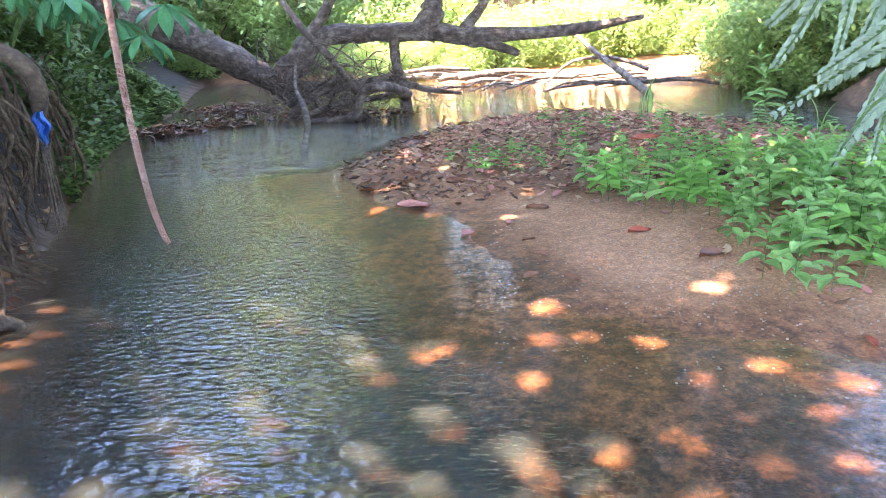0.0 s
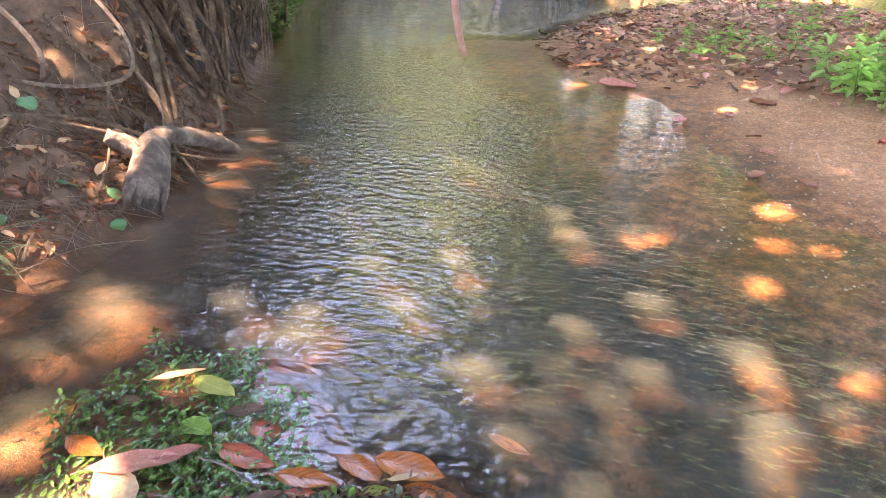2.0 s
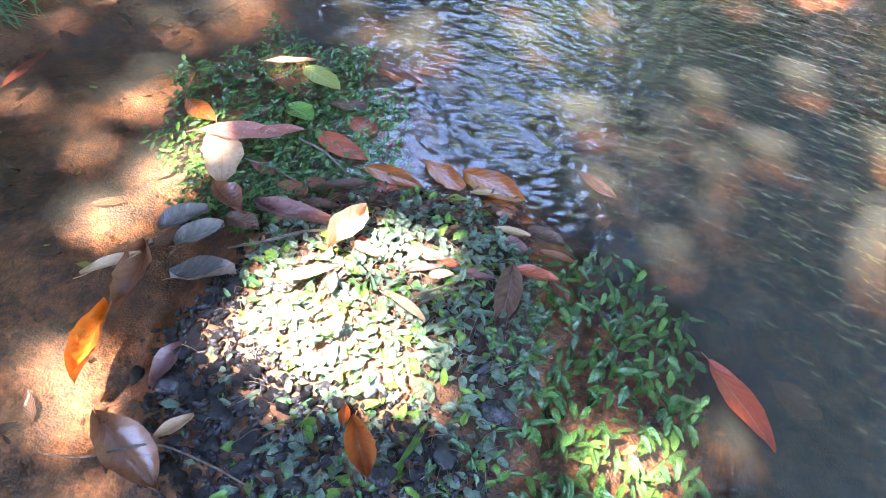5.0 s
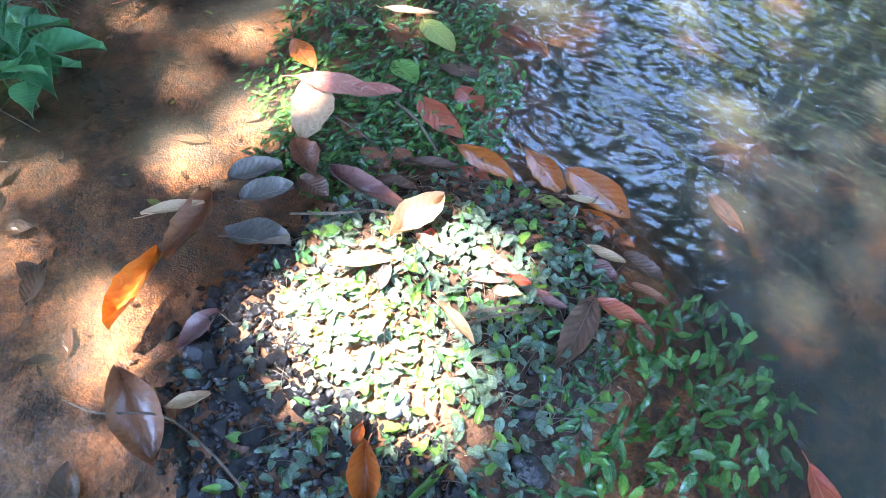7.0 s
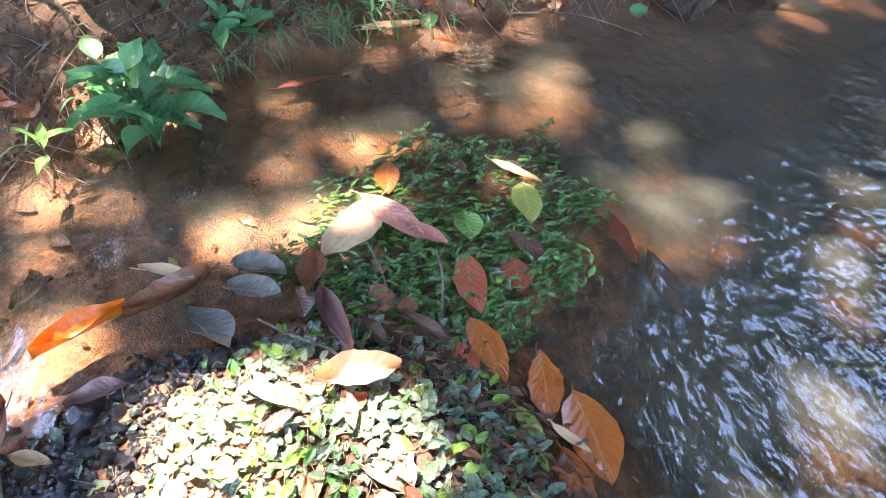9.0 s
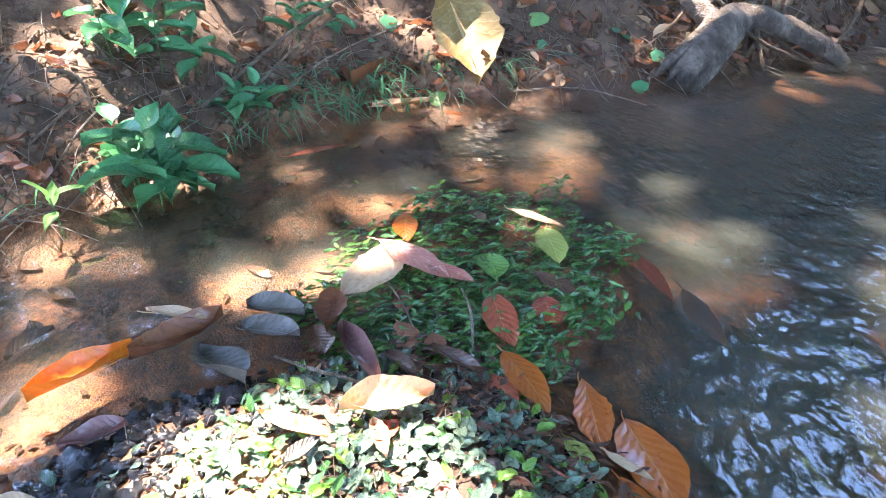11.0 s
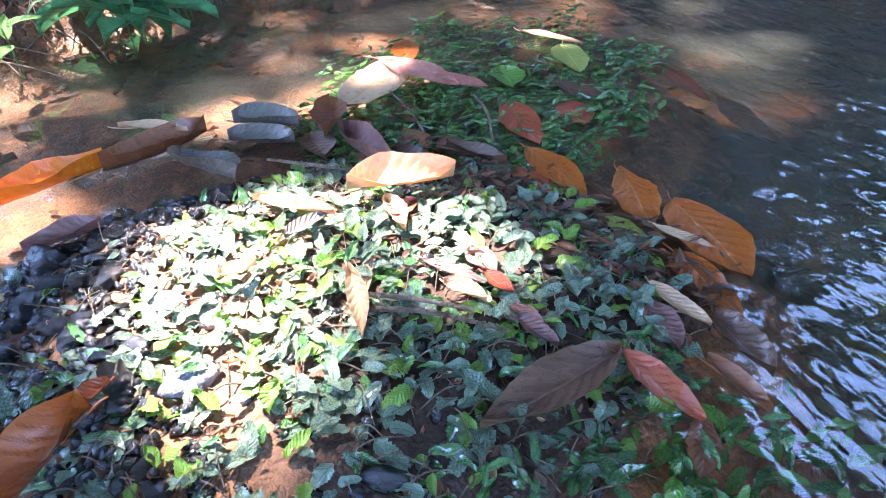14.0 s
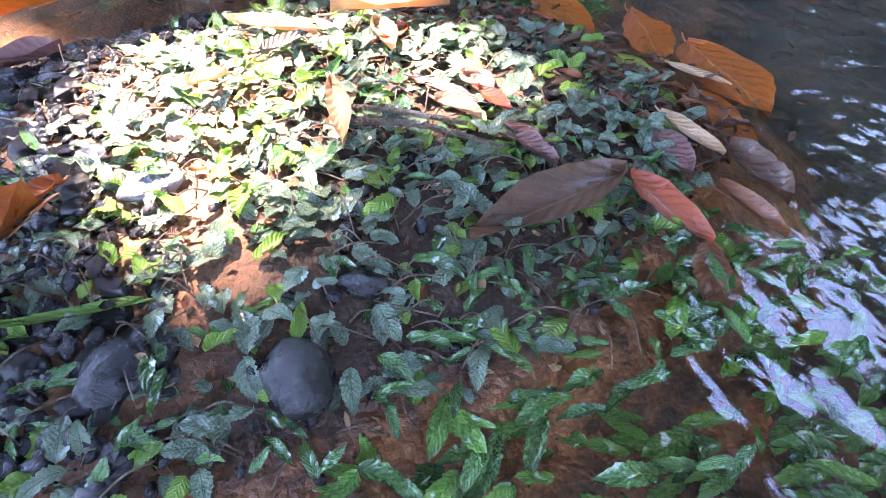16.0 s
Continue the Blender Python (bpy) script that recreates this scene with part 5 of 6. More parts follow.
for k in range(800):
    y = rng.uniform(0.0, 4.2)
    x = bank_x(y, abs(rng.gauss(0, 0.45)) + 0.01)
    L = rng.uniform(0.02, 0.09)
    p = leaf_points(L, L * rng.uniform(0.3, 0.6), 4, 2, cup=0.3, bend=rng.uniform(-0.5, 0.5), wavy=0.1, rng=rng)
    scraps.append(moved(p, pose(x, y, max(0, height_at(x, y)) + 0.01, rng.uniform(-40, 40), rng.uniform(-20, 60), rng.uniform(0, 360))))
tagged(part("leaf_scraps", sheet("leaf_scraps", *joined(scraps)), DEAD["russet"]), "dry brown leaf scraps strewn over the bank", "leaf litter", kind="stuff")
pieces = []
for k in range(900):
    y = rng.uniform(0.0, 5.0)
    x = bank_x(y, abs(rng.gauss(0, 0.4)) + 0.01)
    z = max(0.0, height_at(x, y))
    d, ln = rng.uniform(-1.2, 1.2), rng.uniform(0.05, 0.28)
    v, q = tube_points([(x, y, z), (x + 0.5 * ln * math.cos(d), y + 0.5 * ln * math.sin(d), max(0, height_at(x + 0.5 * ln * math.cos(d), y + 0.5 * ln * math.sin(d))) + 0.02),
                        (x + ln * math.cos(d), y + ln * math.sin(d), max(0, height_at(x + ln * math.cos(d), y + ln * math.sin(d))) + 0.004)], [0.0018, 0.0016, 0.001], 4)
    pieces.append((v, q, [(0, 0)] * len(v)))
tagged(part("fine_roots", sheet("fine_roots", *joined(pieces)), TWIG), "fine pale roots and grass stalks on the bank", "roots", kind="stuff")

# sapling with hand-shaped leaves over the far bank
sapling = tagged(part("sapling", tube("sapling", [(-4.5, 6.9, 0.9), (-3.9, 6.8, 1.75), (-3.2, 6.6, 1.85), (-2.6, 6.4, 1.62)], [0.03, 0.006], 7, 0.1, rng), STEM), "sapling with dark green hand-shaped leaves leaning over the water", "sapling")
palm_leaf = leaf_mesh("leaflet", 0.36, 0.12, 7, 4, tip=0.9, cup=0.1, bend=0.35, wavy=0.03, fold=0.12, rng=rng, fat=0.55)
palm_leaf.materials.append(BROAD)
for x, y, z in ((-2.62, 6.4, 1.40), (-2.95, 6.6, 1.55), (-3.3, 6.6, 1.7), (-2.35, 6.35, 1.65), (-3.6, 6.7, 1.8), (-3.2, 6.3, 1.78), (-2.8, 6.5, 1.85), (-3.9, 6.6, 1.9), (-2.2, 6.5, 1.9), (-3.5, 6.3, 2.0)):
    turn = rng.uniform(0, 360)
    hub = part("leaf_hub", tube("leaf_hub", [(x, y, z), (x + 0.02, y, z + 0.06), (x - 0.05, y + 0.02, z + 0.18)], [0.006, 0.005], 5), STEM, sapling)
    for j in range(7):
        part("leaflet", palm_leaf, None, hub, at=pose(x, y, z, 0, rng.uniform(15, 60), turn + 45 * j) @ Matrix.Scale(rng.uniform(0.8, 1.1), 4))

# hanging aerial root
tagged(part("aerial_root", tube("aerial_root", [(-0.30, 1.5, 3.2), (-0.25, 1.4, 2.2), (-0.235, 1.36, 1.6), (-0.23, 1.35, 1.31), (-0.225, 1.35, 1.17), (-0.215, 1.35, 1.05), (-0.20, 1.35, 0.975), (-0.19, 1.35, 0.95)], [0.0078, 0.0078, 0.0075, 0.0072, 0.007, 0.0068, 0.0065, 0.005], 10, 0.06, rng), VINE),
       "smooth pinkish aerial root hanging over the stream", "vine")

# ---- sand bar ----
rng = random.Random(41)
herbs = [sprig("herb", 200 + k, rng.uniform(0.23, 0.34), 6, 0.125, 0.62, HERB if k % 4 else HERB_YOUNG, "bright green herb with paired leaves growing in the sand", "herbs on the sand bar") for k in range(7)]
THICK = np.array([(1.2, 5.3), (1.55, 4.65), (1.85, 3.95), (1.72, 3.3), (2.05, 3.1), (2.8, 3.35), (4.6, 3.5), (4.6, 6.3), (2.6, 6.5), (1.7, 6.0)])
spots = []
while len(spots) < 255:
    x, y = rng.uniform(1.1, 4.6), rng.uniform(3.1, 6.5)
    if float(inside_distance(np.array([x]), np.array([y]), THICK)[0]) > 0 and (y < 5.4 or rng.random() < 0.6):
        spots.append((x, y, rng.uniform(0.75, 1.25) if y < 5.6 else rng.uniform(0.5, 0.9)))
for k in range(20):
    spots.append((rng.uniform(0.1, 1.5), rng.uniform(5.7, 7.0), rng.uniform(0.4, 0.65)))
for k in range(26):
    spots.append((rng.uniform(1.2, 4.4), rng.uniform(6.6, 9.4), rng.uniform(0.45, 0.9)))
used = set()
for k, (x, y, s) in enumerate(spots):
    h = herbs[k % 7]
    m = Matrix.Translation((x, y, height_at(x, y))) @ Matrix.Rotation(rng.uniform(0, 6.28), 4, "Z")
    if k % 7 not in used:
        used.add(k % 7)
        h.matrix_basis = m
    else:
        c = copy_thing(h, m)
        c.scale = (s, s, s)
tall = sprig("tall_herb", 260, 0.95, 8, 0.30, 0.34, HERB, "tall green herb at the edge of the sand bar", "tall herbs")
tall.matrix_basis = pose(4.2, 9.4, height_at(4.2, 9.4))
tall = sprig("tall_herb", 261, 0.6, 6, 0.2, 0.3, HERB, "tall green herb at the edge of the sand bar", "tall herbs")
tall.matrix_basis = pose(3.9, 8.6, height_at(3.9, 8.6))
for x, y, h in ((2.91, 10.6, 0.85), (2.95, 10.5, 0.55), (4.6, 8.7, 0.5), (2.86, 10.6, 0.6), (4.66, 8.75, 0.4)):
    v, q, uv = leaf_points(h, 0.035, 10, 2, tip=0.5, cup=0.2, bend=0.5, rng=rng, fat=0.35)
    tagged(part("grass_blade", sheet("grass_blade", v, q, uv), HERB_YOUNG, at=pose(x, y, height_at(x, y), 0, -82, rng.uniform(0, 360))), "long pale green grass blade standing on the sand", "grass", "grass blades on the bar")

# leaf litter on the bar, thickest along its far half
def litter_piece(x, y, L, lift):
    p = leaf_points(L, L * rng.uniform(0.35, 0.62), 4, 2, tip=0.8, cup=rng.uniform(-0.2, 0.35), bend=rng.uniform(-0.4, 0.5), wavy=0.08, rng=rng)
    return moved(p, pose(x, y, max(0.0, height_at(x, y)) + lift, rng.uniform(-22, 22), rng.uniform(-22, 22), rng.uniform(0, 360)))


heaps = {"russet": [], "brown": [], "pink": [], "tan": [], "red": []}
count = 0
while count < 6400:
    x, y = rng.uniform(-1.0, 5.2), rng.uniform(4.9, 11.5)
    d = float(inside_distance(np.array([x]), np.array([y]), BAR)[0])
    if d < -0.05 or (y + 0.25 * x < 5.5 + rng.gauss(0, 0.12)):
        continue
    dark = d < 0.28 + 0.2 * rng.random() or x + 0.3 * (y - 6) < 0.1
    kind = rng.choice(["brown", "brown", "brown", "russet"]) if dark and rng.random() < 0.8 else rng.choice(["russet", "pink", "pink", "tan", "tan", "brown"])
    heaps[kind].append(litter_piece(x, y, rng.uniform(0.035, 0.12), rng.uniform(0.004, 0.03)))
    count += 1
for k in range(230):
    x, y = rng.uniform(1.0, 4.5), rng.uniform(3.0, 5.6)
    if float(inside_distance(np.array([x]), np.array([y]), THICK)[0]) > -0.05:
        heaps[rng.choice(["russet", "pink", "tan"])].append(litter_piece(x, y, rng.uniform(0.04, 0.12), 0.012))
for kind, pieces in heaps.items():
    tagged(part("leaf_litter", sheet("leaf_litter", *joined(pieces)), DEAD[kind]), "fallen leaf pieces lying thick on the sand bar", "leaf litter", kind="stuff")
# litter washed up beside the fallen tree and on the small shoals
pieces = []
for k in range(500):
    cx, cy, rx, ry = rng.choice([(-1.7, 12.0, 1.0, 0.9), (-4.2, 12.6, 0.5, 0.6), (-4.3, 10.4, 0.55, 0.35), (-3.9, 13.0, 0.7, 0.4), (-4.7, 9.9, 0.2, 0.5)])
    x, y = cx + rng.gauss(0, 0.5) * rx, cy + rng.gauss(0, 0.5) * ry
    pieces.append(litter_piece(x, y, rng.uniform(0.06, 0.16), rng.uniform(0.01, 0.06)))
tagged(part("washed_leaves", sheet("washed_leaves", *joined(pieces)), DEAD["brown"]), "dark wet leaves washed together in the stream", "leaf litter", kind="stuff")
# single leaves on the bare sand
for n, (x, y, L, turn, colour) in enumerate(((0.64, 4.68, 0.13, 70, "pink"), (0.75, 4.26, 0.09, 200, "russet"), (0.94, 3.55, 0.12, 300, "russet"), (0.72, 3.65, 0.13, 40, "russet"), (0.35, 4.5, 0.16, 60, "pink"),
                                            (0.86, 4.95, 0.17, 10, "russet"), (1.45, 4.25, 0.16, 20, "red"), (1.75, 3.75, 0.2, 30, "russet"), (2.0, 3.72, 0.12, 100, "red"), (-0.1, 5.3, 0.28, 5, "pink"), (0.8, 4.0, 0.08, 150, "pink"),
                                            (1.3, 5.0, 0.1, 80, "pink"), (2.1, 2.75, 0.1, 80, "red"), (1.65, 5.6, 0.3, 20, "tan"), (2.2, 7.4, 0.34, 10, "red"), (3.4, 6.2, 0.28, 160, "red"))):
    z = max(0, height_at(x, y)) + 0.012
    a = radians(turn)
    d = Vector((math.cos(a), math.sin(a), 0)) * L / 2
    dead_leaf(Vector((x, y, z)) - d, Vector((x, y, z)) + d, 0.5, colour, cup=0.2, roll=12, seed=500 + n, label="dry curled fallen leaf on the bare sand")

# grit and small gravel on the wet sand
grits = [lumpy_stone("grit", 1, 0.8, 0.6, 400 + k, 3, 5) for k in range(4)]
pieces = []
while len(pieces) < 2600:
    x, y = rng.uniform(0.5, 3.4), rng.uniform(2.2, 5.2)
    if float(inside_distance(np.array([x]), np.array([y]), BAR)[0]) < -0.5:
        continue
    s = rng.choice([0.003, 0.004, 0.006, 0.008])
    me = grits[len(pieces) % 4]
    m = pose(x, y, height_at(x, y) + 0.2 * s, 0, 0, rng.uniform(0, 360)) @ Matrix.Scale(s, 4)
    pieces.append(([m @ v.co for v in me.vertices], [tuple(p.vertices) for p in me.polygons], [(0, 0)] * len(me.vertices)))
SANDGRIT = stone_material("pale_grit", (0.2, 0.12, 0.08), (0.55, 0.42, 0.32), 0.7)
tagged(part("sand_grit", sheet("sand_grit", *joined(pieces)), SANDGRIT), "coarse pale grit strewn over the sand", "gravel", kind="stuff")

# drooping grey-green fronds
fern = tagged(part("frond_tree", tube("frond_tree", [(6.4, 5.6, 0.9), (5.4, 5.2, 1.9), (4.3, 4.8, 2.2)], [0.06, 0.02], 8, 0.1, rng), BARK), "grey-green tree with drooping lobed fronds beside the bar", "tree")
lobe = leaf_mesh("lobe", 1.0, 0.52, 7, 3, tip=0.6, cup=0.1, bend=0.3, wavy=0.05, rng=rng, fat=0.45)
lobe.materials.append(FROND)
for path in ([(2.54, 4.45, 1.63), (2.43, 4.45, 1.35), (2.27, 4.45, 1.08)],
             [(2.71, 4.50, 1.62), (2.68, 4.50, 1.37), (2.64, 4.50, 1.08)],
             [(2.97, 4.55, 1.55), (2.87, 4.55, 1.37), (2.80, 4.55, 1.15)],
             [(3.00, 4.45, 1.20), (2.70, 4.45, 1.04), (2.31, 4.45, 0.78)],
             [(3.08, 4.50, 1.13), (2.94, 4.50, 0.96), (2.84, 4.50, 0.67)],
             [(3.12, 4.55, 1.02), (3.03, 4.55, 0.78), (2.98, 4.55, 0.44)],
             [(2.95, 4.45, 1.33), (2.72, 4.45, 1.14), (2.54, 4.45, 1.01)],
             [(3.08, 4.50, 0.93), (2.87, 4.50, 0.76), (2.71, 4.50, 0.42)],
             [(2.50, 4.55, 1.67), (2.40, 4.55, 1.48), (2.25, 4.55, 1.32)]):
    p = [Vector(q) for q in path]
    stem_ob = part("frond_stem", tube("frond_stem", p, [0.016, 0.006], 6), STEM, fern)
    for k in range(16):
        u = 0.08 + 0.92 * k / 15
        c = p[0] * (1 - u) ** 2 + 2 * p[1] * u * (1 - u) + p[2] * u * u
        along = ((p[1] - p[0]) * (1 - u) + (p[2] - p[1]) * u).normalized()
        flat = along.cross(Vector((0.25, 1.0, 0.35))).normalized()
        for side in (-1, 1):
            ex = (along * rng.uniform(0.6, 1.0) + flat * side * 0.7 + Vector((0, 0, -0.2))).normalized()
            face = Vector((-0.2, -0.8, 0.6 + rng.uniform(-0.4, 0.4)))
            ez = (face - ex * ex.dot(face)).normalized()
            m = Matrix((ex, ez.cross(ex), ez)).transposed().to_4x4()
            part("lobe", lobe, None, stem_ob, at=Matrix.Translation(c) @ m @ Matrix.Scale((0.095 - 0.05 * u) * rng.uniform(0.8, 1.2), 4))
part("frond_stem", tube("frond_stem", [(4.3, 4.8, 2.2), (3.6, 4.6, 2.0), (3.0, 4.5, 1.75)], [0.03, 0.012], 6), STEM, fern)

# ---- the creeper mound ----
creepers = tagged(new("creeper_carpet"), "low carpet of puckered dark green creeper leaves over the mound", "plant")
rng = random.Random(21)
blades = {}
for kind, mat, n in (("full", CREEPER, 7), ("wet", CREEPER_WET, 7), ("young", CREEPER_LIGHT, 4), ("drowned", CREEPER_DROWNED, 5)):
    blades[kind] = []
    for k in range(n):
        wide = rng.uniform(0.44, 0.62) if kind in ("full", "young") else rng.uniform(0.28, 0.44)
        me = leaf_mesh("leaf", 1.0, wide, 18, 4, tip=0.62, cup=rng.uniform(-0.25, 0.25), bend=rng.uniform(-0.1, 0.5), wavy=0.10, ragged=0.10, teeth=0.13, fold=rng.uniform(0.02, 0.18), rng=rng, fat=rng.uniform(0.36, 0.46))
        me.materials.append(mat)
        blades[kind].append(me)


def creeper_spots():
    """Where leaves grow: close on the crown of the mound, lower and longer under water at its edges and on its tail."""
    out = []
    while len(out) < 5500:
        x, y = rng.uniform(-1.25, 0.40), rng.uniform(0.30, 1.55)
        m = float(mound_ratio(np.array([x]), np.array([y]))[0])
        tx, ty = (x + 0.84) * 0.72 - (y - 1.16) * 0.69, (x + 0.84) * 0.69 + (y - 1.16) * 0.72
        tail = math.hypot(tx / 0.42, ty / 0.26) + 0.22 * math.sin(17 * x + 3) * math.sin(15 * y)
        apron = math.hypot((x - 0.10) / 0.30, (y - 0.82) / 0.38)
        gravel = x < -0.30 - 0.9 * (y - 0.42) and m < 1.1 or (y < (0.57 if x < -0.15 else 0.62) and -0.45 < x < 0.0) or math.hypot(x + 0.10, y - 0.655) < 0.03
        z = height_at(x, y)
        if m < 0.97 and not (gravel and rng.random() < (0.5 if y < 0.6 and x > -0.28 else 0.93)) and not (x > -0.06 and y < 0.78 and rng.random() < 0.28):
            if -0.62 < x < -0.4 and y > 0.92 and rng.random() < 0.6:
                continue
            kind = "young" if rng.random() < 0.12 else "wet" if rng.random() < 0.15 + 0.45 * smooth(0.45, 0.9, m) * (x > -0.12) else "full"
            out.append((x, y, z + 0.006, rng.uniform(0.016, 0.036), rng.uniform(-16, 34), kind))
        elif tail < 1.05 and m > 1.0:
            for _ in range(1 if x < -0.9 else 2):
                kind = "drowned" if rng.random() < 0.4 else "wet"
                out.append((x + rng.gauss(0, 0.015), y + rng.gauss(0, 0.015), max(z + 0.002, -0.026 + rng.uniform(0, 0.034)), rng.uniform(0.016, 0.034), rng.uniform(-6, 8), kind))
        elif apron < 1.05 and 0.97 < m < 1.9 and rng.random() < 0.48:
            kind = "drowned" if rng.random() < 0.5 else "wet"
            out.append((x, y, max(z + 0.006, -0.03 + rng.uniform(0, 0.034)), rng.uniform(0.022, 0.050), rng.uniform(-6, 18), kind))
    return out


loose = {"full": [], "wet": [], "young": [], "drowned": []}
single = 0
for x, y, z, size, tilt, kind in creeper_spots():
    turn = rng.uniform(0, 360) if z > 0.004 else rng.gauss(-75, 40)
    m = pose(x, y, z, rng.uniform(-18, 18), -tilt, turn) @ Matrix.Scale(size, 4)
    me = rng.choice(blades[kind])
    if single < 300 and x > -0.32 and 0.5 < y < 1.15 and rng.random() < 0.5:
        part("leaf", me, None, creepers, at=m)
        single += 1
    else:
        loose[kind].append((me, m))
for kind, mat in (("full", CREEPER), ("wet", CREEPER_WET), ("young", CREEPER_LIGHT), ("drowned", CREEPER_DROWNED)):
    pieces = []
    for me, m in loose[kind]:
        v, q, uv = [w.co for w in me.vertices], [tuple(p.vertices) for p in me.polygons], [(0, 0)] * len(me.vertices)
        for lo in me.loops:
            uv[lo.vertex_index] = tuple(me.uv_layers[0].data[lo.index].uv)
        pieces.append(([m @ p for p in v], q, uv))
    tagged(part("leaves", sheet("leaves", *joined(pieces)), mat, creepers), kind="stuff")
# thin stems between the leaves
pieces = []
for k in range(420):
    a, rr = rng.uniform(0, 6.28), math.sqrt(rng.random())
    x, y = MOUND[0] + 0.33 * rr * math.cos(a), MOUND[1] + 0.38 * rr * math.sin(a)
    d, ln = rng.uniform(0, 6.28), rng.uniform(0.015, 0.06)
    z = height_at(x, y)
    v, q = tube_points([(x, y, z), (x + ln * 0.5 * math.cos(d), y + ln * 0.5 * math.sin(d), z + rng.uniform(0.004, 0.02)), (x + ln * math.cos(d), y + ln * math.sin(d), z + rng.uniform(0, 0.012))], [0.0009, 0.0008, 0.0006], 4)
    pieces.append((v, q, [(0, 0)] * len(v)))
tagged(part("stem_tangle", sheet("stem_tangle", *joined(pieces)), TWIG, creepers), kind="stuff")

# soaked scraps of leaf and bark drifted against the mound
for colour, count in (("brown", 330), ("russet", 70), ("red", 10), ("tan", 8)):
    pieces = []
    for k in range(count):
        u = 0.85 * rng.random()
        x, y = -0.62 + 0.58 * u + rng.gauss(0, 0.035), 0.90 + 0.24 * math.sin(1.9 * u) + rng.gauss(0, 0.04)
        L = rng.uniform(0.008, 0.032)
        p = leaf_points(L, L * rng.uniform(0.12, 0.5), 5, 2, cup=0.3, bend=rng.uniform(-0.4, 0.4), wavy=0.1, rng=rng)
        pieces.append(moved(p, pose(x, y, max(0.0, height_at(x, y)) + rng.uniform(0.002, 0.016), rng.uniform(-30, 30), rng.uniform(-20, 20), rng.gauss(40, 50))))
    tagged(part("soaked_scraps", sheet("soaked_scraps", *joined(pieces)), DEAD[colour]), "dark soaked leaf scraps drifted against the mound", "leaf litter", kind="stuff")

# crumbs of bark, leaf and soil between the leaves
for colour in ("brown", "russet", "tan"):
    pieces = []
    while len(pieces) < (800 if colour == "brown" else 300):
        x, y = rng.uniform(-0.65, 0.15), rng.uniform(0.32, 1.18)
        if float(mound_ratio(np.array([x]), np.array([y]))[0]) > 1.0:
            continue
        L = rng.uniform(0.004, 0.016)
        p = leaf_points(L, L * rng.uniform(0.2, 0.7), 3, 2, cup=0.3, bend=rng.uniform(-0.6, 0.6), wavy=0.1, rng=rng)
        pieces.append(moved(p, pose(x, y, height_at(x, y) + rng.uniform(0.001, 0.006), rng.uniform(-40, 40), rng.uniform(-40, 40), rng.uniform(0, 360))))
    tagged(part("leaf_crumbs", sheet("leaf_crumbs", *joined(pieces)), DEAD[colour]), "dark crumbs of leaf and bark between the creepers", "leaf litter", kind="stuff")

# pebbles: black wet gravel at the foot of the mound
shapes = [lumpy_stone("pebble", 1, rng.uniform(0.6, 0.9), rng.uniform(0.45, 0.75), 90 + k, 5, 8, 0.7) for k in range(9)]
for k, me in enumerate(shapes):
    me.polygons.foreach_set("use_smooth", np.full(len(me.polygons), k % 9 == 0))
    me.materials.append(PEBBLE)
placed = 0
while placed < 280:
    x, y = rng.uniform(-0.66, 0.12), rng.uniform(0.30, 0.72)
    m = float(mound_ratio(np.array([x]), np.array([y]))[0])
    gravel = (x < -0.30 - 0.9 * (y - 0.42) and 0.62 < m < 1.06) or (y < (0.56 if x < -0.15 else 0.60) and x < 0.04 and m < 1.1)
    if not gravel:
        continue
    s = rng.choice([0.006, 0.008, 0.010, 0.012, 0.014, 0.017]) * rng.uniform(0.85, 1.15)
    ob = part("pebble", shapes[placed % 9], None, at=pose(x, y, height_at(x, y) + 0.25 * s, rng.uniform(-25, 25), rng.uniform(-25, 25), rng.uniform(0, 360)) @ Matrix.Scale(s, 4))
    tagged(ob, "small black wet pebble in the gravel", "pebble", "pebbles on the mound")
    placed += 1
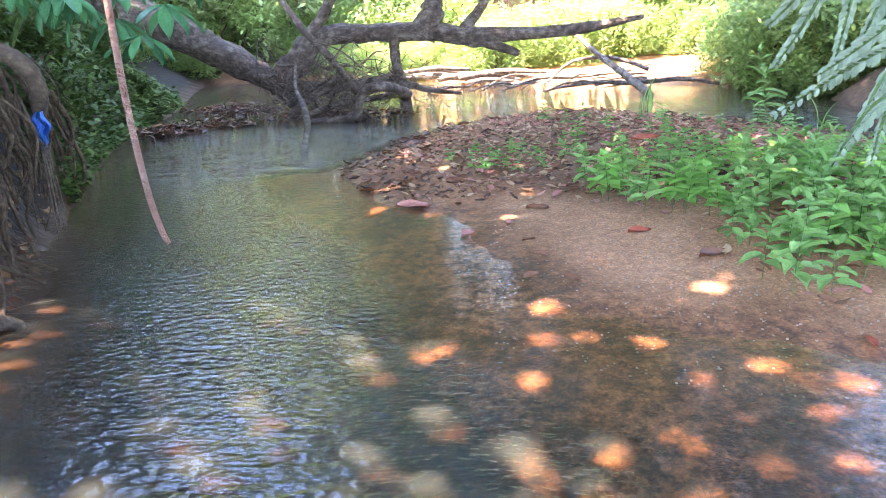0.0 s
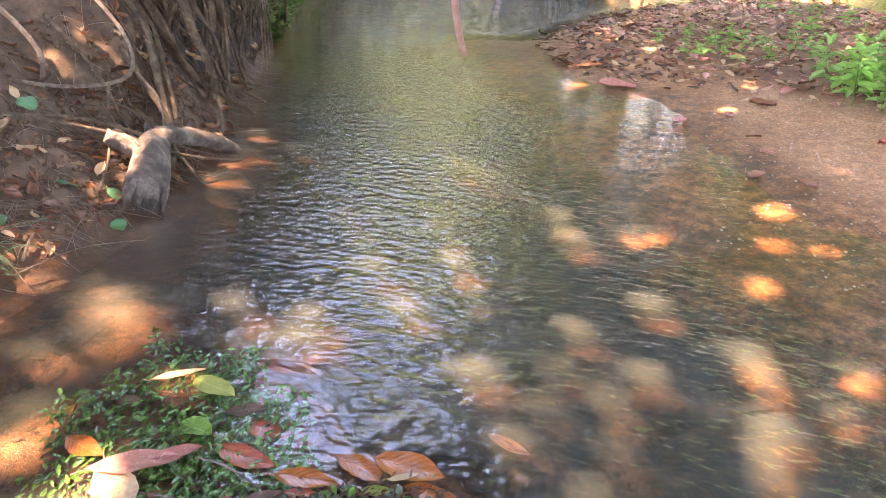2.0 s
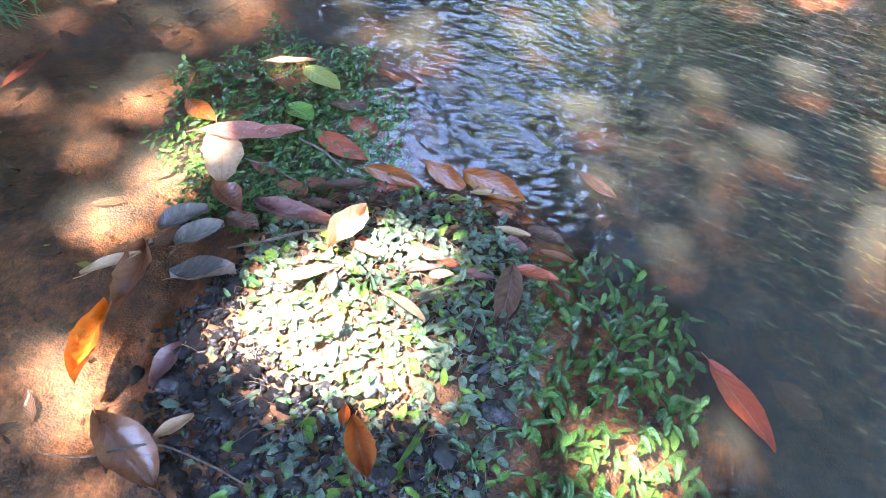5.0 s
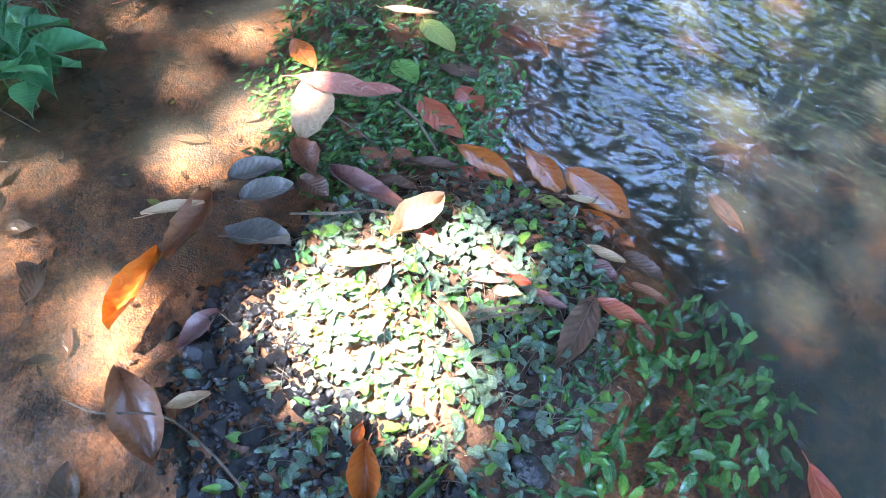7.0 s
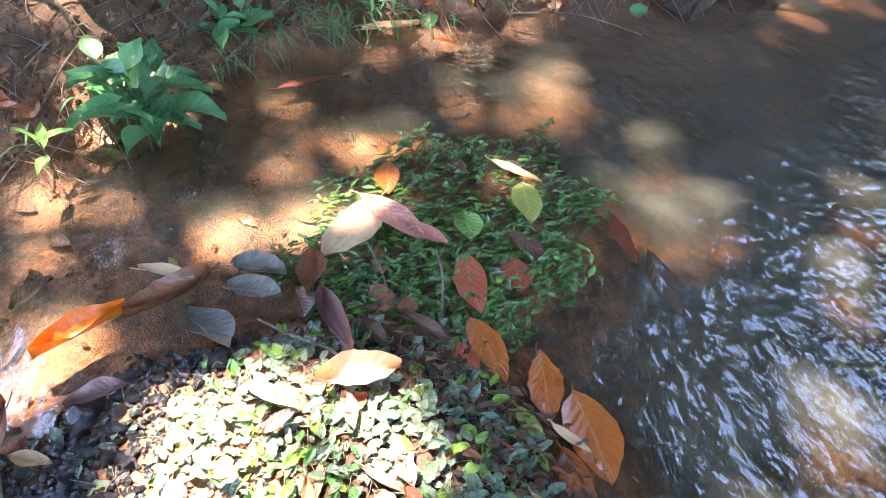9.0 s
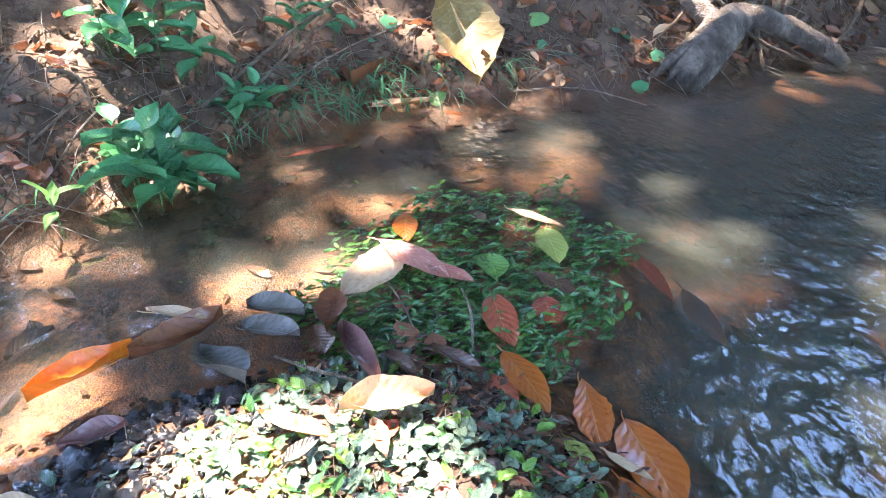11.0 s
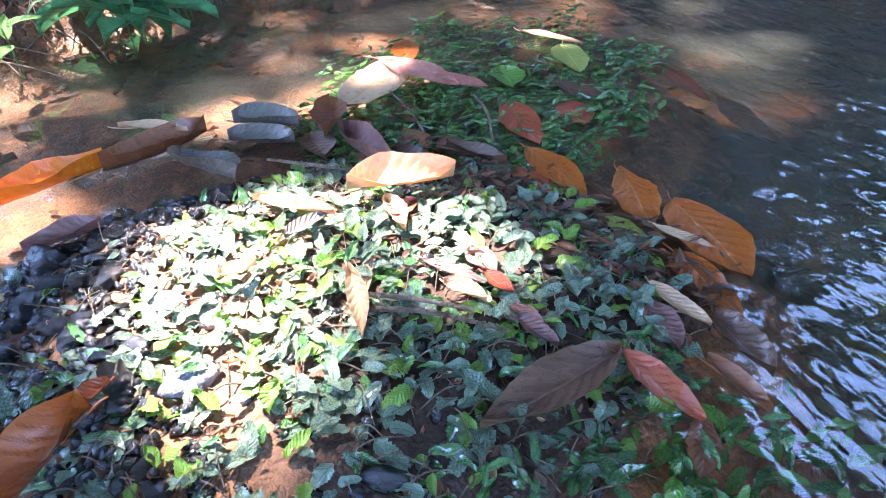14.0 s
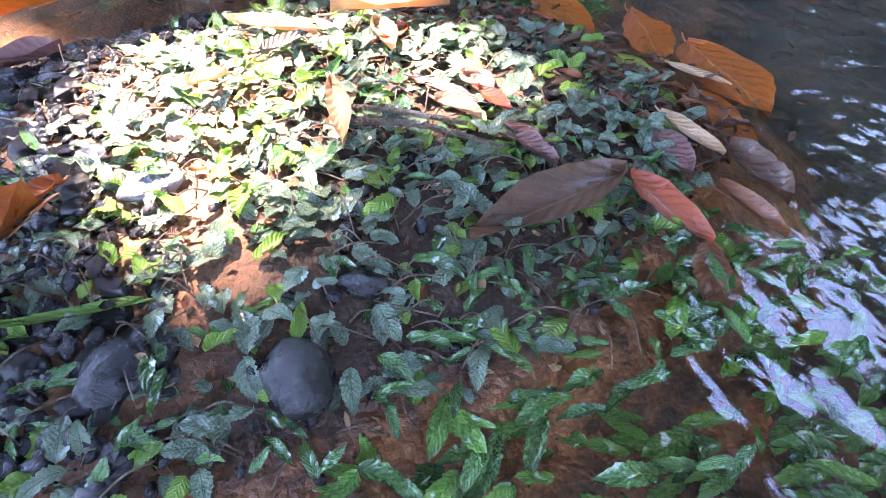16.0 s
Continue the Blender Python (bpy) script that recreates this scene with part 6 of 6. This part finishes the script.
for x, y, sx, sy, sz, turn, mat, label in (
        (0.046, 0.707, 0.030, 0.026, 0.022, 20, PEBBLE, "rounded black wet stone at the water's edge"),
        (-0.02, 0.764, 0.021, 0.012, 0.010, 60, PEBBLE, "long black stone among the creepers"),
        (-0.166, 0.619, 0.026, 0.018, 0.012, 110, GREYSTONE, "smooth grey stone on the mound"),
        (0.003, 0.591, 0.034, 0.022, 0.014, 140, PEBBLE, "flat black stone half buried in sand"),
        (-0.285, 0.600, 0.022, 0.016, 0.010, 30, GREYSTONE, "smooth grey stone on the mound"),
        (-0.230, 0.575, 0.020, 0.014, 0.009, 70, PEBBLE, "dark stone on the mound"),
        (-0.250, 0.640, 0.018, 0.015, 0.010, 10, GREYSTONE, "small grey stone on the mound"),
        (-0.330, 0.640, 0.017, 0.014, 0.009, 200, GREYSTONE, "small grey stone on the mound"),
        (-0.281, 1.005, 0.016, 0.014, 0.012, 0, PEBBLE, "dark round stone among the creepers"),
        (-0.48, 0.44, 0.030, 0.022, 0.016, 35, PEBBLE, "black wet stone at the mound's foot"),
        (-0.52, 0.50, 0.024, 0.02, 0.014, 80, PEBBLE, "black wet stone at the mound's foot"),
        (-0.58, 0.43, 0.022, 0.014, 0.012, 120, PEBBLE, "black wet stone in shallow water"),
        (-0.06, 0.50, 0.030, 0.024, 0.018, 15, PEBBLE, "black wet stone at the mound's foot")):
    tagged(part("stone", lumpy_stone("stone", sx, sy, sz, int(1000 * sx + turn), 12, 18, 0.32), mat, at=pose(x, y, height_at(x, y) + 0.3 * sz, 0, 0, turn)), label, "stone", "larger stones on the mound")

pieces = []
while len(pieces) < 1500:
    x, y = rng.uniform(-0.66, 0.14), rng.uniform(0.28, 1.15)
    m_ = float(mound_ratio(np.array([x]), np.array([y]))[0])
    gravel = (x < -0.30 - 0.9 * (y - 0.42) and 0.5 < m_ < 1.1) or (y < (0.58 if x < -0.15 else 0.63) and x < 0.1 and m_ < 1.15)
    if not gravel and (m_ > 1.0 or rng.random() < 0.9):
        continue
    s = rng.uniform(0.004, 0.010)
    me = shapes[len(pieces) % 9]
    m = pose(x, y, height_at(x, y) + 0.4 * s, rng.uniform(-30, 30), rng.uniform(-30, 30), rng.uniform(0, 360)) @ Matrix.Scale(s, 4)
    pieces.append(([m @ v.co for v in me.vertices], [tuple(p.vertices) for p in me.polygons], [(0, 0)] * len(me.vertices)))
tagged(part("gravel", sheet("gravel", *joined(pieces)), PEBBLE), "fine black wet gravel on the mound", "gravel", kind="stuff")

# sticks on the mound
for path, rad, label in (
        ([(-0.193, 0.792, 0.068), (-0.165, 0.85, 0.070), (-0.128, 0.915, 0.058)], [0.0035, 0.003, 0.002], "pale dry stick lying over the creepers"),
        ([(-0.62, 0.73, 0.024), (-0.55, 0.79, 0.04), (-0.50, 0.85, 0.045), (-0.40, 0.90, 0.062)], [0.0022, 0.003, 0.003, 0.002], "thin grey stick among wet leaves"),
        ([(-0.783, 0.959, 0.03), (-0.71, 0.975, 0.022), (-0.639, 0.978, 0.016)], [0.0018, 0.002, 0.0022], "thin pale stalk beside the drowned plants"),
        ([(-0.734, 1.098, 0.02), (-0.65, 1.09, 0.026), (-0.552, 1.063, 0.018)], [0.0025, 0.0028, 0.002], "thin dark twig over the drowned plants"),
        ([(-0.55, 0.23, 0.02), (-0.482, 0.263, 0.03), (-0.411, 0.334, 0.034), (-0.32, 0.36, 0.03), (-0.214, 0.368, 0.04)], [0.0015, 0.002, 0.002, 0.0022, 0.002], "long thin pale stalk across the gravel"),
        ([(-0.155, 0.89, 0.070), (-0.19, 0.83, 0.074), (-0.216, 0.787, 0.070)], [0.0025, 0.0028, 0.0035], "pale forked twig on the mound")):
    tagged(part("stick", tube("stick", path, rad, 6, 0.15, rng), TWIG), label, "stick", "sticks on the mound")

# sunken leaves and dark bits lying on the bed beside the mound
for colour, count in (("brown", 950), ("russet", 200), ("yellow", 14)):
    pieces = []
    while len(pieces) < count:
        x, y = rng.uniform(-1.75, 0.5), rng.uniform(0.0, 2.1)
        z = height_at(x, y)
        if z > -0.012 or z < -0.2 or float(mound_ratio(np.array([x]), np.array([y]))[0]) < 1.0:
            continue
        L = rng.uniform(0.010, 0.036) if rng.random() < 0.88 else rng.uniform(0.05, 0.10)
        p = leaf_points(L, L * rng.uniform(0.25, 0.6), 5, 2, cup=rng.uniform(-0.1, 0.3), bend=rng.uniform(-0.2, 0.3), wavy=0.08, rng=rng)
        pieces.append(moved(p, pose(x, y, z + rng.uniform(0.002, 0.006), rng.uniform(-12, 12), rng.uniform(-12, 12), rng.uniform(0, 360))))
    tagged(part("sunken_leaves", sheet("sunken_leaves", *joined(pieces)), DEAD[colour]), "sunken brown leaf bits on the stream bed", "leaf litter", kind="stuff")

# leaves lying on and round the mound
dead_leaf((-1.037, 1.31, 0.012), (-0.931, 1.41, 0.012), 0.22, "tan", cup=0.1, roll=0.0, seed=1, label="dry pale tan fallen leaf with a raised midrib")
dead_leaf((-0.927, 1.36, 0.012), (-0.786, 1.324, 0.012), 0.52, "yellow", cup=0.05, roll=0.0, seed=2, label="yellow green fallen leaf lying in the water")
dead_leaf((-1.005, 1.294, -0.004), (-0.817, 1.277, -0.004), 0.34, "russet", cup=0.03, roll=0.0, seed=3, label="russet brown fallen leaf soaked by the stream")
dead_leaf((-0.777, 1.269, 0.002), (-0.671, 1.327, 0.002), 0.42, "brown", cup=0.03, roll=0.0, seed=4, label="dark brown soaked leaf on the creeper mound")
dead_leaf((-0.693, 1.259, 0.002), (-0.6, 1.238, 0.002), 0.75, "red", cup=0.03, roll=0.0, seed=5, label="brick red wet fallen leaf with dark spots")
dead_leaf((-0.847, 1.19, 0.012), (-0.754, 1.178, 0.012), 0.75, "green", cup=0.12, roll=0.0, seed=6, label="green fallen leaf eaten through with dark spots")
dead_leaf((-1.086, 1.067, 0.006), (-0.959, 1.042, 0.006), 0.5, "orange", cup=0.03, roll=0.0, seed=7, label="wet orange fallen leaf lying flat beside the mound")
dead_leaf((-0.931, 1.018, 0.026), (-0.767, 0.863, 0.026), 0.46, "tan", cup=0.05, roll=-8.0, seed=8, label="dry pale tan fallen leaf with a raised midrib")
dead_leaf((-0.946, 0.972, 0.03), (-0.76, 1.075, 0.03), 0.36, "pink", cup=0.05, roll=0.0, seed=9, label="crinkled pinkish red fallen leaf with pale patches")
dead_leaf((-0.827, 1.057, 0.03), (-0.735, 1.12, 0.03), 0.42, "pink", cup=0.06, roll=0.0, seed=10, label="crinkled pinkish red fallen leaf with pale patches")
dead_leaf((-0.73, 1.16, 0.004), (-0.557, 1.147, 0.004), 0.42, "red", cup=0.03, roll=0.0, seed=11, label="brick red wet fallen leaf with dark spots")
dead_leaf((-0.548, 1.117, 0.008), (-0.386, 1.134, 0.008), 0.4, "orange", cup=0.03, roll=0.0, seed=12, label="wet orange fallen leaf lying flat beside the mound")
dead_leaf((-0.497, 1.077, 0.006), (-0.415, 1.092, 0.006), 0.6, "red", cup=0.03, roll=0.0, seed=13, label="brick red wet fallen leaf with dark spots")
dead_leaf((-0.444, 1.213, 0.01), (-0.293, 1.189, 0.01), 0.44, "orange", cup=0.03, roll=0.0, seed=14, label="wet orange fallen leaf lying flat beside the mound")
dead_leaf((-0.344, 1.245, 0.005), (-0.167, 1.231, 0.005), 0.56, "orange", cup=0.03, roll=0.0, seed=15, label="wet orange fallen leaf lying flat beside the mound")
dead_leaf((-0.25, 1.185, 0.003), (-0.119, 1.194, 0.003), 0.42, "orange", cup=0.03, roll=0.0, seed=16, label="wet orange fallen leaf lying flat beside the mound")
dead_leaf((-0.29, 1.184, 0.016), (-0.222, 1.222, 0.016), 0.26, "tan", cup=0.03, roll=0.0, seed=17, label="dry pale tan fallen leaf with a raised midrib")
dead_leaf((-0.338, 1.139, 0.01), (-0.261, 1.164, 0.01), 0.42, "yellow", cup=0.03, roll=0.0, seed=18, label="yellow green fallen leaf lying in the water")
dead_leaf((-0.117, 1.45, -0.03), (0.004, 1.419, -0.03), 0.36, "purple", cup=0.03, roll=0.0, seed=19, label="dull purple curled leaf among the creepers")
dead_leaf((-0.41, 0.815, 0.071), (-0.431, 0.958, 0.061), 0.5, "tan", cup=0.25, roll=10.0, seed=20, label="dry pale tan fallen leaf with a raised midrib")
dead_leaf((-0.389, 0.855, 0.062), (-0.319, 0.867, 0.062), 0.42, "tan", cup=0.3, roll=0.0, seed=21, label="dry pale tan fallen leaf with a raised midrib")
dead_leaf((-0.572, 0.992, 0.02), (-0.485, 1.06, 0.025), 0.28, "brown", cup=0.4, roll=0.0, seed=22, label="dark brown soaked leaf on the creeper mound")
dead_leaf((-0.646, 0.857, 0.026), (-0.456, 0.886, 0.062), 0.24, "purple", cup=0.5, roll=0.0, seed=23, label="dull purple curled leaf among the creepers")
dead_leaf((-0.569, 0.91, 0.027), (-0.492, 0.951, 0.037), 0.36, "brown", cup=0.4, roll=0.0, seed=24, label="dark brown soaked leaf on the creeper mound")
dead_leaf((-0.78, 0.691, 0.02), (-0.73, 0.79, 0.02), 0.6, "grey", cup=0.25, roll=0.0, seed=25, label="grey shiny wet leaf curled at its edges")
dead_leaf((-0.72, 0.678, 0.016), (-0.672, 0.777, 0.016), 0.62, "grey", cup=0.25, roll=0.0, seed=26, label="grey shiny wet leaf curled at its edges")
dead_leaf((-0.691, 0.802, 0.012), (-0.607, 0.814, 0.015), 0.7, "brown", cup=0.12, roll=0.0, seed=27, label="dark brown soaked leaf on the creeper mound")
dead_leaf((-0.77, 0.848, 0.02), (-0.662, 0.824, 0.02), 0.6, "russet", cup=0.3, roll=0.0, seed=28, label="russet brown fallen leaf soaked by the stream")
dead_leaf((-0.653, 0.606, 0.028), (-0.545, 0.683, 0.042), 0.8, "grey", cup=0.15, roll=-25.0, seed=29, label="grey shiny wet leaf curled at its edges")
dead_leaf((-0.8, 0.509, 0.03), (-0.752, 0.62, 0.03), 0.27, "tan", cup=0.25, roll=0.0, seed=30, label="dry pale tan fallen leaf with a raised midrib")
dead_leaf((-0.777, 0.643, 0.012), (-0.682, 0.495, 0.012), 0.4, "russet", cup=0.35, roll=0.0, seed=31, label="russet brown fallen leaf soaked by the stream")
dead_leaf((-0.71, 0.496, 0.012), (-0.619, 0.347, 0.012), 0.34, "bright", cup=0.45, roll=0.0, seed=32, label="bright orange fallen leaf with yellow blotches in shallow water")
dead_leaf((-0.52, 0.508, 0.016), (-0.504, 0.413, 0.012), 0.46, "purple", cup=0.3, roll=0.0, seed=33, label="dull purple curled leaf among the creepers")
dead_leaf((-0.531, 0.328, 0.022), (-0.346, 0.279, 0.022), 0.46, "russet", cup=0.2, roll=0.0, seed=34, label="russet brown fallen leaf soaked by the stream")
dead_leaf((-0.172, 0.556, 0.07), (-0.152, 0.526, 0.063), 0.62, "orange", cup=0.3, roll=0.0, seed=35, label="wet orange fallen leaf lying flat beside the mound")
dead_leaf((-0.142, 0.545, 0.072), (-0.068, 0.471, 0.056), 0.5, "orange", cup=0.35, roll=0.0, seed=36, label="wet orange fallen leaf lying flat beside the mound")
dead_leaf((-0.456, 0.704, 0.06), (-0.363, 0.788, 0.069), 0.26, "tan", cup=0.2, roll=0.0, seed=37, label="dry pale tan fallen leaf with a raised midrib")
dead_leaf((-0.261, 0.926, 0.057), (-0.203, 0.93, 0.063), 0.55, "pink", cup=0.2, roll=0.0, seed=38, label="crinkled pinkish red fallen leaf with pale patches")
dead_leaf((-0.083, 1.017, 0.039), (0.003, 1.051, 0.022), 0.42, "red", cup=0.2, roll=0.0, seed=39, label="brick red wet fallen leaf with dark spots")
dead_leaf((-0.085, 1.015, 0.039), (-0.042, 0.852, 0.05), 0.36, "brown", cup=0.22, roll=0.0, seed=40, label="dark brown soaked leaf on the creeper mound")
dead_leaf((-0.174, 1.103, 0.032), (-0.103, 1.133, 0.02), 0.34, "tan", cup=0.2, roll=0.0, seed=41, label="dry pale tan fallen leaf with a raised midrib")
dead_leaf((-0.146, 1.085, 0.027), (-0.089, 1.086, 0.014), 0.7, "purple", cup=0.2, roll=0.0, seed=42, label="dull purple curled leaf among the creepers")
dead_leaf((-0.119, 1.152, 0.016), (-0.029, 1.151, 0.016), 0.5, "brown", cup=0.3, roll=0.0, seed=43, label="dark brown soaked leaf on the creeper mound")
dead_leaf((-0.064, 1.098, 0.018), (0.011, 1.12, 0.018), 0.3, "russet", cup=0.3, roll=0.0, seed=44, label="russet brown fallen leaf soaked by the stream")
dead_leaf((-0.014, 1.062, 0.004), (0.044, 1.025, 0.004), 0.48, "russet", cup=0.12, roll=0.0, seed=45, label="russet brown fallen leaf soaked by the stream")
dead_leaf((-0.826, 1.526, -0.02), (-0.642, 1.525, -0.02), 0.22, "red", cup=0.03, roll=0.0, seed=46, label="brick red wet fallen leaf with dark spots")
dead_leaf((-0.695, 1.58, -0.04), (-0.497, 1.557, -0.04), 0.3, "russet", cup=0.03, roll=0.0, seed=47, label="russet brown fallen leaf soaked by the stream")
dead_leaf((0.338, 1.054, 0.002), (0.491, 0.923, 0.002), 0.32, "red", cup=0.1, roll=0.0, seed=48, label="brick red wet fallen leaf with dark spots")
dead_leaf((0.466, 1.119, -0.05), (0.574, 1.093, -0.05), 0.7, "russet", cup=0.03, roll=0.0, seed=49, label="russet brown fallen leaf soaked by the stream")
dead_leaf((0.19, 0.725, -0.01), (0.255, 0.758, -0.01), 0.2, "yellow", cup=0.03, roll=0.0, seed=50, label="yellow green fallen leaf lying in the water")
dead_leaf((-0.793, 0.981, 0.0), (-0.71, 0.983, 0.0), 0.5, "russet", cup=0.03, roll=0.0, seed=51, label="russet brown fallen leaf soaked by the stream")
dead_leaf((-0.686, 0.96, 0.002), (-0.599, 0.967, 0.002), 0.6, "russet", cup=0.03, roll=0.0, seed=52, label="russet brown fallen leaf soaked by the stream")
dead_leaf((-0.635, 1.014, 0.004), (-0.582, 1.003, 0.004), 0.8, "russet", cup=0.03, roll=0.0, seed=53, label="russet brown fallen leaf soaked by the stream")
dead_leaf((-1.086, 1.228, 0.0), (-1.0, 1.23, 0.0), 0.5, "brown", cup=0.03, roll=0.0, seed=54, label="dark brown soaked leaf on the creeper mound")
dead_leaf((-0.256, 0.866, 0.067), (-0.201, 0.917, 0.062), 0.24, "purple", cup=0.12, roll=0.0, seed=55, label="dull purple curled leaf among the creepers")
dead_leaf((-0.171, 0.93, 0.057), (-0.132, 0.955, 0.051), 0.4, "purple", cup=0.12, roll=0.0, seed=56, label="dull purple curled leaf among the creepers")
dead_leaf((-0.226, 0.796, 0.059), (-0.293, 0.818, 0.06), 0.22, "tan", cup=0.12, roll=0.0, seed=57, label="dry pale tan fallen leaf with a raised midrib")
dead_leaf((-0.353, 0.849, 0.06), (-0.385, 0.895, 0.054), 0.7, "red", cup=0.12, roll=0.0, seed=58, label="brick red wet fallen leaf with dark spots")
dead_leaf((-0.211, 0.877, 0.065), (-0.168, 0.907, 0.066), 0.5, "tan", cup=0.2, roll=0.0, seed=59, label="dry pale tan fallen leaf with a raised midrib")
dead_leaf((-0.209, 0.918, 0.07), (-0.174, 0.94, 0.063), 0.55, "red", cup=0.2, roll=0.0, seed=60, label="brick red wet fallen leaf with dark spots")
dead_leaf((-0.142, 0.928, 0.057), (-0.104, 0.958, 0.049), 0.5, "purple", cup=0.2, roll=0.0, seed=61, label="dull purple curled leaf among the creepers")
dead_leaf((-0.282, 0.656, 0.078), (-0.28, 0.696, 0.085), 0.6, "tan", cup=0.2, roll=0.0, seed=62, label="dry pale tan fallen leaf with a raised midrib")
dead_leaf((-0.336, 0.729, 0.072), (-0.375, 0.782, 0.068), 0.42, "grey", cup=0.12, roll=0.0, seed=63, label="grey shiny wet leaf curled at its edges")
dead_leaf((-0.251, 0.785, 0.077), (-0.154, 0.777, 0.068), 0.24, "tan", cup=0.4, roll=0.0, seed=64, label="dry pale tan fallen leaf with a raised midrib")
dead_leaf((-1.827, 1.122, 0.012), (-1.834, 1.315, 0.012), 0.26, "tan", cup=0.2, roll=0.0, seed=65, label="dry pale tan fallen leaf with a raised midrib")
dead_leaf((-1.743, 1.342, 0.004), (-1.698, 1.402, 0.004), 0.4, "orange", cup=0.03, roll=0.0, seed=66, label="wet orange fallen leaf lying flat beside the mound")
dead_leaf((-1.526, 0.824, -0.004), (-1.566, 1.0, -0.004), 0.2, "red", cup=0.03, roll=0.0, seed=67, label="brick red wet fallen leaf with dark spots")
dead_leaf((-0.396, 0.415, 0.02), (-0.422, 0.347, 0.02), 0.4, "tan", cup=0.3, roll=0.0, seed=68, label="dry pale tan fallen leaf with a raised midrib")
dead_leaf((-2.293, 1.216, 0.05), (-1.866, 1.08, 0.05), 0.5, "russet", cup=0.3, roll=0.0, seed=69, label="russet brown fallen leaf soaked by the stream")
dead_leaf((-0.043, 0.612, 0.045), (-0.042, 0.517, 0.05), 0.16, "green", cup=0.2, roll=15.0, seed=70, label="long green fallen blade lying over the black gravel")
